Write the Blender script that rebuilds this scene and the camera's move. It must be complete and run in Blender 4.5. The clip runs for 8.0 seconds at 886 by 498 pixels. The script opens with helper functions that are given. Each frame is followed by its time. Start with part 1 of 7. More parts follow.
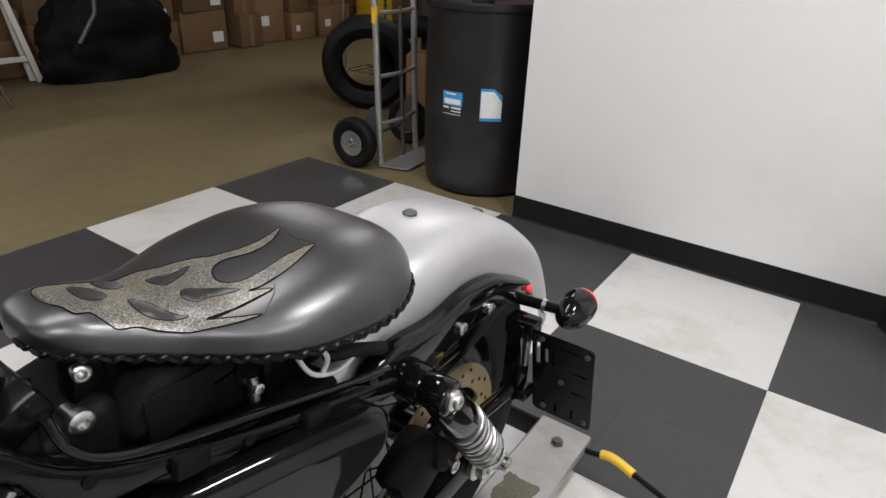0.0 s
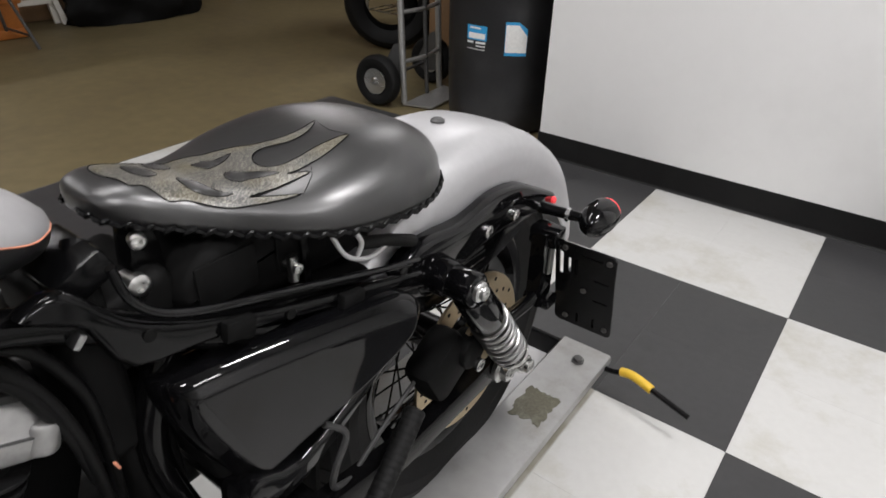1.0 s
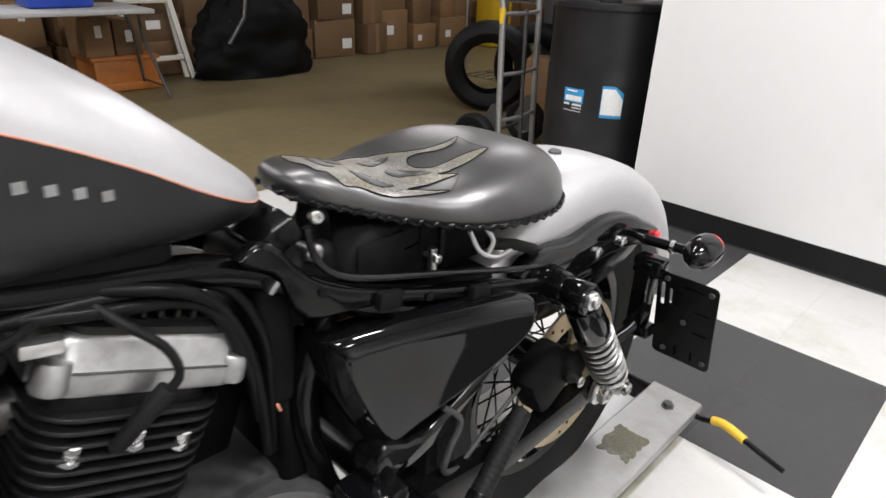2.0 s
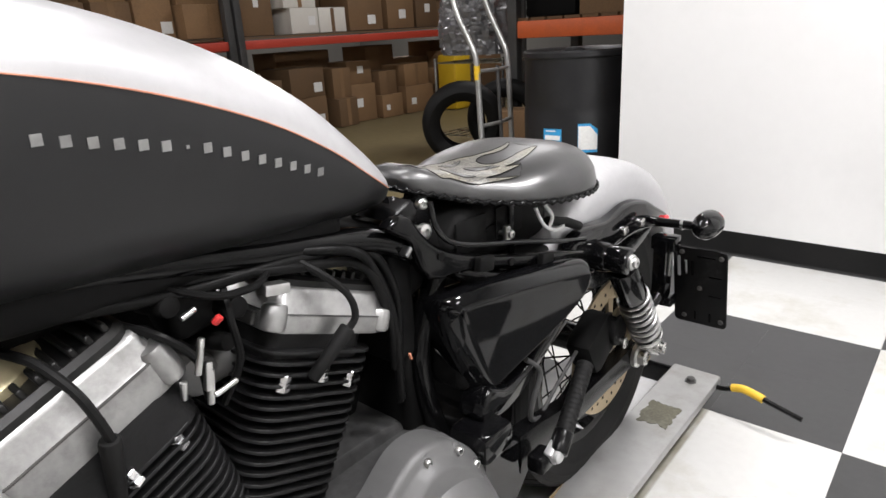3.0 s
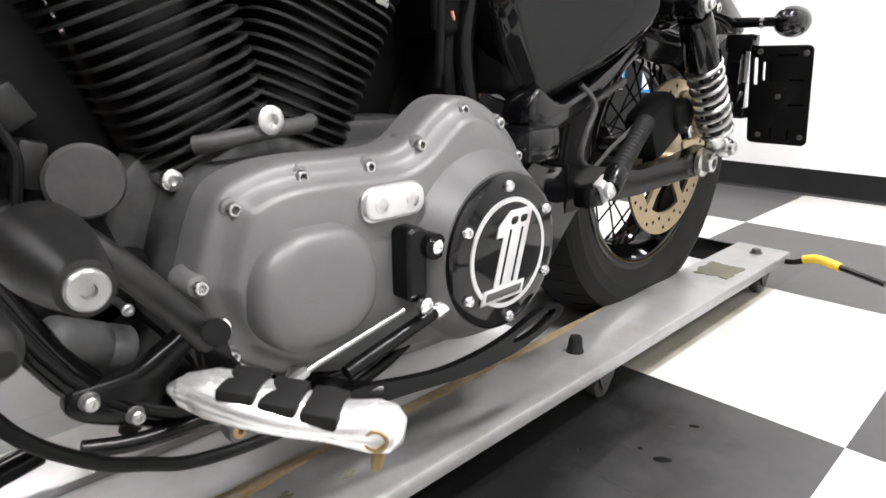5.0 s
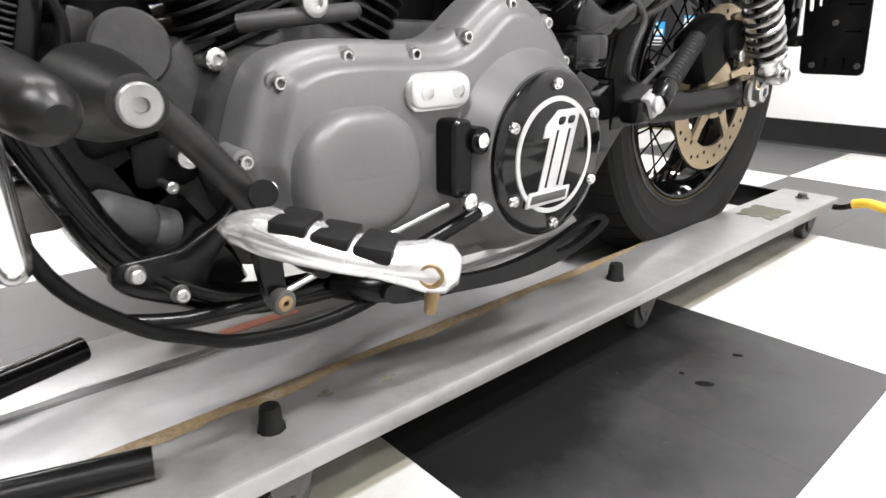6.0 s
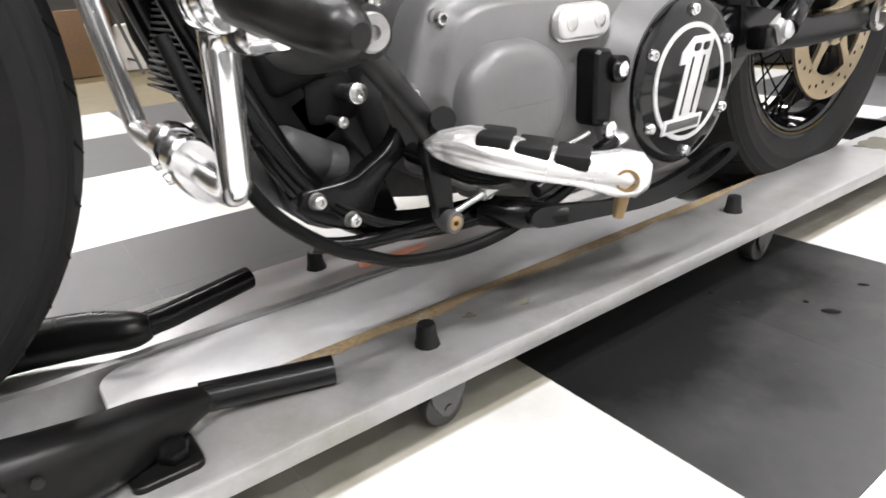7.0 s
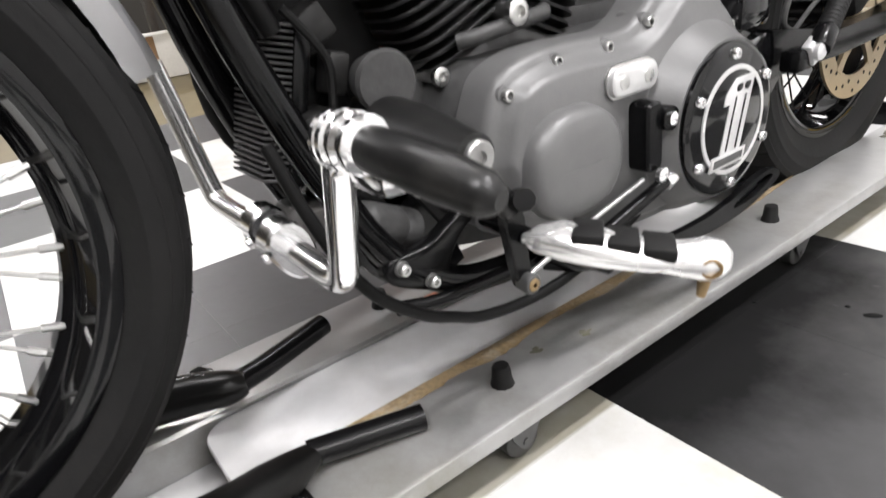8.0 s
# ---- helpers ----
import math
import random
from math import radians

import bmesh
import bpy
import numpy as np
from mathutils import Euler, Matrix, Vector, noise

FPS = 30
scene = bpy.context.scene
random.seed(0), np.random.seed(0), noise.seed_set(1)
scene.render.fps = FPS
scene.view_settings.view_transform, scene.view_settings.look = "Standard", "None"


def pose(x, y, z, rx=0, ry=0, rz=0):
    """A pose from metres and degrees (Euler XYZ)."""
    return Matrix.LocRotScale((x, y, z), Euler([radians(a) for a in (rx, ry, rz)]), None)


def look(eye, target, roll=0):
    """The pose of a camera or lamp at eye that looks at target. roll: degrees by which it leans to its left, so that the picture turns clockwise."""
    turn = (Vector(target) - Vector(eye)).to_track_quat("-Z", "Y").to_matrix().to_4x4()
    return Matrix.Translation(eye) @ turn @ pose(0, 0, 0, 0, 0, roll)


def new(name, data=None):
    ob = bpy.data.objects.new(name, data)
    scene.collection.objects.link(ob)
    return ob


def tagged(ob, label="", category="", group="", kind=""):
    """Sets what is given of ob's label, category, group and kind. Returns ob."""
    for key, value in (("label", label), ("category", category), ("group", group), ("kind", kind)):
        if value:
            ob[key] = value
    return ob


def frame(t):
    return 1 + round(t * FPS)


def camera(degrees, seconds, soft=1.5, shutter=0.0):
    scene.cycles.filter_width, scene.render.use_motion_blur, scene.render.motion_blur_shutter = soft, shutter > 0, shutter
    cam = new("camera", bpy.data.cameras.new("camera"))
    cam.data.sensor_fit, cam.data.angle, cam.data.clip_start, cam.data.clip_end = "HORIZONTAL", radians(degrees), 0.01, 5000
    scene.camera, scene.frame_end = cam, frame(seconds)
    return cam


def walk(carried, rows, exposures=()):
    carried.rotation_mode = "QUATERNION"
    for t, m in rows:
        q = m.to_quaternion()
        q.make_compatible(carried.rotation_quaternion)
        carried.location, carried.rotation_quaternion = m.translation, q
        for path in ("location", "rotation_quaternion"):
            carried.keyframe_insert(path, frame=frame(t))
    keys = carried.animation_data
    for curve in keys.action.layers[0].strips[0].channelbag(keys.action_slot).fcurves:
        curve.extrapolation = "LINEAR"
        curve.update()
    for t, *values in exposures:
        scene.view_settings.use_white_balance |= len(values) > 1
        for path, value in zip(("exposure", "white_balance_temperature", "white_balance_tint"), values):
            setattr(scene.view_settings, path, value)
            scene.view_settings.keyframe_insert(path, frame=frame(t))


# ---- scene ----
cam = camera(70.1, 8.0, shutter=0.25)
PATH = [
    (0, (0.032, -1.699, 1.106), (-0.971, -0.214, 0.218), 2.4),
    (0.5, (0.06, -1.717, 1.098), (-0.926, -0.24, 0.178), 1.5),
    (1, (0.061, -1.749, 1.06), (-0.952, -0.361, 0.036), 1.6),
    (1.5, (0.068, -1.759, 1.027), (-1.008, -0.449, -0.034), 2.1),
    (2, (0.085, -1.876, 1.031), (-1.167, -0.568, 0.182), 2.2),
    (2.2, (0.078, -1.972, 1.018), (-1.058, -0.536, 0.215), 1.6),
    (3.3, (0.136, -2.149, 0.97), (-1.133, -0.725, 0.369), -4.1),
    (3.5, (0.128, -2.162, 0.923), (-1.107, -0.701, 0.34), -3.0),
    (4, (0.123, -2.187, 0.757), (-1.132, -0.768, 0.114), -3.3),
    (4.5, (0.154, -2.176, 0.628), (-1.144, -0.777, 0.028), -1.0),
    (5, (0.16, -2.176, 0.537), (-1.212, -0.842, -0.043), -0.3),
    (5.2, (0.138, -2.184, 0.503), (-1.221, -0.829, -0.059), -0.0),
    (6.3, (0.159, -2.208, 0.454), (-1.29, -1.021, -0.249), -0.8),
    (6.5, (0.154, -2.228, 0.452), (-1.319, -1.086, -0.275), -1.4),
    (7, (0.143, -2.289, 0.445), (-1.367, -1.233, -0.333), -3.7),
    (7.4, (0.154, -2.333, 0.447), (-1.386, -1.361, -0.378), -6.4),
    (7.5, (0.138, -2.342, 0.444), (-1.38, -1.334, -0.379), -7.5),
    (8, (0.12, -2.342, 0.543), (-1.392, -1.334, -0.293), -8.1),
]
EXPOSURES = [(0.0, 0.02), (1.0, -0.03), (1.5, 0.14), (2.0, 0.52), (3.5, 0.66), (4.5, 1.04), (6.5, 1.23), (7.2, 1.15), (8.0, 1.05)]
walk(cam, [(t, look(eye, target, roll)) for t, eye, target, roll in PATH], EXPOSURES)

# ---------------- light, sky and exposure ----------------
world = bpy.data.worlds.new("world")
scene.world = world
world.use_nodes = True
world.node_tree.nodes["Background"].inputs[0].default_value = (0.9, 0.95, 1.0, 1)
world.node_tree.nodes["Background"].inputs[1].default_value = 0.02


def ceiling_lamp(x, y, sx, sy, power, z=3.45):
    data = bpy.data.lights.new("tube_light", "AREA")
    data.shape, data.size, data.size_y, data.energy = "RECTANGLE", sx, sy, power
    data.color = (1.0, 0.975, 0.985)
    ob = new("tube_light", data)
    ob.matrix_world = pose(x, y, z)
    return ob


LAMPS = [(0.9, -0.8, 0.3, 0.6, 66), (0.9, -3.6, 0.3, 1.2, 66), (-1.4, -1.6, 0.3, 2.4, 55), (2.4, -2.0, 0.3, 1.2, 50), (-4.4, -4.2, 0.3, 2.4, 60), (-7.0, -2.2, 0.3, 2.4, 110)]
for lamp in LAMPS:
    ceiling_lamp(*lamp)
# two unseen lamps added for the glare on the seat and black tiles
ceiling_lamp(-3.0, 3.5, 0.3, 2.4, 56)
ceiling_lamp(-8.4, 6.4, 0.5, 2.4, 170)


# ---------------- materials ----------------
def nodes_of(name):
    m = bpy.data.materials.new(name)
    m.use_nodes = True
    t = m.node_tree
    return m, t, t.nodes["Principled BSDF"]


def surface(name, colour, rough=0.5, metal=0.0, vary=0.12, scale=14.0, bump=0.0, bump_scale=60.0, coat=0.0, rough_vary=0.1, dirt=None, dirt_amount=0.0, dirt_scale=5.0, per_piece=0.0, spec=0.5, world=False, grime_shade=None, sheen=0.0, ior=1.5, dark_patch=False):
    """A painted, metal or plastic surface with grain at two scales."""
    m, t, b = nodes_of(name)
    N, L = t.nodes.new, t.links.new
    co = N("ShaderNodeTexCoord")
    where = N("ShaderNodeNewGeometry").outputs["Position"] if world else co.outputs["Object"]
    big = N("ShaderNodeTexNoise")
    big.inputs["Scale"].default_value, big.inputs["Detail"].default_value = scale * 0.3, 6
    L(where, big.inputs["Vector"])
    fine = N("ShaderNodeTexNoise")
    fine.inputs["Scale"].default_value, fine.inputs["Detail"].default_value = scale * 6, 4
    L(where, fine.inputs["Vector"])
    add = N("ShaderNodeMath")
    add.operation = "ADD"
    L(big.outputs["Fac"], add.inputs[0])
    L(fine.outputs["Fac"], add.inputs[1])
    ramp = N("ShaderNodeMapRange")
    ramp.inputs["From Min"].default_value, ramp.inputs["From Max"].default_value = 0.6, 1.4
    ramp.inputs["To Min"].default_value, ramp.inputs["To Max"].default_value = 1 - vary, 1 + vary
    L(add.outputs[0], ramp.inputs["Value"])
    value = ramp.outputs[0]
    if per_piece:
        info = N("ShaderNodeObjectInfo")
        pr = N("ShaderNodeMapRange")
        pr.inputs["To Min"].default_value, pr.inputs["To Max"].default_value = 1 - per_piece, 1 + per_piece
        L(info.outputs["Random"], pr.inputs["Value"])
        mul = N("ShaderNodeMath")
        mul.operation = "MULTIPLY"
        L(value, mul.inputs[0])
        L(pr.outputs[0], mul.inputs[1])
        value = mul.outputs[0]
    col = N("ShaderNodeVectorMath")
    col.operation = "SCALE"
    col.inputs[0].default_value = colour
    L(value, col.inputs["Scale"])
    out = col.outputs[0]
    if dirt:
        spot = N("ShaderNodeTexNoise")
        spot.inputs["Scale"].default_value, spot.inputs["Detail"].default_value, spot.inputs["Roughness"].default_value = dirt_scale, 9, 0.68
        L(where, spot.inputs["Vector"])
        cut = N("ShaderNodeMapRange")
        cut.inputs["From Min"].default_value, cut.inputs["From Max"].default_value = 0.5, 0.78
        cut.inputs["To Max"].default_value = dirt_amount
        L(spot.outputs["Fac"], cut.inputs["Value"])
        mix = N("ShaderNodeMix")
        mix.data_type = "RGBA"
        L(cut.outputs[0], mix.inputs["Factor"])
        L(out, mix.inputs["A"])
        mix.inputs["B"].default_value = (*dirt, 1)
        out = mix.outputs["Result"]
    if grime_shade:
        # old dirt and the bike's shade, painted together along the line of the dolly
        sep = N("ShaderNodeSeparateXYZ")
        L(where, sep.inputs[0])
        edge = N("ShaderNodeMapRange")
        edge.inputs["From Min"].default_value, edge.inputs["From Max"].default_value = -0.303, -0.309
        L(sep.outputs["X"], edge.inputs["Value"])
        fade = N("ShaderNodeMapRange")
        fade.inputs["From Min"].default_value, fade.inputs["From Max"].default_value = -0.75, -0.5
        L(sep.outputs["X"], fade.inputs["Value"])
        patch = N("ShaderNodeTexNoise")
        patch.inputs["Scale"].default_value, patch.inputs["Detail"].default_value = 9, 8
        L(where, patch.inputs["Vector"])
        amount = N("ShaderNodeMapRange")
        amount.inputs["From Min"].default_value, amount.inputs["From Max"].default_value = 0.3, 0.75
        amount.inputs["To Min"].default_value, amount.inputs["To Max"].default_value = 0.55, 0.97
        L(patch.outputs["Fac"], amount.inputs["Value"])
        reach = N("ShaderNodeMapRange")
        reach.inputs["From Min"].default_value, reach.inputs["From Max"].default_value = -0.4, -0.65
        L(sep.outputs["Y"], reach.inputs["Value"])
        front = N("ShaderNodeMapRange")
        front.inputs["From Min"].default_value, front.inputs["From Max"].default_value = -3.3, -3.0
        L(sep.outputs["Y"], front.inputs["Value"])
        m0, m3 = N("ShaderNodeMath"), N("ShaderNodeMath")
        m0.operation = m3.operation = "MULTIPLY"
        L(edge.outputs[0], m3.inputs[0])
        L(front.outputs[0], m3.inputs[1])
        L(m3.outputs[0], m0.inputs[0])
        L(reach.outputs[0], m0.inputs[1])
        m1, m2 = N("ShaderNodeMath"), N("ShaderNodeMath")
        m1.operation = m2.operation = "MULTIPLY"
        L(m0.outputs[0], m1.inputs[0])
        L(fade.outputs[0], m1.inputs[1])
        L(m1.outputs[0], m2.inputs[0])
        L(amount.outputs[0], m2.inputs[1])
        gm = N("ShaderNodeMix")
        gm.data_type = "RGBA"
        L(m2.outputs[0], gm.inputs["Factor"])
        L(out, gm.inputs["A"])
        gm.inputs["B"].default_value = (*grime_shade, 1)
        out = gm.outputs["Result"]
    if dark_patch:
        # a darker, duller patch with a soft ragged outline along the dolly's edge
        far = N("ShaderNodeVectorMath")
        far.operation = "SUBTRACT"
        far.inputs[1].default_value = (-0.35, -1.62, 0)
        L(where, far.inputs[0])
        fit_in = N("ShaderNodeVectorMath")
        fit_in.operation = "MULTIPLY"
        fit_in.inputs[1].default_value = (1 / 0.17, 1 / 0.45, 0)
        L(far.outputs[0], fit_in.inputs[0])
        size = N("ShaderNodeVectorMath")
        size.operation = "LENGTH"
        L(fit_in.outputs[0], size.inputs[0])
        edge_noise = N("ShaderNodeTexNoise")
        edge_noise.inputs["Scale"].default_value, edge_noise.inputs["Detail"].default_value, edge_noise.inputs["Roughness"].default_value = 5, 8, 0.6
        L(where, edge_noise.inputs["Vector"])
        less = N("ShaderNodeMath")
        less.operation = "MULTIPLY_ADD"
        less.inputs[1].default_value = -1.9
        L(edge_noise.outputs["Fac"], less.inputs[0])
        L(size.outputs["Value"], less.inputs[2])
        patch_mask = N("ShaderNodeMapRange")
        patch_mask.inputs["From Min"].default_value, patch_mask.inputs["From Max"].default_value = 0.5, -0.3
        patch_mask.inputs["To Max"].default_value = 0.85
        L(less.outputs[0], patch_mask.inputs["Value"])
        patch_mix = N("ShaderNodeMix")
        patch_mix.data_type = "RGBA"
        L(patch_mask.outputs[0], patch_mix.inputs["Factor"])
        L(out, patch_mix.inputs["A"])
        patch_mix.inputs["B"].default_value = (0.004, 0.004, 0.004, 1)
        out = patch_mix.outputs["Result"]
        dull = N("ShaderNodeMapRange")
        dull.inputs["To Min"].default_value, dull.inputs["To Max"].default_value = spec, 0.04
        L(patch_mask.outputs[0], dull.inputs["Value"])
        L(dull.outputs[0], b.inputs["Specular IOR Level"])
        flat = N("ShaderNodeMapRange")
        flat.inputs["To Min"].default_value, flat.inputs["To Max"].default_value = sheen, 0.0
        L(patch_mask.outputs[0], flat.inputs["Value"])
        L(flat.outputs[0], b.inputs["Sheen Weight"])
    L(out, b.inputs["Base Color"])
    b.inputs["Metallic"].default_value = metal
    rr = N("ShaderNodeMapRange")
    rr.inputs["From Min"].default_value, rr.inputs["From Max"].default_value = 0.3, 0.7
    rr.inputs["To Min"].default_value, rr.inputs["To Max"].default_value = rough * (1 - rough_vary), min(1, rough * (1 + rough_vary))
    L(big.outputs["Fac"], rr.inputs["Value"])
    L(rr.outputs[0], b.inputs["Roughness"])
    b.inputs["Coat Weight"].default_value = coat
    b.inputs["Coat Roughness"].default_value = 0.04
    b.inputs["Specular IOR Level"].default_value = spec
    b.inputs["IOR"].default_value = ior
    b.inputs["Sheen Weight"].default_value, b.inputs["Sheen Roughness"].default_value = sheen, 0.35
    if bump:
        bn = N("ShaderNodeTexNoise")
        bn.inputs["Scale"].default_value, bn.inputs["Detail"].default_value = bump_scale, 5
        L(where, bn.inputs["Vector"])
        bp = N("ShaderNodeBump")
        bp.inputs["Strength"].default_value, bp.inputs["Distance"].default_value = bump, 0.002
        L(bn.outputs["Fac"], bp.inputs["Height"])
        L(bp.outputs[0], b.inputs["Normal"])
    return m


def glowing(name, colour, strength):
    m, t, b = nodes_of(name)
    b.inputs["Base Color"].default_value = (*colour, 1)
    b.inputs["Emission Color"].default_value = (*colour, 1)
    b.inputs["Emission Strength"].default_value = strength
    return m


gloss_black = surface("gloss_black", (0.003, 0.003, 0.0034), 0.05, vary=0.2, spec=0.36)
satin_black = surface("satin_black", (0.003, 0.003, 0.0033), 0.24, vary=0.3, bump=0.05, dirt=(0.010, 0.0095, 0.009), dirt_amount=0.3, spec=0.2)
dull_black = surface("dull_black", (0.005, 0.005, 0.005), 0.6, vary=0.3, bump=0.15, dirt=(0.009, 0.0085, 0.008), dirt_amount=0.3, spec=0.1)
wrinkle_black = surface("wrinkle_black", (0.01, 0.01, 0.0104), 0.42, vary=0.25, bump=0.25, bump_scale=220, dirt=(0.015, 0.015, 0.0145), dirt_amount=0.4, spec=0.2)
denim_black = surface("denim_black", (0.009, 0.009, 0.0097), 0.4, vary=0.12, bump=0.02)
frame_black = surface("frame_black", (0.0025, 0.0025, 0.0027), 0.12, vary=0.2, bump=0.02, spec=0.2)
hose_rubber = surface("hose_rubber", (0.006, 0.006, 0.006), 0.36, vary=0.25, bump=0.2, bump_scale=150, spec=0.1)
rubber = surface("rubber", (0.006, 0.006, 0.006), 0.62, vary=0.25, bump=0.2, bump_scale=150, dirt=(0.017, 0.016, 0.015), dirt_amount=0.35, spec=0.2)
silver_paint = surface("silver_paint", (0.48, 0.48, 0.49), 0.38, metal=0.55, vary=0.05, bump=0.05, bump_scale=500)
orange_paint = surface("orange_paint", (0.6, 0.24, 0.15), 0.4)
spring_steel = surface("spring_steel", (0.42, 0.42, 0.42), 0.3, metal=1.0, vary=0.1)
guard_chrome = surface("guard_chrome", (0.84, 0.84, 0.84), 0.15, metal=0.95, vary=0.06, rough_vary=0.5)
# partly diffuse, so its own paleness stands in for bright surroundings mirrored in chrome
peg_chrome = surface("peg_chrome", (0.86, 0.86, 0.86), 0.24, metal=0.8, vary=0.06, rough_vary=0.4)
chrome = surface("chrome", (0.84, 0.84, 0.85), 0.17, metal=1.0, vary=0.04, rough_vary=0.4)
zinc = surface("zinc", (0.6, 0.6, 0.59), 0.3, metal=1.0, vary=0.15, rough_vary=0.3)
cast_silver = surface("cast_silver", (0.4, 0.4, 0.395), 0.4, metal=0.85, vary=0.18, bump=0.3, bump_scale=60, dirt=(0.14, 0.135, 0.13), dirt_amount=0.7, dirt_scale=16)
polished_cast = surface("polished_cast", (0.6, 0.6, 0.6), 0.45, metal=0.6, vary=0.06)
case_grey = surface("case_grey", (0.045, 0.045, 0.045), 0.5, metal=0.1, vary=0.3, dirt=(0.075, 0.075, 0.073), dirt_amount=0.5, dirt_scale=14, spec=0.3, bump=0.2, bump_scale=200)
engine_grey = surface("engine_grey", (0.118, 0.118, 0.118), 0.46, metal=0.25, vary=0.06, bump=0.1, bump_scale=300)
brass = surface("brass", (0.3, 0.21, 0.11), 0.45, metal=0.7, vary=0.3)
# brushed stainless steel with its tan reflection put into the base colour
disc_steel = surface("disc_steel", (0.5, 0.4, 0.26), 0.32, metal=0.9, vary=0.1, scale=40)
# polished metal; the cream of mirrored cardboard is put into its colour
cream_reflection = surface("cream_reflection", (0.5, 0.44, 0.28), 0.4, metal=0.5, vary=0.15)
red_plastic = surface("red_plastic", (0.5, 0.03, 0.03), 0.35)
red_lens = glowing("red_lens", (0.85, 0.05, 0.06), 0.4)
caster_grey = surface("caster_grey", (0.035, 0.035, 0.034), 0.5, vary=0.25, dirt=(0.2, 0.18, 0.15), dirt_amount=0.5)
grey_plastic = surface("grey_plastic", (0.4, 0.4, 0.4), 0.4)
yellow_grip = surface("yellow_grip", (0.72, 0.46, 0.04), 0.42, dirt=(0.2, 0.14, 0.05), dirt_amount=0.4)
dolly_paint = surface("dolly_paint", (0.36, 0.36, 0.355), 0.34, metal=0.62, vary=0.08, scale=6, dirt=(0.17, 0.16, 0.115), dirt_amount=0.7, dirt_scale=5, bump=0.08)
wet_grime = surface("wet_grime", (0.13, 0.125, 0.085), 0.35, vary=0.4, scale=30, dirt=(0.27, 0.265, 0.24), dirt_amount=0.9, dirt_scale=40, rough_vary=0.5)
dolly_shine = surface("dolly_shine", (0.52, 0.52, 0.525), 0.5, metal=0.1, vary=0.08, scale=8, dirt=(0.26, 0.24, 0.2), dirt_amount=0.3)
grip_tape = surface("grip_tape", (0.09, 0.085, 0.06), 0.7, vary=0.4, scale=30, dirt=(0.25, 0.24, 0.2), dirt_amount=0.7, dirt_scale=30, bump=0.4)
rust = surface("rust", (0.19, 0.135, 0.07), 0.85, vary=0.6, scale=30, bump=0.5, bump_scale=120, dirt=(0.36, 0.34, 0.29), dirt_amount=0.8, dirt_scale=25)
white_wall = surface("white_wall", (0.86, 0.86, 0.855), 0.6, vary=0.015, scale=3, bump=0.06, bump_scale=160, dirt=(0.66, 0.66, 0.65), dirt_amount=0.3, dirt_scale=1.3)
cove_rubber = surface("cove_rubber", (0.008, 0.008, 0.008), 0.4, vary=0.2, dirt=(0.02, 0.02, 0.019), dirt_amount=0.3, spec=0.18)
tile_white = surface("tile_white", (0.53, 0.53, 0.516), 0.38, vary=0.04, scale=8, per_piece=0.02, dirt=(0.30, 0.275, 0.19), dirt_amount=0.65, dirt_scale=3.6, bump=0.05, bump_scale=20, world=True, grime_shade=(0.16, 0.145, 0.1))
tile_black = surface("tile_black", (0.026, 0.026, 0.027), 0.42, sheen=0.3, ior=1.6, vary=0.22, scale=8, per_piece=0.06, dirt=(0.007, 0.007, 0.007), dirt_amount=0.85, dirt_scale=4.5, bump=0.05, bump_scale=30, world=True, grime_shade=(0.007, 0.007, 0.007), dark_patch=True)
grout = surface("grout", (0.11, 0.105, 0.095), 0.8)
concrete = surface("concrete", (0.15, 0.12, 0.06), 0.5, vary=0.2, scale=2.2, dirt=(0.09, 0.065, 0.04), dirt_amount=0.7, dirt_scale=1.1, bump=0.06, bump_scale=8)
cardboard = surface("cardboard", (0.17, 0.098, 0.046), 0.8, vary=0.2, per_piece=0.38, bump=0.1)
white_card = surface("white_card", (0.6, 0.58, 0.53), 0.7, vary=0.08, per_piece=0.1)
paper = surface("paper", (0.7, 0.7, 0.68), 0.6)
rack_orange = surface("rack_orange", (0.62, 0.12, 0.03), 0.5, vary=0.15, dirt=(0.2, 0.08, 0.05), dirt_amount=0.4)
crate_orange = surface("crate_orange", (0.36, 0.12, 0.022), 0.5, vary=0.2, dirt=(0.14, 0.05, 0.02), dirt_amount=0.5)
rack_red = surface("rack_red", (0.42, 0.045, 0.025), 0.5, vary=0.15)
drum_black = surface("drum_black", (0.012, 0.012, 0.013), 0.36, vary=0.2, bump=0.1, bump_scale=12, dirt=(0.05, 0.05, 0.05), dirt_amount=0.3)
label_blue = surface("label_blue", (0.03, 0.28, 0.55), 0.4)
steel_tube = surface("steel_tube", (0.45, 0.45, 0.44), 0.35, metal=0.7, vary=0.15, dirt=(0.2, 0.19, 0.17), dirt_amount=0.4)
dark_steel = surface("dark_steel", (0.09, 0.09, 0.09), 0.45, metal=0.5, vary=0.2, dirt=(0.14, 0.12, 0.1), dirt_amount=0.4)
blue_plastic = surface("blue_plastic", (0.02, 0.06, 0.4), 0.4)
green_plastic = surface("green_plastic", (0.02, 0.35, 0.06), 0.4)
yellow_plastic = surface("yellow_plastic", (0.65, 0.42, 0.02), 0.45)
ceiling_paint = surface("ceiling_paint", (0.5, 0.5, 0.49), 0.85, vary=0.1)
warehouse_paint = surface("warehouse_paint", (0.07, 0.066, 0.06), 0.8, vary=0.1)
dusty_black = surface("dusty_black", (0.009, 0.009, 0.0089), 0.36, vary=0.4, scale=20, bump=0.2, dirt=(0.034, 0.033, 0.031), dirt_amount=0.6, dirt_scale=22, spec=0.3)
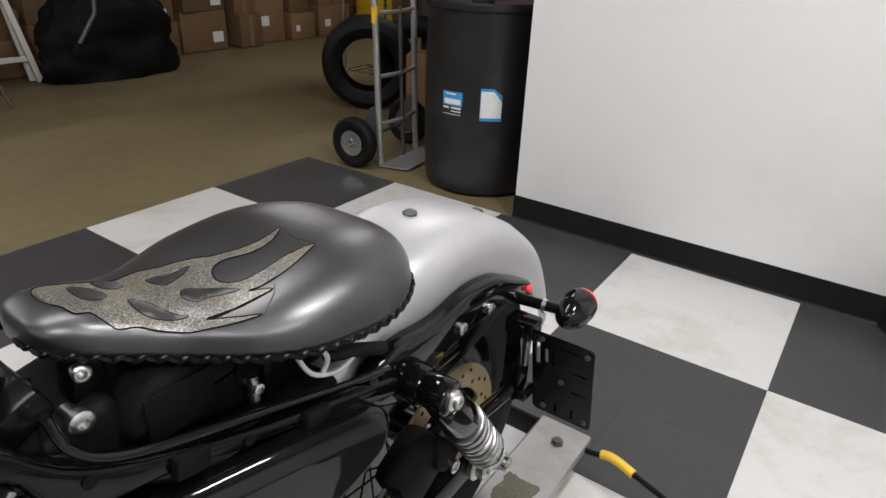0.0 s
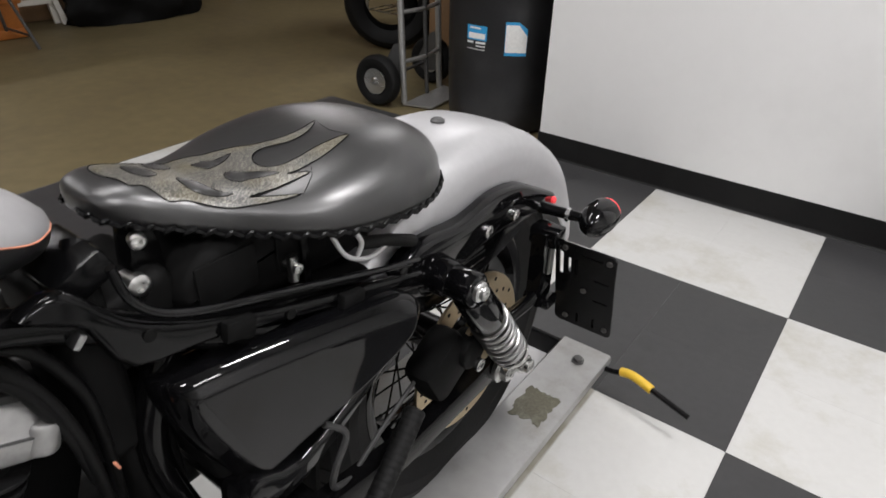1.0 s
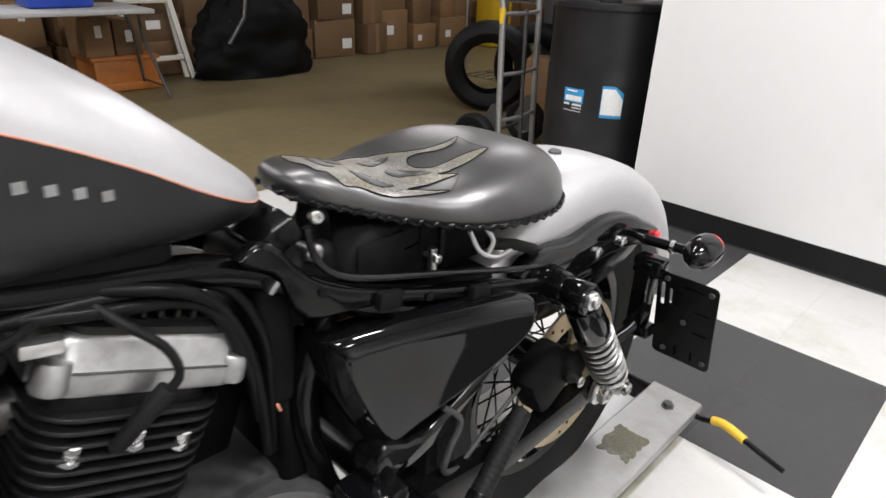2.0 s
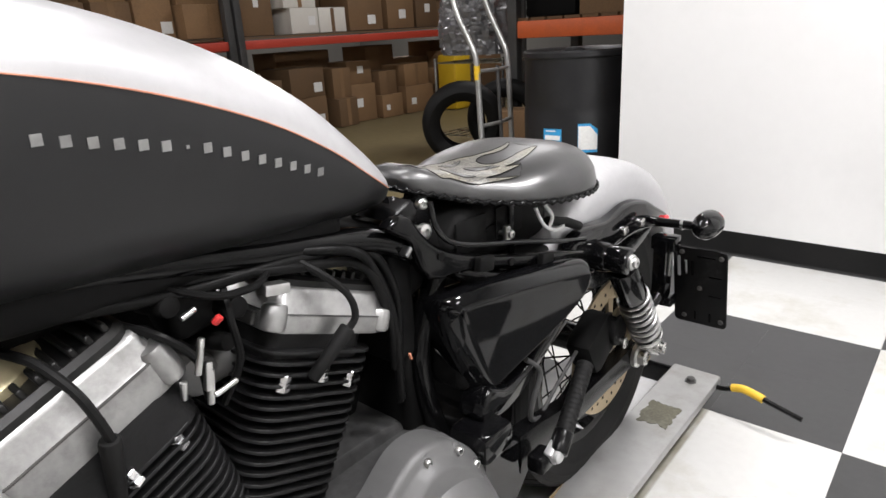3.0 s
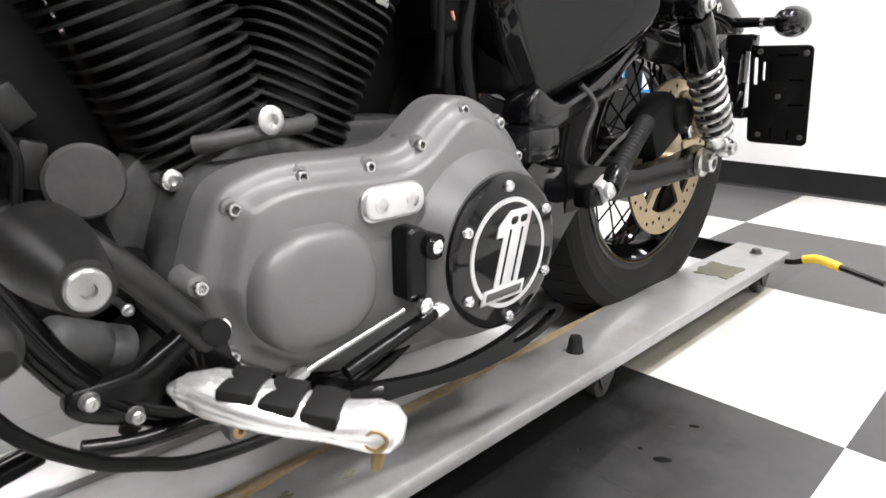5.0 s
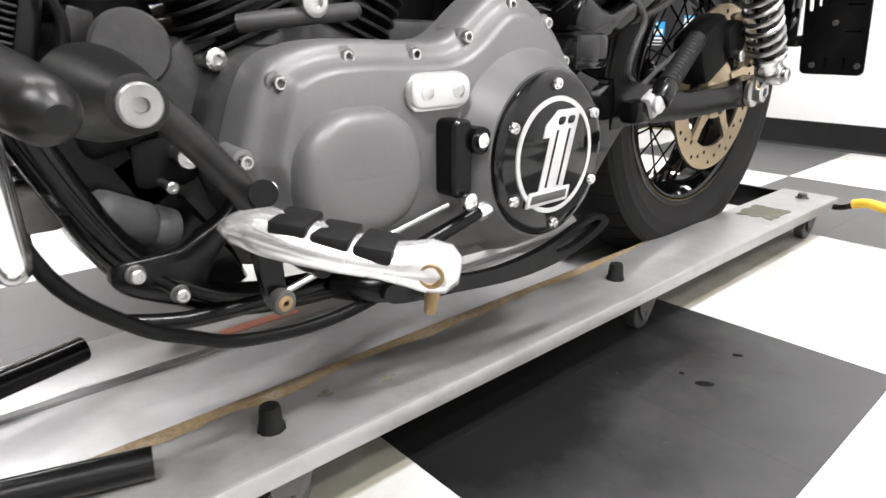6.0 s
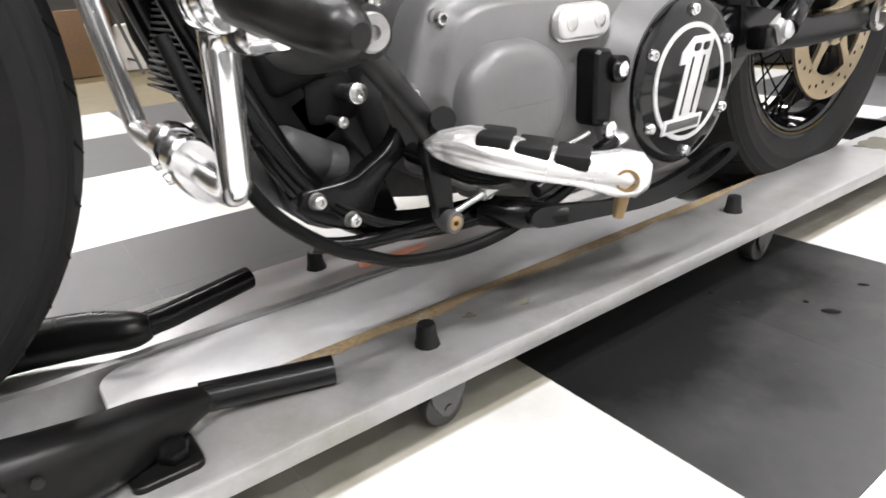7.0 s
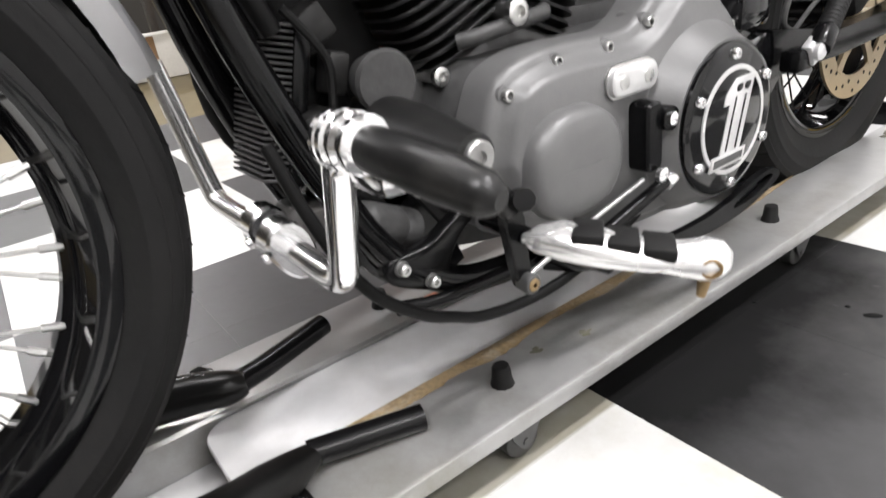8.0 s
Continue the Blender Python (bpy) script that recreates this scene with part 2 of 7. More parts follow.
chock_black = surface("chock_black", (0.004, 0.004, 0.0039), 0.3, vary=0.4, scale=16, bump=0.1, bump_scale=120, dirt=(0.016, 0.015, 0.013), dirt_amount=0.4, dirt_scale=14, spec=0.22, rough_vary=0.4)
pale_wall = surface("pale_wall", (0.72, 0.72, 0.71), 0.6, vary=0.04, scale=3, dirt=(0.4, 0.4, 0.39), dirt_amount=0.3)
film_wrap = surface("film_wrap", (0.17, 0.17, 0.175), 0.24, metal=0.25, vary=0.35, bump=0.8, bump_scale=22, coat=0.5, rough_vary=0.5)
scuff = surface("scuff", (0.085, 0.085, 0.085), 0.6, vary=0.4)
leather = surface("leather", (0.004, 0.004, 0.0043), 0.35, vary=0.25, bump=0.12, bump_scale=90, ior=1.9, sheen=0.1, dirt=(0.014, 0.014, 0.014), dirt_amount=0.3)


def snake_skin():
    m, t, b = nodes_of("cracked_hide")
    N, L = t.nodes.new, t.links.new
    co = N("ShaderNodeTexCoord")
    vor = N("ShaderNodeTexVoronoi")
    vor.feature = "DISTANCE_TO_EDGE"
    vor.inputs["Scale"].default_value = 250
    warp = N("ShaderNodeTexNoise")
    warp.inputs["Scale"].default_value, warp.inputs["Detail"].default_value = 130, 3
    L(co.outputs["Object"], warp.inputs["Vector"])
    bend = N("ShaderNodeVectorMath")
    bend.operation = "MULTIPLY_ADD"
    bend.inputs[1].default_value = (0.012, 0.012, 0.012)
    L(warp.outputs["Color"], bend.inputs[0])
    L(co.outputs["Object"], bend.inputs[2])
    L(bend.outputs[0], vor.inputs["Vector"])
    big = N("ShaderNodeTexNoise")
    big.inputs["Scale"].default_value = 26
    L(co.outputs["Object"], big.inputs["Vector"])
    base = N("ShaderNodeMix")
    base.data_type = "RGBA"
    base.inputs["A"].default_value = (0.03, 0.029, 0.026, 1)
    base.inputs["B"].default_value = (0.062, 0.052, 0.024, 1)
    cut = N("ShaderNodeMapRange")
    cut.inputs["From Min"].default_value, cut.inputs["From Max"].default_value = 0.42, 0.6
    L(big.outputs["Fac"], cut.inputs["Value"])
    L(cut.outputs[0], base.inputs["Factor"])
    edge = N("ShaderNodeMapRange")
    edge.inputs["From Min"].default_value, edge.inputs["From Max"].default_value = 0.015, 0.09
    edge.inputs["To Min"].default_value, edge.inputs["To Max"].default_value = 1, 0
    L(vor.outputs["Distance"], edge.inputs["Value"])
    mix = N("ShaderNodeMix")
    mix.data_type = "RGBA"
    L(edge.outputs[0], mix.inputs["Factor"])
    L(base.outputs["Result"], mix.inputs["A"])
    mix.inputs["B"].default_value = (0.24, 0.23, 0.195, 1)
    L(mix.outputs["Result"], b.inputs["Base Color"])
    b.inputs["Roughness"].default_value = 0.36
    b.inputs["IOR"].default_value = 1.85
    bp = N("ShaderNodeBump")
    bp.inputs["Strength"].default_value, bp.inputs["Distance"].default_value = 0.3, 0.001
    L(vor.outputs["Distance"], bp.inputs["Height"])
    L(bp.outputs[0], b.inputs["Normal"])
    return m


hide = snake_skin()


# ---------------- mesh helpers ----------------
def thing(name, x, y, z, label, category, group="", kind=""):
    ob = new(name)
    ob.empty_display_size = 0.05
    ob.location = (x, y, z)
    return tagged(ob, label, category, group, kind)


def root_place(ob):
    v = Vector((0, 0, 0))
    while ob:
        v += ob.location
        ob = ob.parent
    return v


def part(name, bm, material, parent=None, label="", sharp=38):
    """Links a bmesh, in world places, as one mesh object under parent."""
    me = bpy.data.meshes.new(name)
    bmesh.ops.recalc_face_normals(bm, faces=bm.faces[:])
    if parent:
        bmesh.ops.translate(bm, verts=bm.verts[:], vec=-root_place(parent))
    bm.to_mesh(me)
    bm.free()
    for p in me.polygons:
        p.use_smooth = True
    me.set_sharp_from_angle(angle=radians(sharp))
    me.materials.append(material)
    ob = new(name, me)
    if parent:
        ob.parent = parent
    if label:
        ob["label"] = label
    return ob


def solid(name, bm, material, place, label, category, group="", kind="", sharp=38):
    """A top-level thing of one mesh, with its origin at place."""
    bmesh.ops.translate(bm, verts=bm.verts[:], vec=-Vector(place))
    ob = part(name, bm, material, None, "", sharp)
    ob.location = place
    return tagged(ob, label, category, group, kind)


def rings(bm, loops, close=True, cap=True):
    """Skin over loops of equal length."""
    made = [[bm.verts.new(p) for p in loop] for loop in loops]
    n = len(made[0])
    for a, b in zip(made, made[1:]):
        for i in range(n if close else n - 1):
            j = (i + 1) % n
            bm.faces.new((a[i], a[j], b[j], b[i]))
    if cap:
        bm.faces.new(made[0])
        bm.faces.new(made[-1])
    return made


def basis(axis):
    a = Vector(axis).normalized()
    u = a.orthogonal().normalized()
    return a, u, a.cross(u)


def lathe(bm, profile, origin, axis, seg=32, cap=True):
    """profile: (along, radius) pairs round an axis through origin."""
    a, u, v = basis(axis)
    o = Vector(origin)
    loops = [[o + a * s + (u * math.cos(k * 2 * math.pi / seg) + v * math.sin(k * 2 * math.pi / seg)) * max(r, 1e-4) for k in range(seg)] for s, r in profile]
    rings(bm, loops, True, cap)
    return bm


def cyl(bm, a, b, r, r2=None, seg=20, round_=0.0):
    a, b = Vector(a), Vector(b)
    d = (b - a).length
    r2 = r if r2 is None else r2
    if round_:
        pr = [(0, r - round_), (round_ * 0.3, r - round_ * 0.3), (round_, r), (d - round_, r2), (d - round_ * 0.3, r2 - round_ * 0.3), (d, r2 - round_)]
    else:
        pr = [(0, r), (d, r2)]
    return lathe(bm, pr, a, b - a, seg)


def spline(pts, n, closed=False):
    """Catmull-Rom through pts."""
    p = [Vector(q) for q in pts]
    m = len(p)
    out = []
    spans = m if closed else m - 1
    for i in range(spans):
        g = (lambda k: p[k % m]) if closed else (lambda k: p[min(max(k, 0), m - 1)])
        a, b, c, d = g(i - 1), g(i), g(i + 1), g(i + 2)
        for k in range(n):
            t = k / n
            out.append(0.5 * ((2 * b) + (c - a) * t + (2 * a - 5 * b + 4 * c - d) * t * t + (3 * b - a - 3 * c + d) * t ** 3))
    if not closed:
        out.append(p[-1])
    return out


def tube(bm, pts, r, seg=10, closed=False, n=0):
    """A round tube along pts; r is one radius or one for each point. n: smooth the line."""
    p = [Vector(q) for q in pts]
    if n:
        if not isinstance(r, (int, float)):
            m = len(r)
            total = (m - 1) * n + 1
            r = [np.interp(k / n, range(m), r) for k in range(total)]
        p = spline(p, n, closed)
    m = len(p)
    t0 = (p[1] - p[0]).normalized()
    u = t0.orthogonal().normalized()
    loops = []
    for i in range(m):
        if closed:
            t = (p[(i + 1) % m] - p[i - 1]).normalized()
        else:
            t = (p[min(i + 1, m - 1)] - p[max(i - 1, 0)]).normalized()
        u = (u - t * u.dot(t)).normalized()
        w = t.cross(u)
        ri = r if isinstance(r, (int, float)) else r[i]
        loops.append([p[i] + (u * math.cos(k * 2 * math.pi / seg) + w * math.sin(k * 2 * math.pi / seg)) * ri for k in range(seg)])
    if closed:
        loops.append(loops[0])
        rings(bm, loops, True, False)
        bmesh.ops.remove_doubles(bm, verts=bm.verts[:], dist=1e-6)
    else:
        rings(bm, loops)
    return bm


def box(bm, c, size, m=None, bevel=0.0, seg=2):
    made = bmesh.ops.create_cube(bm, size=1.0)["verts"]
    mat = Matrix.Translation(c) @ (m.to_4x4() if m else Matrix()) @ Matrix.Diagonal((*size, 1))
    bmesh.ops.transform(bm, matrix=mat, verts=made)
    if bevel:
        edges = list({e for v in made for e in v.link_edges})
        bmesh.ops.bevel(bm, geom=edges, offset=bevel, segments=seg, profile=0.5, affect="EDGES")
    return bm


def inset(loop, d):
    """A flat closed loop of (a, b) pairs moved inwards by d."""
    n = len(loop)
    area = sum(loop[i][0] * loop[(i + 1) % n][1] - loop[(i + 1) % n][0] * loop[i][1] for i in range(n))
    s = 1 if area > 0 else -1
    out = []
    for i in range(n):
        a, b = loop[i - 1], loop[(i + 1) % n]
        tx, ty = b[0] - a[0], b[1] - a[1]
        k = math.hypot(tx, ty) or 1
        out.append((loop[i][0] - s * ty / k * d, loop[i][1] + s * tx / k * d))
    return out


def flat_loop(pts, n=4):
    return [(v.x, v.y) for v in spline([(a, b, 0) for a, b in pts], n, True)] if n else list(pts)


def pillow(bm, outline, steps, place=None):
    """A solid over a flat outline: steps are (inset, height) from the back to the face. place(a, b, h) gives the point."""
    place = place or (lambda a, b, h: Vector((h, a, b)))
    loops = [[place(a, b, h) for a, b in inset(outline, d)] for d, h in steps]
    rings(bm, loops)
    return bm


def bolt(bm, p, axis=(1, 0, 0), r=0.006, h=0.006, hexed=True):
    lathe(bm, [(0, r), (h * 0.8, r), (h, r * 0.75), (h, r * 0.45), (h * 0.5, r * 0.4)] if hexed else [(0, r), (h * 0.6, r * 0.95), (h, r * 0.5)], p, axis, 12)
    return bm


def round_rect(cx, cy, w, h, r, n=4):
    out = []
    for sx, sy, a0 in ((1, 1, 0), (-1, 1, 90), (-1, -1, 180), (1, -1, 270)):
        for k in range(n + 1):
            a = radians(a0 + 90 * k / n)
            out.append((cx + sx * (w / 2 - r) + r * math.cos(a), cy + sy * (h / 2 - r) + r * math.sin(a)))
    return out


def holed(bm, outer, holes, place, h0, h1):
    """A flat plate with openings through it."""
    edges = []
    for loop in [outer, *holes]:
        vs = [bm.verts.new(place(a, b, h0)) for a, b in loop]
        edges += [bm.edges.new((vs[k], vs[(k + 1) % len(vs)])) for k in range(len(vs))]
    faces = [f for f in bmesh.ops.triangle_fill(bm, use_beauty=True, edges=edges)["geom"] if isinstance(f, bmesh.types.BMFace)]
    up = [v for v in bmesh.ops.extrude_face_region(bm, geom=faces)["geom"] if isinstance(v, bmesh.types.BMVert)]
    a, b = outer[0]
    bmesh.ops.translate(bm, verts=up, vec=place(a, b, h1) - place(a, b, h0))
    return bm


# ---------------- the room ----------------
S = 0.61                      # side of a checker square
C = -0.486                    # the motorcycle's middle line
WALL_Y, WALL_X = 0.612, -1.16

bm = bmesh.new()
box(bm, (0, 0, -0.105), (30, 30, 0.2))
ground = tagged(part("ground", bm, concrete), "sealed brown concrete warehouse floor", "floor", kind="structure")
bm = bmesh.new()
box(bm, (0.9, -2.0, -0.0035), (6.7, 5.22, 0.002))
floor = tagged(part("floor", bm, grout), "black and white checkered floor of square vinyl tiles", "floor", kind="structure")

bm = bmesh.new()
box(bm, ((WALL_X + 7.5) / 2, WALL_Y + 0.06, 1.8), (7.5 - WALL_X, 0.12, 3.6), bevel=0.003)
wall_north = tagged(part("wall_north", bm, white_wall), "smooth white painted partition wall", "wall", kind="structure")
RET_X = 0.235                 # the wall turns here towards the room
COVE = ((0, 0.001), (0.012, 0.001), (0.008, 0.006), (0.004, 0.014), (0.0035, 0.1), (0.002, 0.104), (0, 0.105))
turn_d, turn_n = Vector((0.55, -0.835, 0)).normalized(), Vector((-0.835, -0.55, 0)).normalized()
turn_o = Vector((RET_X, WALL_Y, 0))
bm = bmesh.new()
rings(bm, [[turn_o + turn_d * a + turn_n * b + Vector((0, 0, z)) for a, b in ((0.004, 0), (0.5, 0), (0.5, -0.1), (0.07, -0.1))] for z in (0.0, 3.6)])
tagged(part("wall_return", bm, white_wall), "white painted wall turning away from the corner", "wall", kind="structure")
bm = bmesh.new()
rings(bm, [[turn_o + turn_d * a + turn_n * (d + 0.0005) + Vector((0, 0, z)) for d, z in COVE] for a in (0.002, 0.5)])
tagged(part("baseboard", bm, cove_rubber), "black rubber cove baseboard past the corner", "baseboard", kind="structure")
bm = bmesh.new()
rings(bm, [[(x, WALL_Y - d, z) for d, z in ((0, 0.001), (0.012, 0.001), (0.008, 0.006), (0.004, 0.014), (0.0035, 0.1), (0.002, 0.104), (0, 0.105))] for x in (WALL_X - 0.004, RET_X)])
tagged(part("baseboard", bm, cove_rubber), "black rubber cove baseboard along the wall", "baseboard", kind="structure")
bm = bmesh.new()
box(bm, ((WALL_X + RET_X) / 2, WALL_Y - 0.0138, 0.0016), (RET_X - WALL_X - 0.03, 0.003, 0.0025))
tagged(part("trim", bm, dark_steel), "thin grey sealant line below the baseboard", "trim", kind="structure")

# unseen room shell; the pale east wall and ceiling are added to bounce fill
for name, c, size in (("wall_east", (3.5, -4.05, 1.8), (0.2, 9.3, 3.6)), ("wall_south", (-2.0, -8.7, 1.8), (19.4, 0.2, 3.6)), ("wall_west", (-11.6, 0, 1.8), (0.2, 17.6, 3.6)), ("wall_back", (-2.0, 8.7, 1.8), (19.4, 0.2, 3.6)), ("wall_side", (7.6, 4.7, 1.8), (0.2, 7.9, 3.6))):
    bm = bmesh.new()
    box(bm, c, size)
    tagged(part(name, bm, pale_wall if name == "wall_east" else warehouse_paint), "plain painted warehouse wall", "wall", kind="structure")
bm = bmesh.new()
box(bm, (-2.0, 0, 3.66), (19.4, 17.6, 0.1))
tagged(part("ceiling", bm, ceiling_paint), "unseen pale ceiling that bounces fill light", "ceiling", kind="structure")


# ---------------- motorcycle ----------------
bike = thing("motorcycle", C, -1.79, 0.03, "silver and black cruiser motorcycle with solo seat on a dolly", "motorcycle")
AX_R, AX_F = Vector((C, -1.036, 0.352)), Vector((C, -2.553, 0.40))


def wheel(name, centre, R, width, rim_r, label):
    bm = bmesh.new()
    lathe(bm, [(-0.07, 0.018), (-0.07, 0.045), (-0.06, 0.05), (-0.045, 0.032), (0.045, 0.032), (0.06, 0.05), (0.07, 0.045), (0.07, 0.018)], centre, (1, 0, 0), 28)
    hub = part(name, bm, satin_black, bike, label)
    bm = bmesh.new()
    h = width / 2
    prof = [(-h * 0.62, rim_r - 0.004), (-h * 0.72, rim_r + 0.01), (-h * 0.9, rim_r + (R - rim_r) * 0.28), (-h, rim_r + (R - rim_r) * 0.52), (-h * 0.97, rim_r + (R - rim_r) * 0.68), (-h * 0.86, rim_r + (R - rim_r) * 0.83), (-h * 0.62, R - 0.012), (-h * 0.3, R - 0.003), (0, R), (h * 0.3, R - 0.003), (h * 0.62, R - 0.012), (h * 0.86, rim_r + (R - rim_r) * 0.83), (h * 0.97, rim_r + (R - rim_r) * 0.68), (h, rim_r + (R - rim_r) * 0.52), (h * 0.9, rim_r + (R - rim_r) * 0.28), (h * 0.72, rim_r + 0.01), (h * 0.62, rim_r - 0.004)]
    shaped = []
    for (x0, r0), (x1, r1) in zip(prof, prof[1:]):
        shaped.append((x0, r0))
        if abs(x0) > h * 0.85 and abs(x1) > h * 0.85:
            # a moulded rib half way along the side wall
            s = math.copysign(1, x0)
            for f, lift in ((0.4, 0), (0.45, 0.0006), (0.55, 0.0006), (0.6, 0)):
                shaped.append((x0 + (x1 - x0) * f + s * lift, r0 + (r1 - r0) * f))
    lathe(bm, shaped + prof[-1:], centre, (1, 0, 0), 96, cap=False)
    part("tyre", bm, rubber, hub, "black rubber tyre")
    bm = bmesh.new()
    tread = 44
    for k in range(tread):
        for s in (-1, 1):
            a0 = 2 * math.pi * (k + (0.5 if s > 0 else 0)) / tread
            pts = []
            for f, da in ((0.3, 0.0), (0.6, 0.035), (0.86, 0.05)):
                r = np.interp(f, (0.3, 0.62, 0.86), (R - 0.0028, R - 0.0118, rim_r + (R - rim_r) * 0.83 + 0.0002))
                pts.append(centre + Vector((s * h * f, math.cos(a0 + da) * r, math.sin(a0 + da) * r)))
            tube(bm, pts, 0.0011, 5)
    tagged(part("tread_groove", bm, dull_black, hub, "dark tread grooves"), kind="stuff")
    bm = bmesh.new()
    rh = h * 0.64
    lathe(bm, [(-rh, rim_r + 0.013), (-rh - 0.008, rim_r + 0.011), (-rh - 0.0095, rim_r + 0.004), (-rh - 0.005, rim_r - 0.009), (-rh * 0.8, rim_r - 0.014), (-rh * 0.5, rim_r - 0.02), (-0.012, rim_r - 0.03), (0.012, rim_r - 0.03), (rh * 0.5, rim_r - 0.02), (rh * 0.8, rim_r - 0.014), (rh + 0.005, rim_r - 0.009), (rh + 0.0095, rim_r + 0.004), (rh + 0.008, rim_r + 0.011), (rh, rim_r + 0.013)], centre, (1, 0, 0), 72, cap=False)
    lathe(bm, [(-rh * 0.5, rim_r - 0.012), (rh * 0.5, rim_r - 0.012)], centre, (1, 0, 0), 72, cap=False)
    part("rim", bm, gloss_black, hub, "gloss black laced steel rim")
    count = 40
    for k in range(count):
        s = 1 if k % 2 else -1
        cross = 0.42 if (k // 2) % 2 else -0.42
        a = 2 * math.pi * k / count
        p0 = centre + Vector((s * 0.058, math.cos(a + cross) * 0.044, math.sin(a + cross) * 0.044))
        p1 = centre + Vector((s * 0.012, math.cos(a) * (rim_r - 0.027), math.sin(a) * (rim_r - 0.027)))
        bm = bmesh.new()
        cyl(bm, p0, p1, 0.0019, seg=6)
        q = p1 + (p0 - p1).normalized() * 0.018
        cyl(bm, q, p1, 0.0035, seg=6)
        part("spoke", bm, satin_black if name == "rear_wheel" else zinc, hub)
    return hub


rear_wheel = wheel("rear_wheel", AX_R, 0.326, 0.15, 0.212, "black spoked rear wheel")
wheel("front_wheel", AX_F, 0.335, 0.115, 0.256, "black spoked front wheel")


def brake_disc(hub, centre, x, r):
    bm = bmesh.new()
    c = centre + Vector((x, 0, 0))
    lathe(bm, [(-0.0025, r - 0.042), (-0.0025, r), (0.0025, r), (0.0025, r - 0.042), (-0.0025, r - 0.042)], c, (1, 0, 0), 64, cap=False)
    disc = part("brake_disc", bm, disc_steel, hub, "drilled steel brake disc with a painted tan reflection")
    bm = bmesh.new()
    for k in range(36):
        a = 2 * math.pi * k / 36
        rr = r - (0.012, 0.021, 0.031)[k % 3]
        p = c + Vector((0.0026, math.cos(a) * rr, math.sin(a) * rr))
        lathe(bm, [(0, 0.0038), (0.0004, 0.0038)], p, (1, 0, 0), 10)
    tagged(part("disc_hole", bm, dull_black, hub, "dark drilled holes"), kind="stuff")
    bm = bmesh.new()
    for k in range(5):
        a = 2 * math.pi * k / 5 + 0.3
        pts = [(0.045, a - 0.3), (0.085, a - 0.12), (r - 0.036, a - 0.1), (r - 0.036, a + 0.1), (0.08, a + 0.1), (0.045, a + 0.32)]
        rings(bm, [[c + Vector((h, math.cos(t) * q, math.sin(t) * q)) for q, t in pts] for h in (-0.003, 0.0035)])
    lathe(bm, [(-0.003, 0.03), (-0.003, 0.052), (0.0035, 0.052), (0.0035, 0.03)], c, (1, 0, 0), 32)
    part("disc_carrier", bm, disc_steel, hub, "metal disc carrier with a painted tan reflection")
    return disc


brake_disc(rear_wheel, AX_R, 0.088, 0.146)

# swingarm, axle and belt side
bm = bmesh.new()
for s in (1, -1):
    rings(bm, [[(C + s * x, y, z + dz) for x, dz in ((0.118, -hh), (0.146, -hh), (0.15, 0), (0.146, hh), (0.118, hh), (0.114, 0))] for y, z, hh in ((-1.45, 0.36, 0.034), (-1.40, 0.358, 0.03), (-1.25, 0.342, 0.02), (-1.10, 0.346, 0.02), (-1.0, 0.352, 0.026), (-0.985, 0.352, 0.022))])
cyl(bm, (C - 0.13, -1.44, 0.36), (C + 0.13, -1.44, 0.36), 0.034)
part("swingarm", bm, satin_black, bike, "black steel swingarm")
bm = bmesh.new()
cyl(bm, (C - 0.17, AX_R.y, AX_R.z), (C + 0.165, AX_R.y, AX_R.z), 0.0125)
lathe(bm, [(0, 0.026), (0.008, 0.026), (0.01, 0.023)], (C + 0.15, AX_R.y, AX_R.z), (1, 0, 0), 24)
lathe(bm, [(0, 0.019), (0.013, 0.019), (0.015, 0.016), (0.015, 0.009), (0.009, 0.008)], (C + 0.16, AX_R.y, AX_R.z), (1, 0, 0), 6)
part("axle", bm, zinc, bike, "zinc plated rear axle nut")


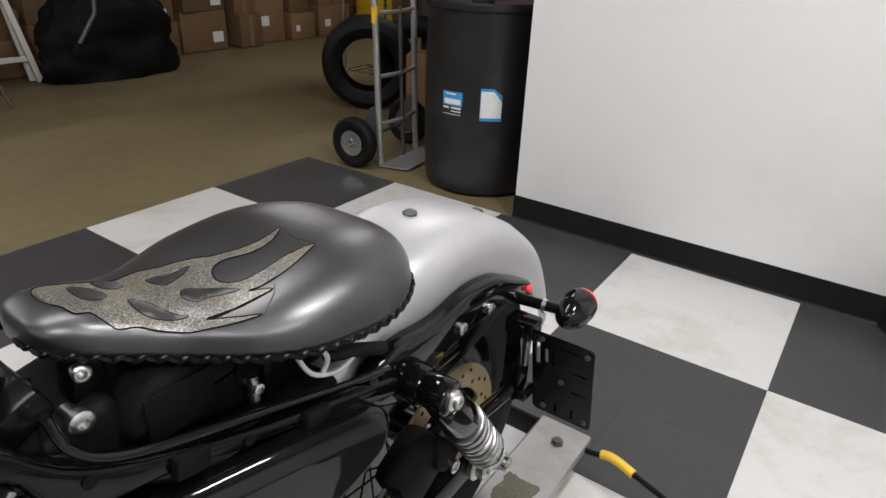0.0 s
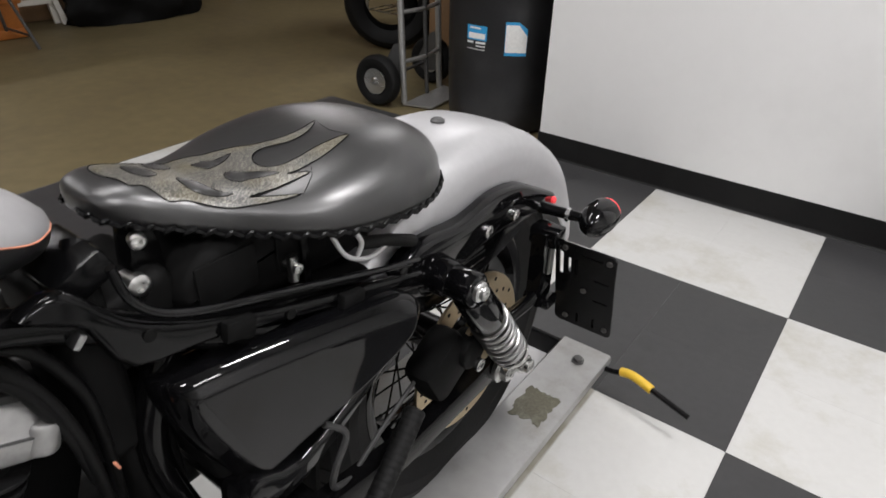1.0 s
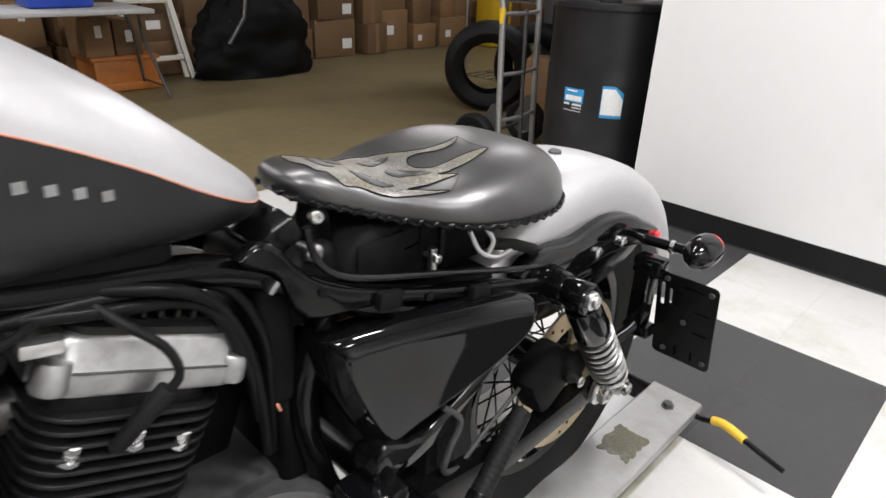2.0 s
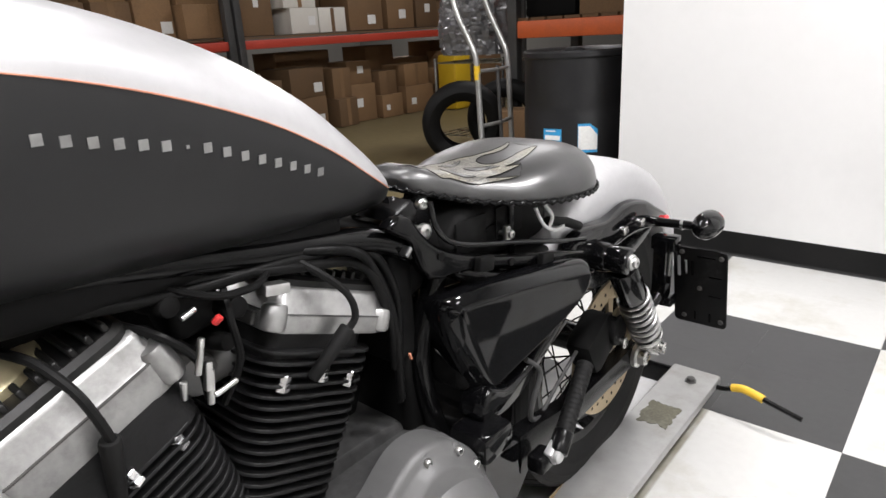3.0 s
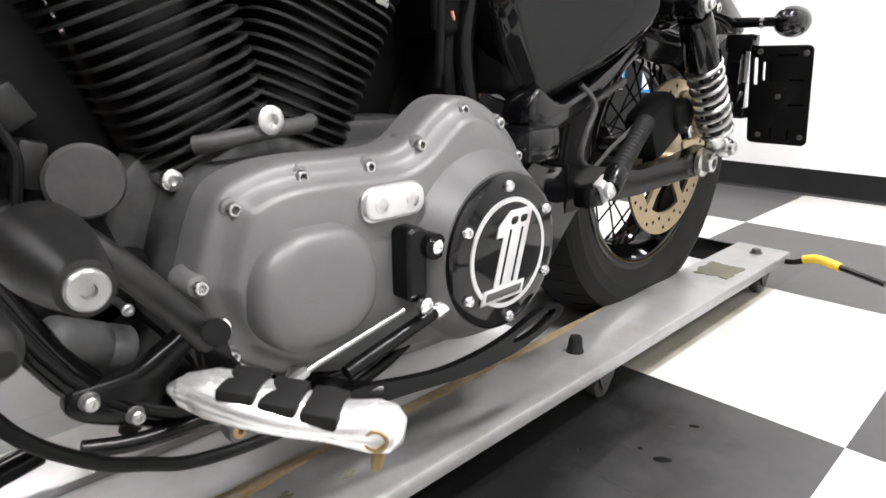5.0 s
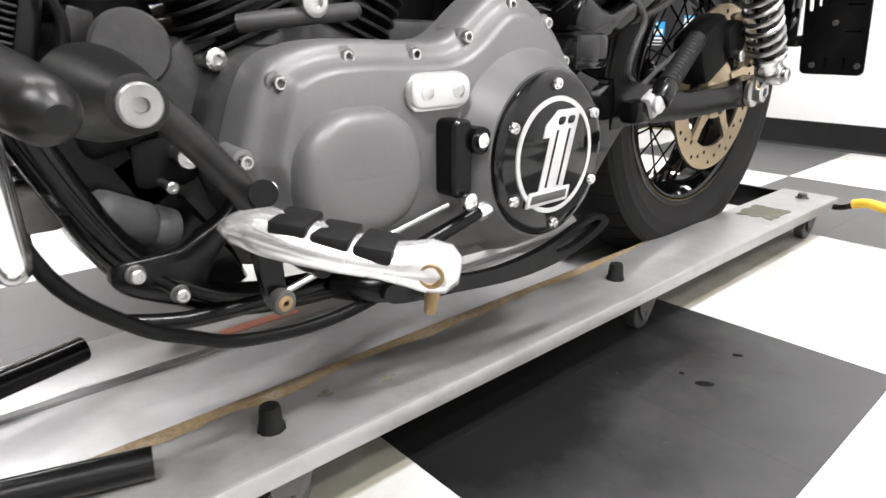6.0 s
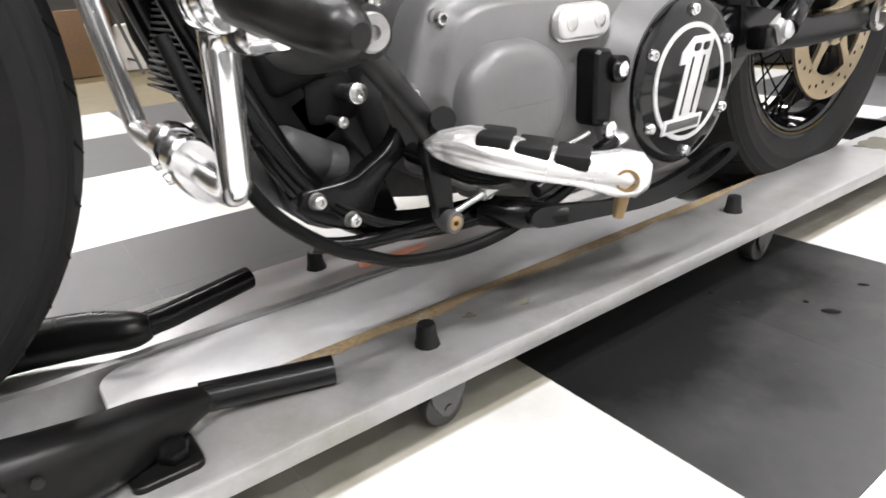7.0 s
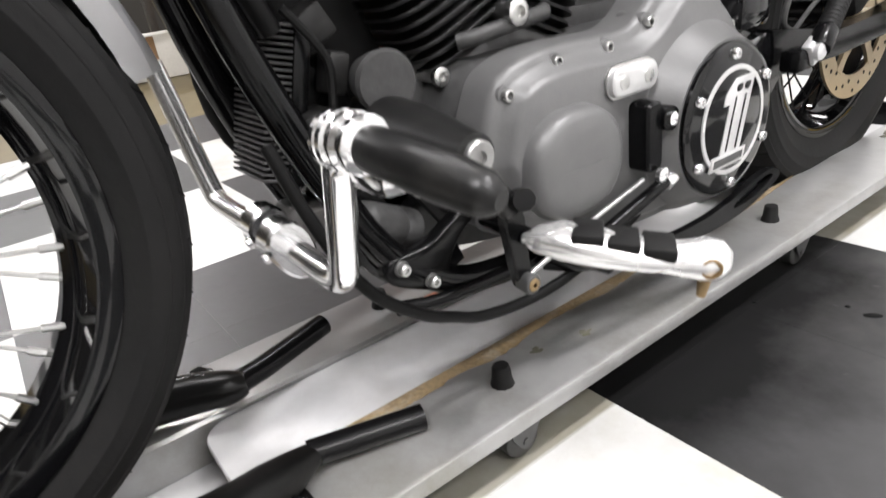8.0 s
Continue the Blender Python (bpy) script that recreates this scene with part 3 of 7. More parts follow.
def shock(s):
    top, low = Vector((C + s * 0.18, -1.196, 0.612)), Vector((C + s * 0.18, -1.036, 0.382))
    d = (top - low).normalized()
    bm = bmesh.new()
    cyl(bm, low + d * 0.172, top - d * 0.02, 0.0285, 0.0255, 28, 0.004)
    cyl(bm, low + d * 0.02, low + d * 0.18, 0.013, seg=20)
    body = part("shock", bm, gloss_black, bike, "gloss black shock absorber with steel spring")
    bm = bmesh.new()
    cyl(bm, top - Vector((s * 0.02, 0, 0)), top + Vector((s * 0.02, 0, 0)), 0.0235, seg=28, round_=0.004)
    part("eye", bm, gloss_black, body, "gloss black upper eye")
    bm = bmesh.new()
    lathe(bm, [(0, 0.0135), (0.006, 0.0135), (0.008, 0.011)], top + Vector((s * 0.019, 0, 0)), (s, 0, 0), 20)
    bolt(bm, top + Vector((s * 0.026, 0, 0)), (s, 0, 0), 0.009, 0.007)
    part("eye_bolt", bm, zinc, body, "zinc mounting bolt")
    bm = bmesh.new()
    a, u, v = basis(d)
    turns, n = 7.2, 180
    pts = [low + d * (0.048 + 0.13 * k / n) + (u * math.cos(turns * 2 * math.pi * k / n) + v * math.sin(turns * 2 * math.pi * k / n)) * 0.0265 for k in range(n + 1)]
    tube(bm, pts, 0.0043, 8)
    part("spring", bm, spring_steel, body, "grey steel coil spring")
    bm = bmesh.new()
    lathe(bm, [(0.006, 0.014), (0.012, 0.0195), (0.034, 0.0215), (0.036, 0.0285), (0.043, 0.03), (0.046, 0.028)], low, d, 24)
    part("lower_cup", bm, zinc, body, "bright lower shock cup")
    bm = bmesh.new()
    cyl(bm, low - Vector((s * 0.016, 0, 0)), low + Vector((s * 0.02, 0, 0)), 0.017, seg=20, round_=0.003)
    bolt(bm, low + Vector((s * 0.02, 0, 0)), (s, 0, 0), 0.012, 0.009)
    part("lower_bolt", bm, zinc, body, "zinc lower bolt")


shock(1)
shock(-1)

# fender
bm = bmesh.new()
FEN = 0.388


def fender_ring(a, thick=0.0):
    """Section of the rear fender at the angle a from the rear, degrees."""
    out = []
    drop = float(np.interp(a, (8, 30, 60, 90, 118, 140), (0.045, 0.075, 0.085, 0.10, 0.13, 0.12)))
    half = float(np.interp(a, (5, 40, 90, 140), (0.092, 0.1, 0.102, 0.098))) - thick
    for x, r in ((-1, -drop), (-1, -0.05), (-0.96, -0.03), (-0.85, -0.014), (-0.6, -0.004), (-0.3, -0.001), (0, 0), (0.3, -0.001), (0.6, -0.004), (0.85, -0.014), (0.96, -0.03), (1, -0.05), (1, -drop)):
        rr = FEN + r - thick
        ang = radians(a)
        out.append(AX_R + Vector((x * half, math.cos(ang) * rr, math.sin(ang) * rr)))
    return out


angles = [12 + 128 * k / 40 for k in range(41)]
outer, inner = [fender_ring(a) for a in angles], [fender_ring(a, 0.003) for a in angles]
rings(bm, [o + i[::-1] for o, i in zip(outer, inner)])
fender = part("rear_fender", bm, silver_paint, bike, "satin silver painted rear fender")
for a in (88, 58):
    bm = bmesh.new()
    o = AX_R + Vector((0, math.cos(radians(a)) * FEN, math.sin(radians(a)) * FEN))
    lathe(bm, [(-0.001, 0.011), (0.003, 0.011), (0.006, 0.007), (0.006, 0.004)], o, o - AX_R, 16)
    part("fender_bolt", bm, dark_steel, fender, "dark round head bolt")
# no lamp: the weak emission of red_lens imitates light caught by the reflector
bm = bmesh.new()
lathe(bm, [(-0.01, 0.006), (0.002, 0.006), (0.004, 0.004)], (C + 0.133, -0.872, 0.594), (1, 0, 0), 16)
part("side_marker", bm, red_lens, fender, "small red reflector")

# fender strut, both sides
for s in (1, -1):
    bm = bmesh.new()
    pts = [(-1.255, 0.65), (-1.20, 0.662), (-1.12, 0.655), (-1.04, 0.665), (-0.97, 0.655), (-0.92, 0.632), (-0.875, 0.610), (-0.858, 0.598), (-0.862, 0.578), (-0.89, 0.578), (-0.95, 0.592), (-1.02, 0.60), (-1.10, 0.595), (-1.17, 0.575), (-1.22, 0.58), (-1.262, 0.612)]
    pillow(bm, flat_loop(pts, 3), [(0, s * 0.106), (0, s * 0.124), (0.003, s * 0.129), (0.008, s * 0.131)], lambda a, b, h: Vector((C + h, a, b)))
    strut = part("fender_strut", bm, gloss_black, bike, "gloss black fender strut")
    for y, z in ((-1.0, 0.618), (-1.075, 0.622)):
        bm = bmesh.new()
        bolt(bm, (C + s * 0.131, y, z), (s, 0, 0), 0.009, 0.007)
        part("strut_bolt", bm, zinc, strut, "zinc bolt")
    bm = bmesh.new()
    cyl(bm, (C + s * 0.125, -1.196, 0.612), (C + s * 0.165, -1.196, 0.612), 0.028, 0.025, 28, 0.005)
    part("shock_mount", bm, gloss_black, strut)

for s in (1, -1):
    bm = bmesh.new()
    inner_plate = flat_loop([(-1.25, 0.60), (-1.20, 0.64), (-1.05, 0.645), (-0.95, 0.625), (-0.88, 0.595), (-0.89, 0.57), (-0.96, 0.545), (-1.08, 0.525), (-1.18, 0.53), (-1.24, 0.56)], 3)
    pillow(bm, inner_plate, [(0, s * 0.1045), (0, s * 0.1075), (0.003, s * 0.1085)], lambda a, b, h: Vector((C + h, a, b)))
    part("strut_backing", bm, frame_black, bike, "black plate behind the fender strut")

# turn signals
for s in (1, -1):
    bm = bmesh.new()
    p = Vector((C + s * 0.222, -0.896, 0.596))
    lathe(bm, [(-0.037, 0.005), (-0.034, 0.012), (-0.025, 0.019), (-0.01, 0.0255), (0.008, 0.0275), (0.024, 0.0275), (0.031, 0.0265)], p, (0, 1, 0), 32)
    sig = part("turn_signal", bm, gloss_black, bike, "gloss black bullet turn signal")
    bm = bmesh.new()
    lathe(bm, [(0.031, 0.026), (0.04, 0.023), (0.046, 0.0125), (0.048, 0.001)], p, (0, 1, 0), 32)
    part("lens", bm, red_lens, sig, "red glowing lens")
    bm = bmesh.new()
    tube(bm, [(C + s * 0.10, -0.915, 0.596), (C + s * 0.14, -0.912, 0.596), (C + s * 0.216, -0.902, 0.596)], [0.011, 0.0095, 0.0085], 14)
    part("stem", bm, gloss_black, sig)
    bm = bmesh.new()
    cyl(bm, (C + s * 0.176, -0.909, 0.596), (C + s * 0.182, -0.908, 0.596), 0.0115, seg=16)
    part("collar", bm, chrome, sig)

# side mounted plate bracket
bm = bmesh.new()
PX, PY = C + 0.2225, -0.901
tilt = Matrix.Rotation(radians(12), 3, "X")


def on_plate(a, b, h):
    return Vector((PX, PY, 0.466)) + tilt @ Vector((a, h, b))


SLOTS = [(-0.042, 0.045, 0.007, 0.05), (-0.027, 0.045, 0.006, 0.034), (-0.015, 0.045, 0.005, 0.034), (0.012, 0.074, 0.036, 0.0035), (0.02, -0.07, 0.004, 0.022), (-0.01, -0.07, 0.004, 0.022), (0.03, 0.03, 0.026, 0.003), (0.03, -0.015, 0.026, 0.003)]
holed(bm, round_rect(0, 0, 0.106, 0.182, 0.01), [round_rect(a, b, w, h, min(w, h) * 0.45, 3) for a, b, w, h in SLOTS], on_plate, -0.002, 0.0015)
plate = part("plate_bracket", bm, satin_black, bike, "black slotted number plate bracket without a plate")
bm = bmesh.new()
pillow(bm, round_rect(0.012, 0.0, 0.078, 0.176, 0.008), [(0, 0.003), (0, 0.0045)], on_plate)
part("backing", bm, dull_black, plate, "black backing behind the slots")
for a, b in ((0.042, 0.078), (0.042, -0.074), (-0.032, -0.074), (0.0, 0.0), (-0.035, 0.081)):
    bm = bmesh.new()
    bolt(bm, on_plate(a, b, -0.0015), tilt @ Vector((0, -1, 0)), 0.005, 0.004)
    part("plate_bolt", bm, dark_steel, plate, "dark steel screw")
bm = bmesh.new()
rings(bm, [[(x, -0.93 + dy, z) for x, dy in ((C + 0.14, -0.02), (C + 0.165, -0.02), (C + 0.165, 0.02), (C + 0.14, 0.02))] for z in (0.43, 0.46, 0.53, 0.57)])
box(bm, (C + 0.155, -0.925, 0.56), (0.05, 0.035, 0.03), bevel=0.004)
box(bm, (C + 0.155, -0.925, 0.435), (0.05, 0.035, 0.02), bevel=0.004)
tube(bm, [(C + 0.12, -1.0, 0.4), (C + 0.15, -0.95, 0.44), (C + 0.16, -0.925, 0.47)], 0.012, 10)
part("bracket_arm", bm, gloss_black, plate)
bm = bmesh.new()
box(bm, (C + 0.168, -0.928, 0.515), (0.006, 0.012, 0.05), bevel=0.002)
part("clamp_plate", bm, zinc, plate, "bright clamp plate")

# frame
bm = bmesh.new()
for s in (1, -1):
    tube(bm, [(C + s * 0.05, -2.02, 0.83), (C + s * 0.055, -1.80, 0.785), (C + s * 0.06, -1.64, 0.755), (C + s * 0.075, -1.54, 0.70), (C + s * 0.09, -1.44, 0.645), (C + s * 0.1, -1.30, 0.605), (C + s * 0.105, -1.15, 0.575), (C + s * 0.1, -1.05, 0.565)], 0.0165, 14, n=5)
    tube(bm, [(C + s * 0.06, -1.52, 0.68), (C + s * 0.05, -1.56, 0.56), (C + s * 0.06, -1.54, 0.42), (C + s * 0.09, -1.50, 0.30), (C + s * 0.1, -1.55, 0.225), (C + s * 0.1, -1.72, 0.205), (C + s * 0.1, -1.93, 0.208), (C + s * 0.095, -2.02, 0.236), (C + s * 0.085, -2.085, 0.31), (C + s * 0.06, -2.155, 0.50), (C + s * 0.03, -2.20, 0.72), (C + s * 0.01, -2.215, 0.80)], 0.0165, 14, n=5)
cyl(bm, (C, -2.20, 0.76), (C, -2.26, 0.92), 0.032)
part("frame", bm, frame_black, bike, "gloss black tubular frame")
PLATE = [(-1.64, 0.775), (-1.604, 0.781), (-1.568, 0.738), (-1.512, 0.706), (-1.395, 0.671), (-1.21, 0.626), (-1.206, 0.600), (-1.394, 0.652), (-1.498, 0.677), (-1.573, 0.688), (-1.598, 0.742), (-1.62, 0.758)]


def rail_out(y, h):
    """The frame's forged side flares outwards towards the shock."""
    return C + h + float(np.interp(y, (-1.6, -1.5, -1.395, -1.2), (0.092, 0.104, 0.119, 0.139)))


bm = bmesh.new()
pillow(bm, flat_loop(PLATE, 3), [(0.003, -0.02), (0, -0.016), (0, -0.004), (0.003, 0.0), (0.006, 0.001)], lambda a, b, h: Vector((rail_out(a, h), a, b)))
side_rail = part("side_rail", bm, frame_black, bike, "forged gloss black frame side below the seat")
bm = bmesh.new()
tube(bm, [(rail_out(y, 0.004), y, z) for y, z in ((-1.571, 0.792), (-1.56, 0.752), (-1.518, 0.722), (-1.40, 0.694), (-1.30, 0.668), (-1.24, 0.655))], 0.0042, 10, n=5)
part("tray_lip", bm, gloss_black, side_rail, "thin raised lip of the battery tray")
for y, z in ((-1.478, 0.683), (-1.345, 0.65)):
    bm = bmesh.new()
    box(bm, (rail_out(y, 0.004), y, z), (0.012, 0.034, 0.022), Matrix.Rotation(-0.2, 3, "X"), bevel=0.003)
    part("rail_clip", bm, dull_black, side_rail, "dull black plastic clip")
for y, z in ((-1.555, 0.715), (-1.42, 0.668)):
    bm = bmesh.new()
    lathe(bm, [(0.0, 0.006), (0.0015, 0.006), (0.0015, 0.001)], (rail_out(y, 0.001), y, z), (1, 0, 0), 14)
    part("rail_hole", bm, dull_black, side_rail)

bm = bmesh.new()
box(bm, (C + 0.085, -1.605, 0.735), (0.014, 0.014, 0.007), Matrix.Rotation(0.8, 3, "X"), bevel=0.002)
part("loom_clamp", bm, spring_steel, bike, "bright clamp on the wiring loom")

# battery box and bolts under the seat
bm = bmesh.new()
pillow(bm, flat_loop([(-1.455, 0.752), (-1.478, 0.74), (-1.50, 0.715), (-1.50, 0.69), (-1.44, 0.668), (-1.36, 0.655), (-1.28, 0.652), (-1.24, 0.67), (-1.25, 0.735), (-1.30, 0.745), (-1.40, 0.75)], 3), [(0, C - 0.06), (0, C + 0.055), (0.008, C + 0.066), (0.02, C + 0.07)])
battery = part("battery_box", bm, dull_black, bike, "black plastic battery box below the seat")
bm = bmesh.new()
for y in (-1.455, -1.36):
    box(bm, (C + 0.071, y, 0.712), (0.004, 0.07, 0.05), bevel=0.002)
part("battery_label", bm, dull_black, battery, "two dull black panels")
bm = bmesh.new()
box(bm, (C + 0.075, -1.36, 0.70), (0.006, 0.012, 0.09), bevel=0.002)
part("battery_strap", bm, satin_black, battery)
for p, r in (((C + 0.047, -1.533, 0.735), 0.0115), ((C + 0.092, -1.387, 0.697), 0.0062)):
    bm = bmesh.new()
    bolt(bm, p, (1, 0, 0), r, r * 0.9)
    cyl(bm, Vector(p) - Vector((0.02, 0, 0)), p, r * 0.6, seg=12)
    part("frame_bolt", bm, zinc, bike, "bright zinc bolt")
bm = bmesh.new()
cyl(bm, (C + 0.086, -1.387, 0.68), (C + 0.086, -1.387, 0.71), 0.006, seg=10)
part("stud", bm, zinc, bike)
bm = bmesh.new()
tube(bm, [(C + 0.12, -1.36, 0.735), (C + 0.126, -1.345, 0.705), (C + 0.126, -1.31, 0.688), (C + 0.12, -1.27, 0.688)], 0.0028, 8, n=6)
tube(bm, [(C + 0.12, -1.335, 0.735), (C + 0.128, -1.325, 0.715), (C + 0.124, -1.33, 0.695)], 0.003, 8, n=6)
part("seat_spring_wire", bm, polished_cast, bike, "pale wire loop below the seat")
bm = bmesh.new()
tube(bm, [(C + 0.11, -1.31, 0.70), (C + 0.12, -1.27, 0.69), (C + 0.122, -1.23, 0.672)], 0.008, 10)
part("wire_sleeve", bm, rubber, bike)
bm = bmesh.new()
tube(bm, [(C + 0.02, -1.56, 0.78), (C + 0.04, -1.58, 0.755), (C + 0.04, -1.6, 0.74)], 0.013, 10)
box(bm, (C + 0.02, -1.575, 0.765), (0.08, 0.05, 0.03), Matrix.Rotation(0.4, 3, "X"), bevel=0.006)
part("seat_hinge", bm, satin_black, bike, "black seat hinge")
bm = bmesh.new()
lathe(bm, [(0, 0.008), (0.010, 0.008), (0.012, 0.006), (0.012, 0.004), (0.004, 0.004)], (C + 0.03, -1.515, 0.768), (1, -0.3, 0.1), 16)
part("hinge_bushing", bm, zinc, bike, "bright hinge bushing")
bm = bmesh.new()
pillow(bm, flat_loop([(-1.525, 0.70), (-1.497, 0.70), (-1.492, 0.745), (-1.498, 0.775), (-1.512, 0.785), (-1.522, 0.77)], 3), [(0, C + 0.005), (0, C + 0.026), (0.002, C + 0.029)])
part("hinge_bracket", bm, satin_black, bike, "small black bracket under the seat's nose")

# seat
SEAT = [(-1.54, 0.014, 0.806, 0.79), (-1.532, 0.040, 0.815, 0.785), (-1.508, 0.058, 0.818, 0.777), (-1.472, 0.072, 0.808, 0.764), (-1.44, 0.090, 0.798, 0.754), (-1.395, 0.126, 0.795, 0.747), (-1.35, 0.146, 0.804, 0.742), (-1.29, 0.152, 0.812, 0.738), (-1.24, 0.143, 0.812, 0.736), (-1.19, 0.117, 0.803, 0.734), (-1.158, 0.084, 0.785, 0.733), (-1.142, 0.046, 0.762, 0.734), (-1.136, 0.02, 0.75, 0.735)]


def seat_mid(y):
    """The seat sits a little askew."""
    return C + float(np.interp(y, (-1.546, -1.13), (-0.018, 0.02)))


def far_side(y):
    """The far half is a little narrower, as the leather is pulled over."""
    return float(np.interp(y, (-1.53, -1.42, -1.30, -1.14), (0.95, 0.80, 0.84, 0.95)))


def seat_at(y):
    s = [r[0] for r in SEAT]
    return [float(np.interp(y, s, [r[k] for r in SEAT])) for k in (1, 2, 3)]


def seat_z(x, y):
    """Height of the seat's top at x from the middle line."""
    w, t, b = seat_at(y)
    w *= 1 if x > 0 else far_side(y)
    f = min(abs(x) / w, 1)
    return b + 0.012 + (t - b - 0.012) * (1 - f ** 3.5) ** 0.5


bm = bmesh.new()
ys = [v.x for v in spline([(r[0], 0, 0) for r in SEAT], 5)]
wv, tv, bv = ([v.x for v in spline([(r[k], 0, 0) for r in SEAT], 5)] for k in (1, 2, 3))
loops = []
for y, w, t, b in zip(ys, wv, tv, bv):
    loop = []
    for k in range(33):
        f = -1 + 2 * k / 32
        g = math.copysign(abs(f) ** 0.6, f)
        loop.append((seat_mid(y) + w * g * (1 if g > 0 else far_side(y)), y, b + 0.012 + (t - b - 0.012) * max(0, 1 - abs(g) ** 3.5) ** 0.5))
    m = seat_mid(y)
    loop += [(m + w * 0.985, y, b + 0.003), (m + w * 0.93, y, b), (m - w * far_side(y) * 0.93, y, b), (m - w * far_side(y) * 0.985, y, b + 0.003)]
    loops.append(loop)
rings(bm, loops)
seat = part("seat", bm, leather, bike, "black leather solo seat with laced edge", 60)
edge = []
for s in (1, -1):
    side = [(seat_mid(y) + s * w * 1.005 * (1 if s > 0 else far_side(y)), y, b + 0.004) for y, w, b in zip(ys, wv, bv)]
    edge += side if s > 0 else side[::-1]
bm = bmesh.new()
path = [Vector(p) for p in edge]
at, step = 0, 0.0088
length = [0.0]
for a, b in zip(path, path[1:]):
    length.append(length[-1] + (b - a).length)
n = int(length[-1] / step)
for i in range(n):
    d = i * step
    while length[at + 1] < d:
        at += 1
    f = (d - length[at]) / max(1e-9, length[at + 1] - length[at])
    p = path[at].lerp(path[at + 1], f)
    t = (path[at + 1] - path[at]).normalized()
    up = Vector((0, 0, 1))
    o = t.cross(up).normalized()
    v = (t * 0.8 + up * (0.55 if i % 2 else -0.2)).normalized()
    j = 0.9 + 0.2 * random.random()
    lathe(bm, [(-0.0072 * j, 0.0005), (-0.0055 * j, 0.0021), (0, 0.0031 * j), (0.0055 * j, 0.0021), (0.0072 * j, 0.0005)], p + o * 0.001, v, 6)
tagged(part("lacing", bm, satin_black, seat, "black braided leather lacing"), kind="stuff")


def draped(outline, lift, n=3, crown=0.0):
    """A patch over a flat outline of (across, along), laid on the curved top of the seat."""
    bm = bmesh.new()
    loop = flat_loop(outline, n)
    vs = [bm.verts.new((a, b, 0)) for a, b in loop]
    bmesh.ops.triangle_fill(bm, use_beauty=True, edges=[bm.edges.new((vs[k - 1], vs[k])) for k in range(len(vs))])
    for axis, lo, hi in ((0, -0.06, 0.12), (1, -1.53, -1.27)):
        for k in range(int((hi - lo) / 0.008)):
            at, normal = [0, 0, 0], [0, 0, 0]
            at[axis], normal[axis] = lo + 0.008 * k, 1
            bmesh.ops.bisect_plane(bm, geom=bm.verts[:] + bm.edges[:] + bm.faces[:], dist=1e-5, plane_co=at, plane_no=normal)
    for v in bm.verts:
        rim = 0 if v.is_boundary else crown
        v.co = (seat_mid(v.co.y) + v.co.x, v.co.y, seat_z(v.co.x, v.co.y) + lift + rim)
    return bm


def stitched(outline, radius=0.0006, closed=True, n=4, lift=0.0009):
    """A sewn line that follows an outline on the seat."""
    bm = bmesh.new()
    line = [(v.x, v.y) for v in spline([(a, b, 0) for a, b in outline], n, closed)]
    tube(bm, [(seat_mid(b) + a, b, seat_z(a, b) + lift) for a, b in line], radius, 6, closed)
    return bm


INLAY = [(-0.02, -1.512), (-0.03, -1.498), (-0.0275, -1.474), (-0.0245, -1.446), (-0.03, -1.42), (-0.024, -1.39), (-0.0075, -1.366), (0.004, -1.355), (0.0158, -1.3268), (0.0162, -1.30), (0.0105, -1.278), (0.028, -1.303), (0.0306, -1.3315), (0.0192, -1.3562), (0.0244, -1.3729), (0.045, -1.3804), (0.061, -1.37), (0.065, -1.348), (0.0622, -1.316), (0.0665, -1.281), (0.0766, -1.3074), (0.0825, -1.3364), (0.0828, -1.3605), (0.079, -1.373), (0.0932, -1.357), (0.0895, -1.384), (0.086, -1.4056), (0.0835, -1.421), (0.0947, -1.403), (0.1085, -1.382), (0.1017, -1.402), (0.0924, -1.4223), (0.0752, -1.4532), (0.0634, -1.4708), (0.0595, -1.4851), (0.0501, -1.4904), (0.0393, -1.4947), (0.0367, -1.5049), (0.0229, -1.5085), (0.003, -1.515)]
part("flame_inlay", draped(INLAY, 0.0008), hide, seat, "cracked beige reptile hide flame inlay", 80)
part("stitching", stitched(INLAY), dull_black, seat, "dark stitched edge of the inlay")
OVALS = [
    [(-0.0153, -1.486), (-0.0092, -1.4726), (0.0133, -1.4676), (0.0205, -1.48), (0.0104, -1.4885)],
    [(-0.0245, -1.4614), (-0.0225, -1.4473), (-0.0076, -1.4429), (-0.0013, -1.4574), (-0.0123, -1.4638)],
    [(-0.0072, -1.4217), (-0.004, -1.3977), (-0.0015, -1.3798), (0.0123, -1.4082), (0.012, -1.4185)],
    [(0.0345, -1.4127), (0.0378, -1.4007), (0.0712, -1.3767), (0.0607, -1.3992), (0.0595, -1.4125), (0.0477, -1.4185)],
    [(0.0273, -1.4573), (0.0343, -1.4474), (0.0613, -1.4387), (0.0725, -1.4303), (0.0634, -1.453), (0.0483, -1.4608)],
]
for oval in OVALS:
    part("leather_oval", draped(oval, 0.0011, 4, 0.0004), leather, seat, "black leather oval in the inlay", 80)
    part("stitching", stitched(oval, 0.0005), dull_black, seat, "dark stitched edge of an oval")
for line in ([(0.0105, -1.277), (0.03, -1.283), (0.0439, -1.2856), (0.0665, -1.2797)], [(0.088, -1.351), (0.0966, -1.3579), (0.1035, -1.369), (0.1096, -1.3802)]):
    part("seam", stitched(line, 0.0006, False, 5, 0.0002), dusty_black, seat, "fine raised seam in the leather")

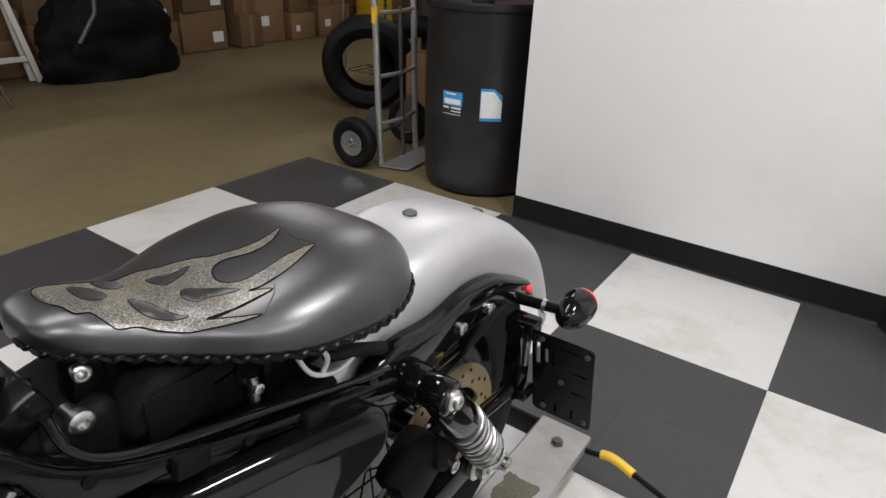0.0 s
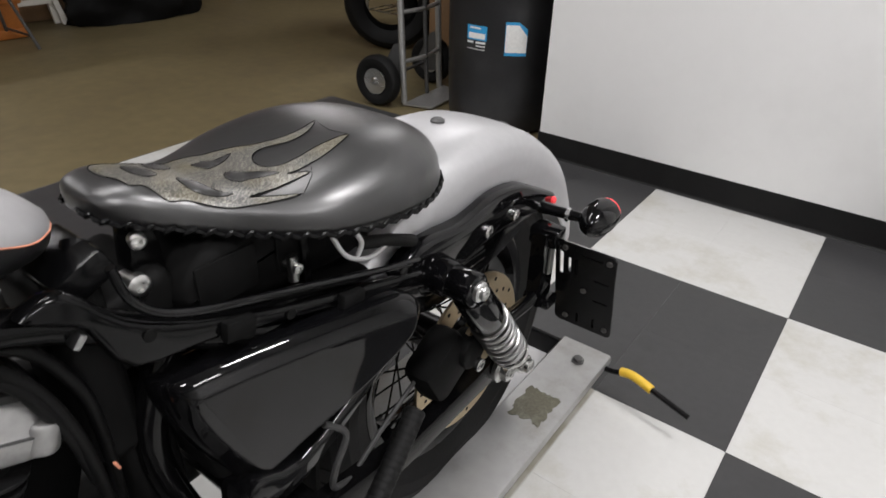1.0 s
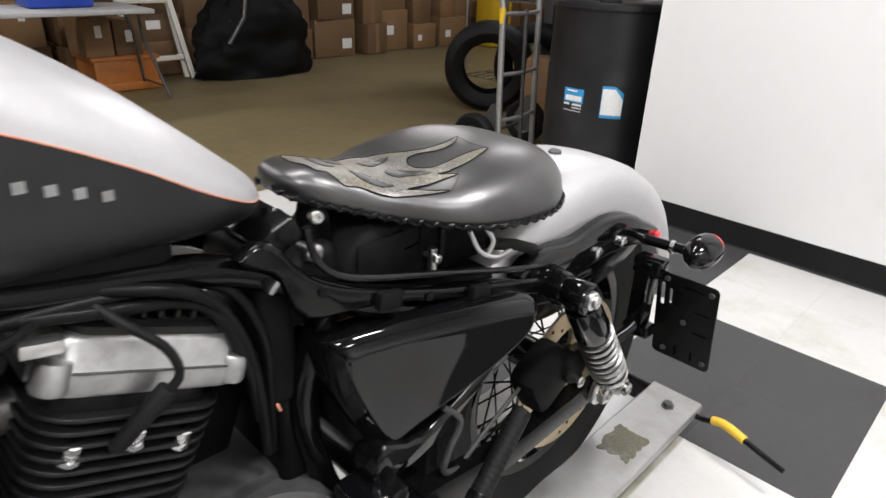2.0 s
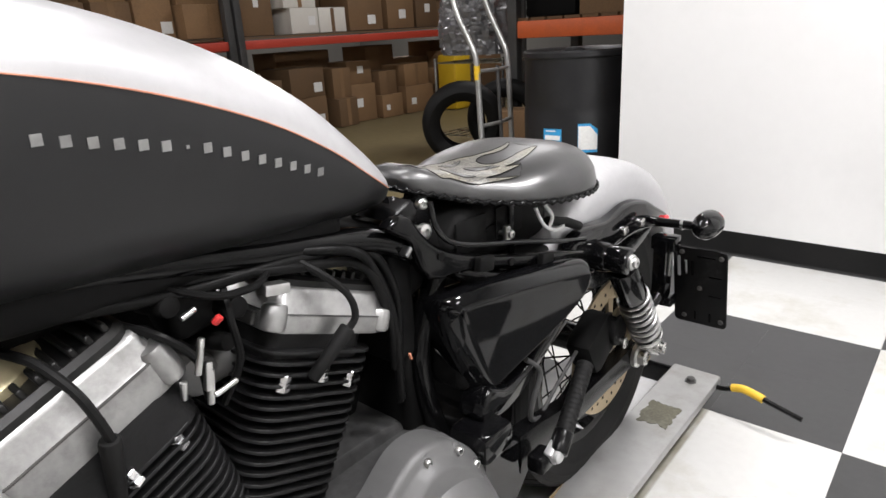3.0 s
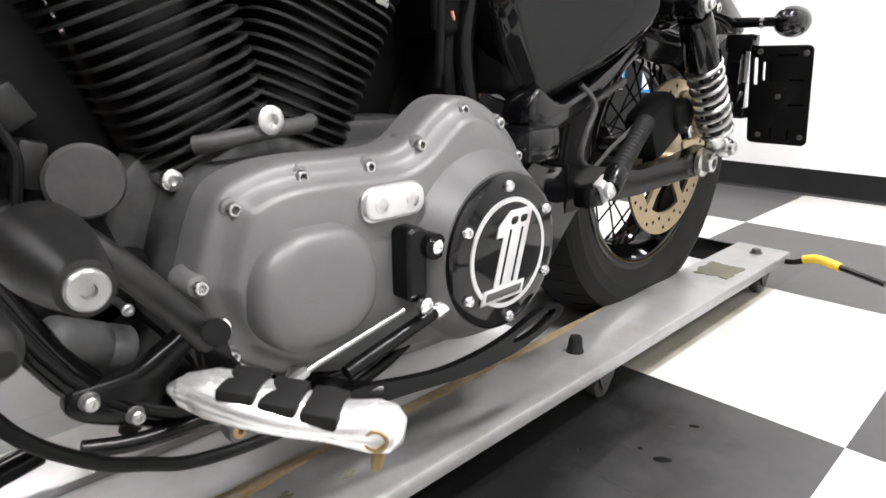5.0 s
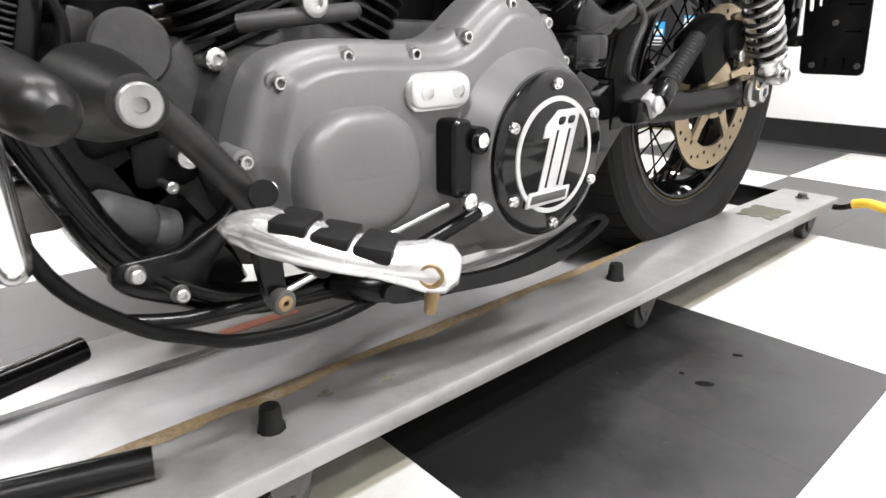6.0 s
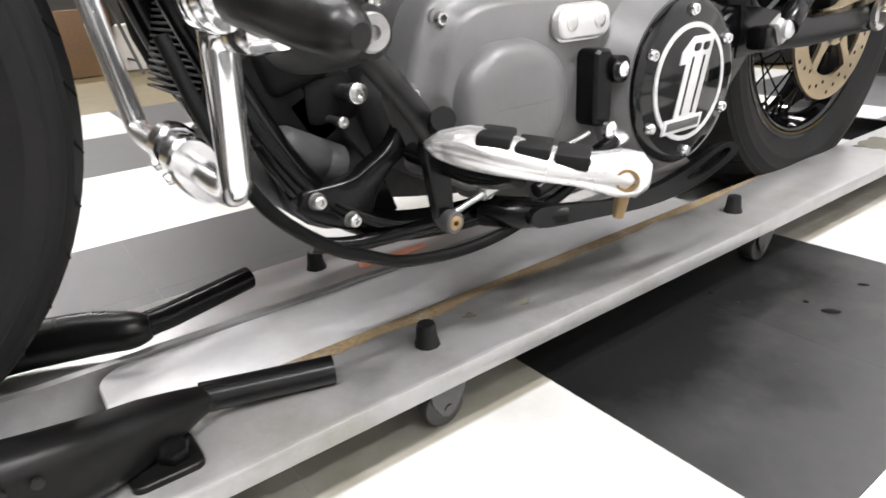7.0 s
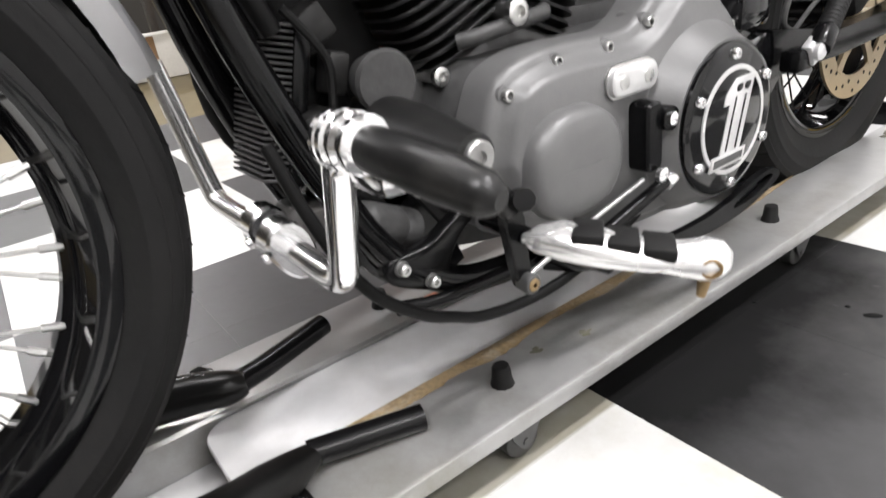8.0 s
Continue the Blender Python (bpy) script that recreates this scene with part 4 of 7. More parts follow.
# fuel tank
TANK = [(-1.572, 0.012, 0.795, 0.802, 0.812), (-1.585, 0.04, 0.79, 0.808, 0.828), (-1.61, 0.066, 0.79, 0.817, 0.85), (-1.66, 0.09, 0.793, 0.845, 0.893), (-1.72, 0.105, 0.797, 0.883, 0.941), (-1.80, 0.116, 0.803, 0.924, 0.988), (-1.90, 0.124, 0.81, 0.960, 1.026), (-2.0, 0.126, 0.817, 0.984, 1.05), (-2.08, 0.12, 0.825, 0.992, 1.06), (-2.15, 0.10, 0.84, 0.985, 1.045), (-2.19, 0.06, 0.87, 0.96, 1.0)]


def tank_loops(lo, hi, grow=0.0):
    cols = [[v.x for v in spline([(r[k], 0, 0) for r in TANK], 5)] for k in range(5)]
    loops = []
    for y, w, b, s, t in zip(*cols):
        pts = []
        for k in range(lo, hi + 1):
            f = k / 16
            if f < 0.5:      # lower side, slightly bulged
                g = f / 0.5
                x = w * (0.72 + 0.28 * math.sin(g * math.pi * 0.5))
                z = b + (s - b) * g
                if g < 0.15:
                    x *= 0.8 + 0.2 * g / 0.15
            else:            # upper shell
                g = (f - 0.5) / 0.5
                x = w * math.cos(g * math.pi / 2) ** 0.75 if g < 1 else 0
                z = s + (t - s) * math.sin(g * math.pi / 2) ** 1.1
            pts.append((x + grow, y, z))
        loops.append(pts)
    return loops


for name, lo, hi, material, label in (("fuel_tank", 8, 16, silver_paint, "silver over matt black teardrop fuel tank"), ("tank_panel", 0, 8, denim_black, "matt black lower tank side")):
    bm = bmesh.new()
    loops = []
    for loop in tank_loops(lo, hi):
        right = [(C + x, y, z) for x, y, z in loop]
        left = [(C - x, y, z) for x, y, z in loop]
        loops.append(right + left[::-1][(1 if hi == 16 else 0):] if hi == 16 else left[::-1] + right)
    rings(bm, loops, close=(name == "tank_panel"), cap=(name == "tank_panel"))
    if name == "fuel_tank":
        tank = part(name, bm, material, bike, label, 60)
    else:
        part(name, bm, material, tank, label, 60)
bm = bmesh.new()
loops = tank_loops(8, 8)
for s in (1, -1):
    tube(bm, [(C + s * (l[0][0] + 0.0004), l[0][1], l[0][2]) for l in loops], 0.0008, 6)
part("pin_stripe", bm, orange_paint, tank, "thin orange pin stripe")


def tank_side(y, f):
    """Point on the near side of the tank's lower panel, f of the way up."""
    s = [r[0] for r in TANK][::-1]
    w, b, m = (float(np.interp(y, s, [r[k] for r in TANK][::-1])) for k in (1, 2, 3))
    return Vector((C + w * (0.72 + 0.28 * math.sin(f * math.pi * 0.5)) + 0.0008, y, b + (m - b) * f))


def side_fraction(y, z):
    s = [r[0] for r in TANK][::-1]
    b, m = (float(np.interp(y, s, [r[k] for r in TANK][::-1])) for k in (2, 3))
    return (z - b) / (m - b)


for k in range(15):
    y = -1.988 + 0.25 * k / 14
    mid = float(np.interp(k, (0, 7, 14), (0.939, 0.912, 0.865)))
    h, w = (0.0042, 0.0038) if k != 6 else (0.0014, 0.0014)
    q = [tank_side(y + a * w, side_fraction(y + a * w, mid + b * h)) for a, b in ((-1, -1), (1, -1), (1, 1), (-1, 1))]
    bm = bmesh.new()
    rings(bm, [[p - Vector((0.001, 0, 0)) for p in q], q, [p + Vector((0.0007, 0, 0)) for p in q]])
    part("badge_bar", bm, cast_silver, tank, "small silver badge bar")
bm = bmesh.new()
rings(bm, [[(C + x, y, z) for x, z in ((-0.05, 0.79), (0.05, 0.79), (0.05, 0.84), (-0.05, 0.84))] for y in (-1.63, -2.1)])
part("tank_tunnel", bm, dull_black, tank)

# engine
CR = Vector((C, -1.858, 0.36))


def cylinder(s, label):
    """s = 1 the rear cylinder, -1 the front one."""
    a = Vector((0, s * math.sin(radians(22.5)), math.cos(radians(22.5))))
    u = Vector((0, math.cos(radians(22.5)), -s * math.sin(radians(22.5))))
    X = Vector((1, 0, 0))

    def put(p, q, d):
        return CR + a * d + u * p + X * q

    bm = bmesh.new()
    lathe(bm, [(0.10, 0.056), (0.33, 0.06)], CR, a, 32)
    pillow(bm, round_rect(0, 0, 0.15 if s > 0 else 0.17, 0.13 if s > 0 else 0.154, 0.03), [(0.0, 0.30 if s > 0 else 0.286), (0.0, 0.352)], put)
    barrel = part("cylinder", bm, wrinkle_black, bike, label)
    n = 17 if s > 0 else 15
    for k in range(n):
        d = 0.1094 + 0.0128 * k
        w = float(np.interp(k, (0, n - 1), (0.14, 0.172)))
        q = float(np.interp(k, (0, n - 1), (0.136, 0.156)))
        bm = bmesh.new()
        pillow(bm, round_rect(0, 0, w, q, 0.034, 5), [(0.0, d - 0.0014), (0.0, d + 0.0014), (0.0006, d + 0.002)], put)
        part("cooling_fin", bm, wrinkle_black, barrel)
    for p, q in ((-0.05, 0.068), (0.048, 0.068), (0.0, 0.072)):
        bm = bmesh.new()
        o = put(p, q + 0.002, 0.275 if p else 0.285)
        lathe(bm, [(-0.004, 0.0088), (0.001, 0.0088), (0.001, 0.0072), (0.006, 0.0072), (0.0065, 0.0062), (0.0085, 0.0062), (0.009, 0.0072), (0.014, 0.0072), (0.0155, 0.0055), (0.0155, 0.003), (0.011, 0.003)], o, a + X * 0.15, 6)
        part("head_bolt", bm, chrome, barrel, "bright head bolt")
    # head and rocker cover
    bm = bmesh.new()
    pillow(bm, round_rect(0, 0.0, 0.158, 0.15, 0.03), [(0.0, 0.342), (0.0, 0.356), (0.004, 0.36)], put)
    part("cylinder_head", bm, wrinkle_black, barrel, "black cylinder head")
    bm = bmesh.new()
    lo, d = (0.336, -0.010) if s > 0 else (0.333, 0.0)
    pillow(bm, round_rect(0.004, 0, 0.176, 0.156, 0.022), [(0.002, lo), (0, lo + 0.004), (0, 0.366 + d), (0.004, 0.370 + d), (0.007, 0.392 + d), (0.011, 0.397 + d), (0.018, 0.399 + d)], put)
    rocker = part("rocker_cover", bm, cast_silver, bike, "cast silver rocker cover")
    for p in (-0.078, 0.082):
        bm = bmesh.new()
        cyl(bm, put(p, 0.069, lo + 0.002), put(p, 0.068, 0.378 + d), 0.015, 0.014, 14, 0.005)
        part("rocker_post", bm, cast_silver, rocker)
    bm = bmesh.new()
    for p in (-0.088, 0.09):
        pillow(bm, round_rect(p, 0.0, 0.006, 0.10, 0.002), [(0, lo + 0.004), (0, 0.364 + d)], put)
    pillow(bm, round_rect(0.004, 0.0, 0.1775, 0.1575, 0.023), [(0, 0.3668 + d), (0, 0.3682 + d)], put)
    part("rocker_seam", bm, dark_steel, rocker, "thin dark gasket line")
    bm = bmesh.new()
    pillow(bm, round_rect(0.004, 0, 0.154, 0.134, 0.018), [(0, 0.397 + d), (0, 0.404 + d), (0.006, 0.409 + d)], put)
    for k in range(9):
        box(bm, put(-0.058 + 0.0155 * k, 0.0, 0.411 + d), (0.118, 0.006, 0.012), Matrix.Rotation(radians(-22.5 * s), 3, "X"), bevel=0.0015, seg=1)
    part("rocker_top", bm, dusty_black, rocker, "black ribbed top of the rocker box")
    bm = bmesh.new()
    lathe(bm, [(0, 0.046), (0.008, 0.046), (0.016, 0.038), (0.021, 0.022), (0.022, 0.004)], put(0.02 * s, -0.005, 0.409 + d), a, 32)
    box(bm, put(-0.03, 0.0, 0.416 + d), (0.05, 0.06, 0.012), Matrix.Rotation(radians(-22.5 * s), 3, "X"), bevel=0.004)
    part("rocker_cap", bm, cream_reflection, rocker, "metal cap with a painted cream reflection")
    # spark plug lead
    bm = bmesh.new()
    if s > 0:
        lead = [put(-0.085, 0.04, 0.425), put(-0.046, 0.086, 0.408), put(-0.006, 0.096, 0.388), put(0.013, 0.097, 0.363), put(0.007, 0.094, 0.343)]
    else:
        lead = [put(0.0, 0.02, 0.435), put(0.01, 0.066, 0.43), put(0.014, 0.094, 0.405), put(0.012, 0.099, 0.375), put(0.008, 0.096, 0.345)]
    tube(bm, lead, 0.0044, 8, n=6)
    cyl(bm, put(0.008, 0.095, 0.349), put(-0.02, 0.082, 0.285), 0.0095, 0.0075, 14, 0.003)
    part("plug_lead", bm, rubber, bike, "black rubber spark plug lead and boot")
    return barrel


cylinder(1, "black finned rear cylinder")
cylinder(-1, "black finned front cylinder")

# crankcase
bm = bmesh.new()
pillow(bm, flat_loop([(-2.02, 0.30), (-2.015, 0.375), (-2.005, 0.41), (-1.99, 0.435), (-1.975, 0.45), (-1.95, 0.462), (-1.90, 0.488), (-1.858, 0.503), (-1.81, 0.488), (-1.74, 0.47), (-1.60, 0.46), (-1.52, 0.40), (-1.50, 0.30), (-1.54, 0.215), (-1.65, 0.20), (-1.80, 0.197), (-1.87, 0.206), (-1.92, 0.215), (-1.97, 0.228), (-2.03, 0.25)], 4), [(0.01, C - 0.14), (0, C - 0.12), (0, C + 0.02), (0.003, C + 0.032), (0.01, C + 0.036)])
crankcase = part("crankcase", bm, case_grey, bike, "dark grey engine crankcase")
for p, r in (((-0.42, -1.958, 0.432), 0.010), ((-0.399, -1.868, 0.481), 0.014), ((-0.395, -2.002, 0.354), 0.010)):
    bm = bmesh.new()
    bolt(bm, p, (1, 0, 0), r, r * 0.9)
    cyl(bm, Vector(p) - Vector((0.05, 0, 0)), p, r * 0.7, seg=10)
    part("case_bolt", bm, zinc, crankcase, "bright case bolt")
bm = bmesh.new()
tube(bm, [(C + 0.075, -1.935, 0.462), (C + 0.085, -1.925, 0.464), (C + 0.085, -1.82, 0.474), (C + 0.075, -1.812, 0.475)], 0.0085, 12)
part("oil_line", bm, case_grey, bike, "dark grey oil line")
for s in (1, -1):
    # grey cylinder bases between the fins and the crankcase
    a = Vector((0, s * math.sin(radians(22.5)), math.cos(radians(22.5))))
    u = Vector((0, math.cos(radians(22.5)), -s * math.sin(radians(22.5))))
    bm = bmesh.new()
    pillow(bm, round_rect(0, 0, 0.128, 0.12, 0.03), [(-0.008, 0.06), (-0.006, 0.085), (-0.004, 0.1), (0.002, 0.106)], lambda p, q, d: CR + a * d + u * p + Vector((q, 0, 0)))
    part("cylinder_base", bm, case_grey, bike, "dark grey cylinder base flange")
for x, y, z, r in ((-0.416, -2.07, 0.283, 0.006), (-0.4, -2.0167, 0.3282, 0.0055), (-0.4, -1.826, 0.229, 0.0055), (-0.4, -1.8, 0.19, 0.005), (-0.4, -1.746, 0.218, 0.0055)):
    bm = bmesh.new()
    bolt(bm, (x, y, z), (1, 0, 0), r, r)
    cyl(bm, (x - 0.03, y, z), (x, y, z), r * 0.7, seg=10)
    part("small_bolt", bm, zinc, crankcase, "small bright bolt")
# dark brackets and castings filling the space in front of and below the engine
bm = bmesh.new()
pillow(bm, flat_loop([(-2.03, 0.212), (-2.075, 0.255), (-2.092, 0.32), (-2.105, 0.38), (-2.07, 0.40), (-2.01, 0.33), (-1.94, 0.215)], 3), [(0.004, C - 0.075), (0, C - 0.065), (0, C + 0.045), (0.006, C + 0.055)])
part("front_mount", bm, satin_black, bike, "dull black front engine mount casting")
bm = bmesh.new()
for c, size, turn in (((C + 0.03, -2.03, 0.33), (0.05, 0.05, 0.07), 0.5), ((C + 0.03, -2.045, 0.385), (0.07, 0.07, 0.05), 0.3)):
    box(bm, c, size, Matrix.Rotation(turn, 3, "X"), bevel=0.012, seg=3)
part("mount_bracket", bm, dull_black, bike, "dull black mounting bracket")
bm = bmesh.new()
lathe(bm, [(0, 0.016), (0.006, 0.022), (0.012, 0.023), (0.05, 0.023), (0.054, 0.021), (0.058, 0.023), (0.075, 0.023), (0.08, 0.017)], (C + 0.072, -2.083, 0.315), (-0.012, 0.06, -0.032), 24)
part("oil_filter", bm, case_grey, bike, "dark grey oil filter")
bm = bmesh.new()
box(bm, (C + 0.01, -2.01, 0.345), (0.10, 0.06, 0.05), bevel=0.012)
part("sensor_block", bm, dull_black, bike)

# curved forged plate that carries the forward controls
bm = bmesh.new()
FORGED = flat_loop([(-2.081, 0.262), (-2.0735, 0.2766), (-2.058, 0.2775), (-2.0257, 0.279), (-2.0013, 0.2898), (-1.9803, 0.3019), (-1.9668, 0.319), (-1.962, 0.333), (-1.951, 0.334), (-1.944, 0.322), (-1.9445, 0.3108), (-1.956, 0.2914), (-1.978, 0.2775), (-1.9969, 0.2566), (-2.0064, 0.2329), (-2.0233, 0.2247), (-2.0476, 0.234), (-2.072, 0.248)], 4)
pillow(bm, FORGED, [(0, -0.395), (0, -0.383), (0.0015, -0.3795), (0.004, -0.378)])
forged = part("control_plate", bm, satin_black, bike, "curved black forged control plate")
for y, z in ((-2.063, 0.266), (-2.03, 0.2395), (-1.955, 0.3255)):
    bm = bmesh.new()
    lathe(bm, [(-0.004, 0.0085), (0.002, 0.0085), (0.003, 0.0075)], (-0.378, y, z), (1, 0, 0), 20)
    part("washer", bm, dark_steel, forged)
    bm = bmesh.new()
    lathe(bm, [(0.0, 0.0062), (0.007, 0.0062), (0.0085, 0.005), (0.0085, 0.003), (0.004, 0.0025)], (-0.376, y, z), (1, 0, 0), 18)
    part("plate_screw", bm, zinc, forged, "bright socket screw")
bm = bmesh.new()
tube(bm, [(-0.378, -2.075, 0.225), (-0.372, -2.03, 0.216), (-0.368, -1.96, 0.214), (-0.366, -1.88, 0.212)], 0.008, 10, n=4)
part("brace_rod", bm, satin_black, bike, "thin black brace below the control plate")

# primary cover
PRIM = flat_loop([(-1.978, 0.352), (-1.969, 0.382), (-1.96, 0.405), (-1.943, 0.432), (-1.91, 0.445), (-1.866, 0.449), (-1.80, 0.447), (-1.762, 0.447), (-1.736, 0.456), (-1.705, 0.479), (-1.68, 0.493), (-1.645, 0.495), (-1.605, 0.478), (-1.56, 0.437), (-1.532, 0.385), (-1.522, 0.32), (-1.535, 0.265), (-1.573, 0.226), (-1.63, 0.207), (-1.70, 0.205), (-1.787, 0.212), (-1.85, 0.225), (-1.91, 0.246), (-1.95, 0.275), (-1.962, 0.30), (-1.972, 0.328)], 4)
bm = bmesh.new()
pillow(bm, [(p[0], min(p[1], 0.44)) for p in PRIM], [(-0.004, -0.46), (-0.004, -0.415), (-0.002, -0.402), (0.001, -0.396), (0.004, -0.386)])
part("case_flange", bm, case_grey, crankcase, "dark grey flange behind the primary cover")
bm = bmesh.new()
pillow(bm, PRIM, [(0, -0.389), (0, -0.352), (0.002, -0.345), (0.006, -0.341), (0.011, -0.339), (0.016, -0.335), (0.021, -0.326), (0.0245, -0.3215), (0.028, -0.319)])
primary = part("primary_cover", bm, engine_grey, bike, "satin grey cast primary cover", 50)
bm = bmesh.new()
pillow(bm, round_rect(-1.878, 0.334, 0.148, 0.13, 0.062, 9), [(0.006, -0.345), (0.006, -0.328), (0.0065, -0.3195), (0.008, -0.312), (0.011, -0.3025), (0.019, -0.298), (0.032, -0.2955), (0.055, -0.2945)])
part("alternator_bulge", bm, engine_grey, primary, "rounded raised bulge", 60)
bm = bmesh.new()
DB = Vector((-0.33, -1.649, 0.326))
lathe(bm, [(-0.02, 0.125), (0.0, 0.118), (0.018, 0.108), (0.034, 0.098), (0.044, 0.093)], DB, (1, 0, 0), 64)
part("derby_boss", bm, engine_grey, primary)
BOLTS = [(-1.661, 0.481), (-1.726, 0.449), (-1.795, 0.434), (-1.872, 0.434), (-1.94, 0.415), (-1.976, 0.354), (-1.955, 0.283), (-1.893, 0.243), (-1.60, 0.463), (-1.565, 0.42), (-1.82, 0.228)]
for y, z in BOLTS:
    bm = bmesh.new()
    cyl(bm, (-0.375, y, z), (-0.3395, y, z), 0.0125, 0.0100, 18, 0.002)
    part("bolt_boss", bm, engine_grey, primary)
    bm = bmesh.new()
    lathe(bm, [(0, 0.0064), (0.0095, 0.0064), (0.0108, 0.0054), (0.0108, 0.0036), (0.0045, 0.0034)], (-0.343, y, z), (1, 0, 0), 18)
    part("cover_bolt", bm, zinc, primary, "zinc socket bolt")
bm = bmesh.new()
INS = [(a * 1.0, b) for a, b in round_rect(-1.783, 0.4005, 0.074, 0.031, 0.013, 4)]
pillow(bm, INS, [(0, -0.322), (0, -0.310), (0.0015, -0.3085), (0.003, -0.308)])
part("inspection_cover", bm, polished_cast, primary, "polished silver inspection cover")
bm = bmesh.new()
pillow(bm, round_rect(-1.783, 0.4005, 0.079, 0.036, 0.0155, 4), [(0, -0.322), (0, -0.316)])
for y in (-1.803, -1.763):
    lathe(bm, [(0, 0.0075), (0.001, 0.0075), (0.002, 0.005), (0.002, 0.003)], (-0.308, y, 0.4005), (1, 0, 0), 16)
part("inspection_gasket", bm, zinc, primary)

# derby cover with its emblem
bm = bmesh.new()
lathe(bm, [(0, 0.090), (0.006, 0.090), (0.0085, 0.087), (0.010, 0.08), (0.0105, 0.066), (0.012, 0.06), (0.0125, 0.001)], (-0.287, -1.649, 0.326), (1, 0, 0), 72)
derby = part("derby_cover", bm, gloss_black, bike, "round gloss black derby cover with silver emblem")
bm = bmesh.new()
lathe(bm, [(0, 0.058), (0.0022, 0.0585), (0.0022, 0.0635), (0, 0.064)], (-0.2765, -1.649, 0.326), (1, 0, 0), 72, cap=False)
part("emblem_ring", bm, polished_cast, derby, "silver ring")


def emblem(name, pts, h, material, label=""):
    bm = bmesh.new()
    pillow(bm, pts, [(0, -0.2755), (0, -0.2735 + h), (0.0006, -0.2732 + h)], lambda a, b, x: Vector((x, -1.646 + a * 1.25 + b * 0.28, 0.326 + b)))
    part(name, bm, material, derby, label)


emblem("emblem_bar", [(-0.0165, -0.037), (0.0165, -0.037), (0.0175, 0.049), (-0.013, 0.049), (-0.0255, 0.034), (-0.0255, 0.021), (-0.0165, 0.021)], 0.0, polished_cast, "slanted silver emblem bar")
emblem("emblem_base", [(-0.0285, -0.052), (0.0265, -0.052), (0.0265, -0.036), (-0.0285, -0.036)], 0.0004, polished_cast, "silver emblem foot")
for a0, a1 in ((-0.0098, -0.0072), (0.0062, 0.0088)):
    emblem("emblem_stripe", [(a0, -0.033), (a1, -0.033), (a1, 0.028), (a0, 0.028)], 0.0008, gloss_black, "black slit in the emblem")
emblem("emblem_stripe", [(-0.0245, -0.0485), (0.0225, -0.0485), (0.0225, -0.0395), (-0.0245, -0.0395)], 0.0009, dark_steel, "dark inset of the foot")
for a0 in (-0.006, 0.007):
    emblem("emblem_dot", flat_loop([(a0 - 0.0035, 0.034), (a0 + 0.0035, 0.034), (a0 + 0.004, 0.041), (a0 - 0.004, 0.041)], 3), 0.0009, gloss_black, "small black dot")
for k in range(6):
    a = radians(92 + 60 * k)
    bm = bmesh.new()
    p = Vector((-0.2785, -1.649 + 0.077 * math.cos(a), 0.326 + 0.077 * math.sin(a)))
    lathe(bm, [(0, 0.0066), (0.005, 0.0066), (0.007, 0.005), (0.007, 0.0033), (0.004, 0.003)], p, (1, 0, 0), 14)
    part("derby_bolt", bm, chrome, derby, "bright derby bolt")

# side cover (oil tank side)
def side_place(a, b, h):
    base = float(np.interp(a, (-1.56, -1.548, -1.538, -1.26), (-0.398, -0.38, -0.3715, -0.303)))
    return Vector((base + h - (0.60 - b) * 0.04, a, b))


bm = bmesh.new()
SIDE = flat_loop([(-1.556, 0.64), (-1.54, 0.653), (-1.49, 0.655), (-1.40, 0.651), (-1.32, 0.644), (-1.28, 0.636), (-1.268, 0.612), (-1.282, 0.575), (-1.34, 0.535), (-1.424, 0.495), (-1.47, 0.473), (-1.492, 0.472), (-1.508, 0.492), (-1.533, 0.545), (-1.552, 0.60)], 5)
pillow(bm, SIDE, [(0.012, -0.09), (0.003, -0.05), (0, -0.028), (0.001, -0.02), (0.005, -0.0125), (0.011, -0.007), (0.016, -0.0035), (0.0185, -0.0012), (0.021, 0.0), (0.0235, 0.0)], side_place)
side = part("side_cover", bm, gloss_black, bike, "gloss black side cover", 80)
bm = bmesh.new()
pillow(bm, flat_loop([(-1.50, 0.50), (-1.44, 0.478), (-1.33, 0.525), (-1.25, 0.567), (-1.25, 0.545), (-1.33, 0.497), (-1.42, 0.45), (-1.48, 0.44), (-1.52, 0.455)], 3), [(0, -0.40), (0, -0.36), (0.003, -0.355), (0.008, -0.353)])
part("lower_trim", bm, gloss_black, side, "gloss black trim below the cover")

# carburettor side clutter between the cylinders and under the tank
bm = bmesh.new()
cyl(bm, (C - 0.05, -1.862, 0.66), (C + 0.02, -1.862, 0.66), 0.024, seg=24, round_=0.006)
cyl(bm, (C + 0.0, -1.92, 0.65), (C + 0.0, -1.80, 0.66), 0.02, seg=18)
carb = part("intake", bm, dark_steel, bike, "grey metal intake between the cylinders")
for p, q, r in (((-0.40, -1.895, 0.70), (-0.40, -1.885, 0.735), 0.006), ((-0.395, -1.885, 0.675), (-0.395, -1.86, 0.68), 0.005), ((-0.405, -1.91, 0.68), (-0.40, -1.91, 0.70), 0.006), ((-0.40, -1.888, 0.665), (-0.40, -1.882, 0.70), 0.0065), ((-0.40, -1.90, 0.76), (-0.40, -1.885, 0.765), 0.005)):
    bm = bmesh.new()
    cyl(bm, p, q, r * 0.6, seg=10, round_=0.001)
    part("intake_fitting", bm, zinc, carb, "bright fitting")
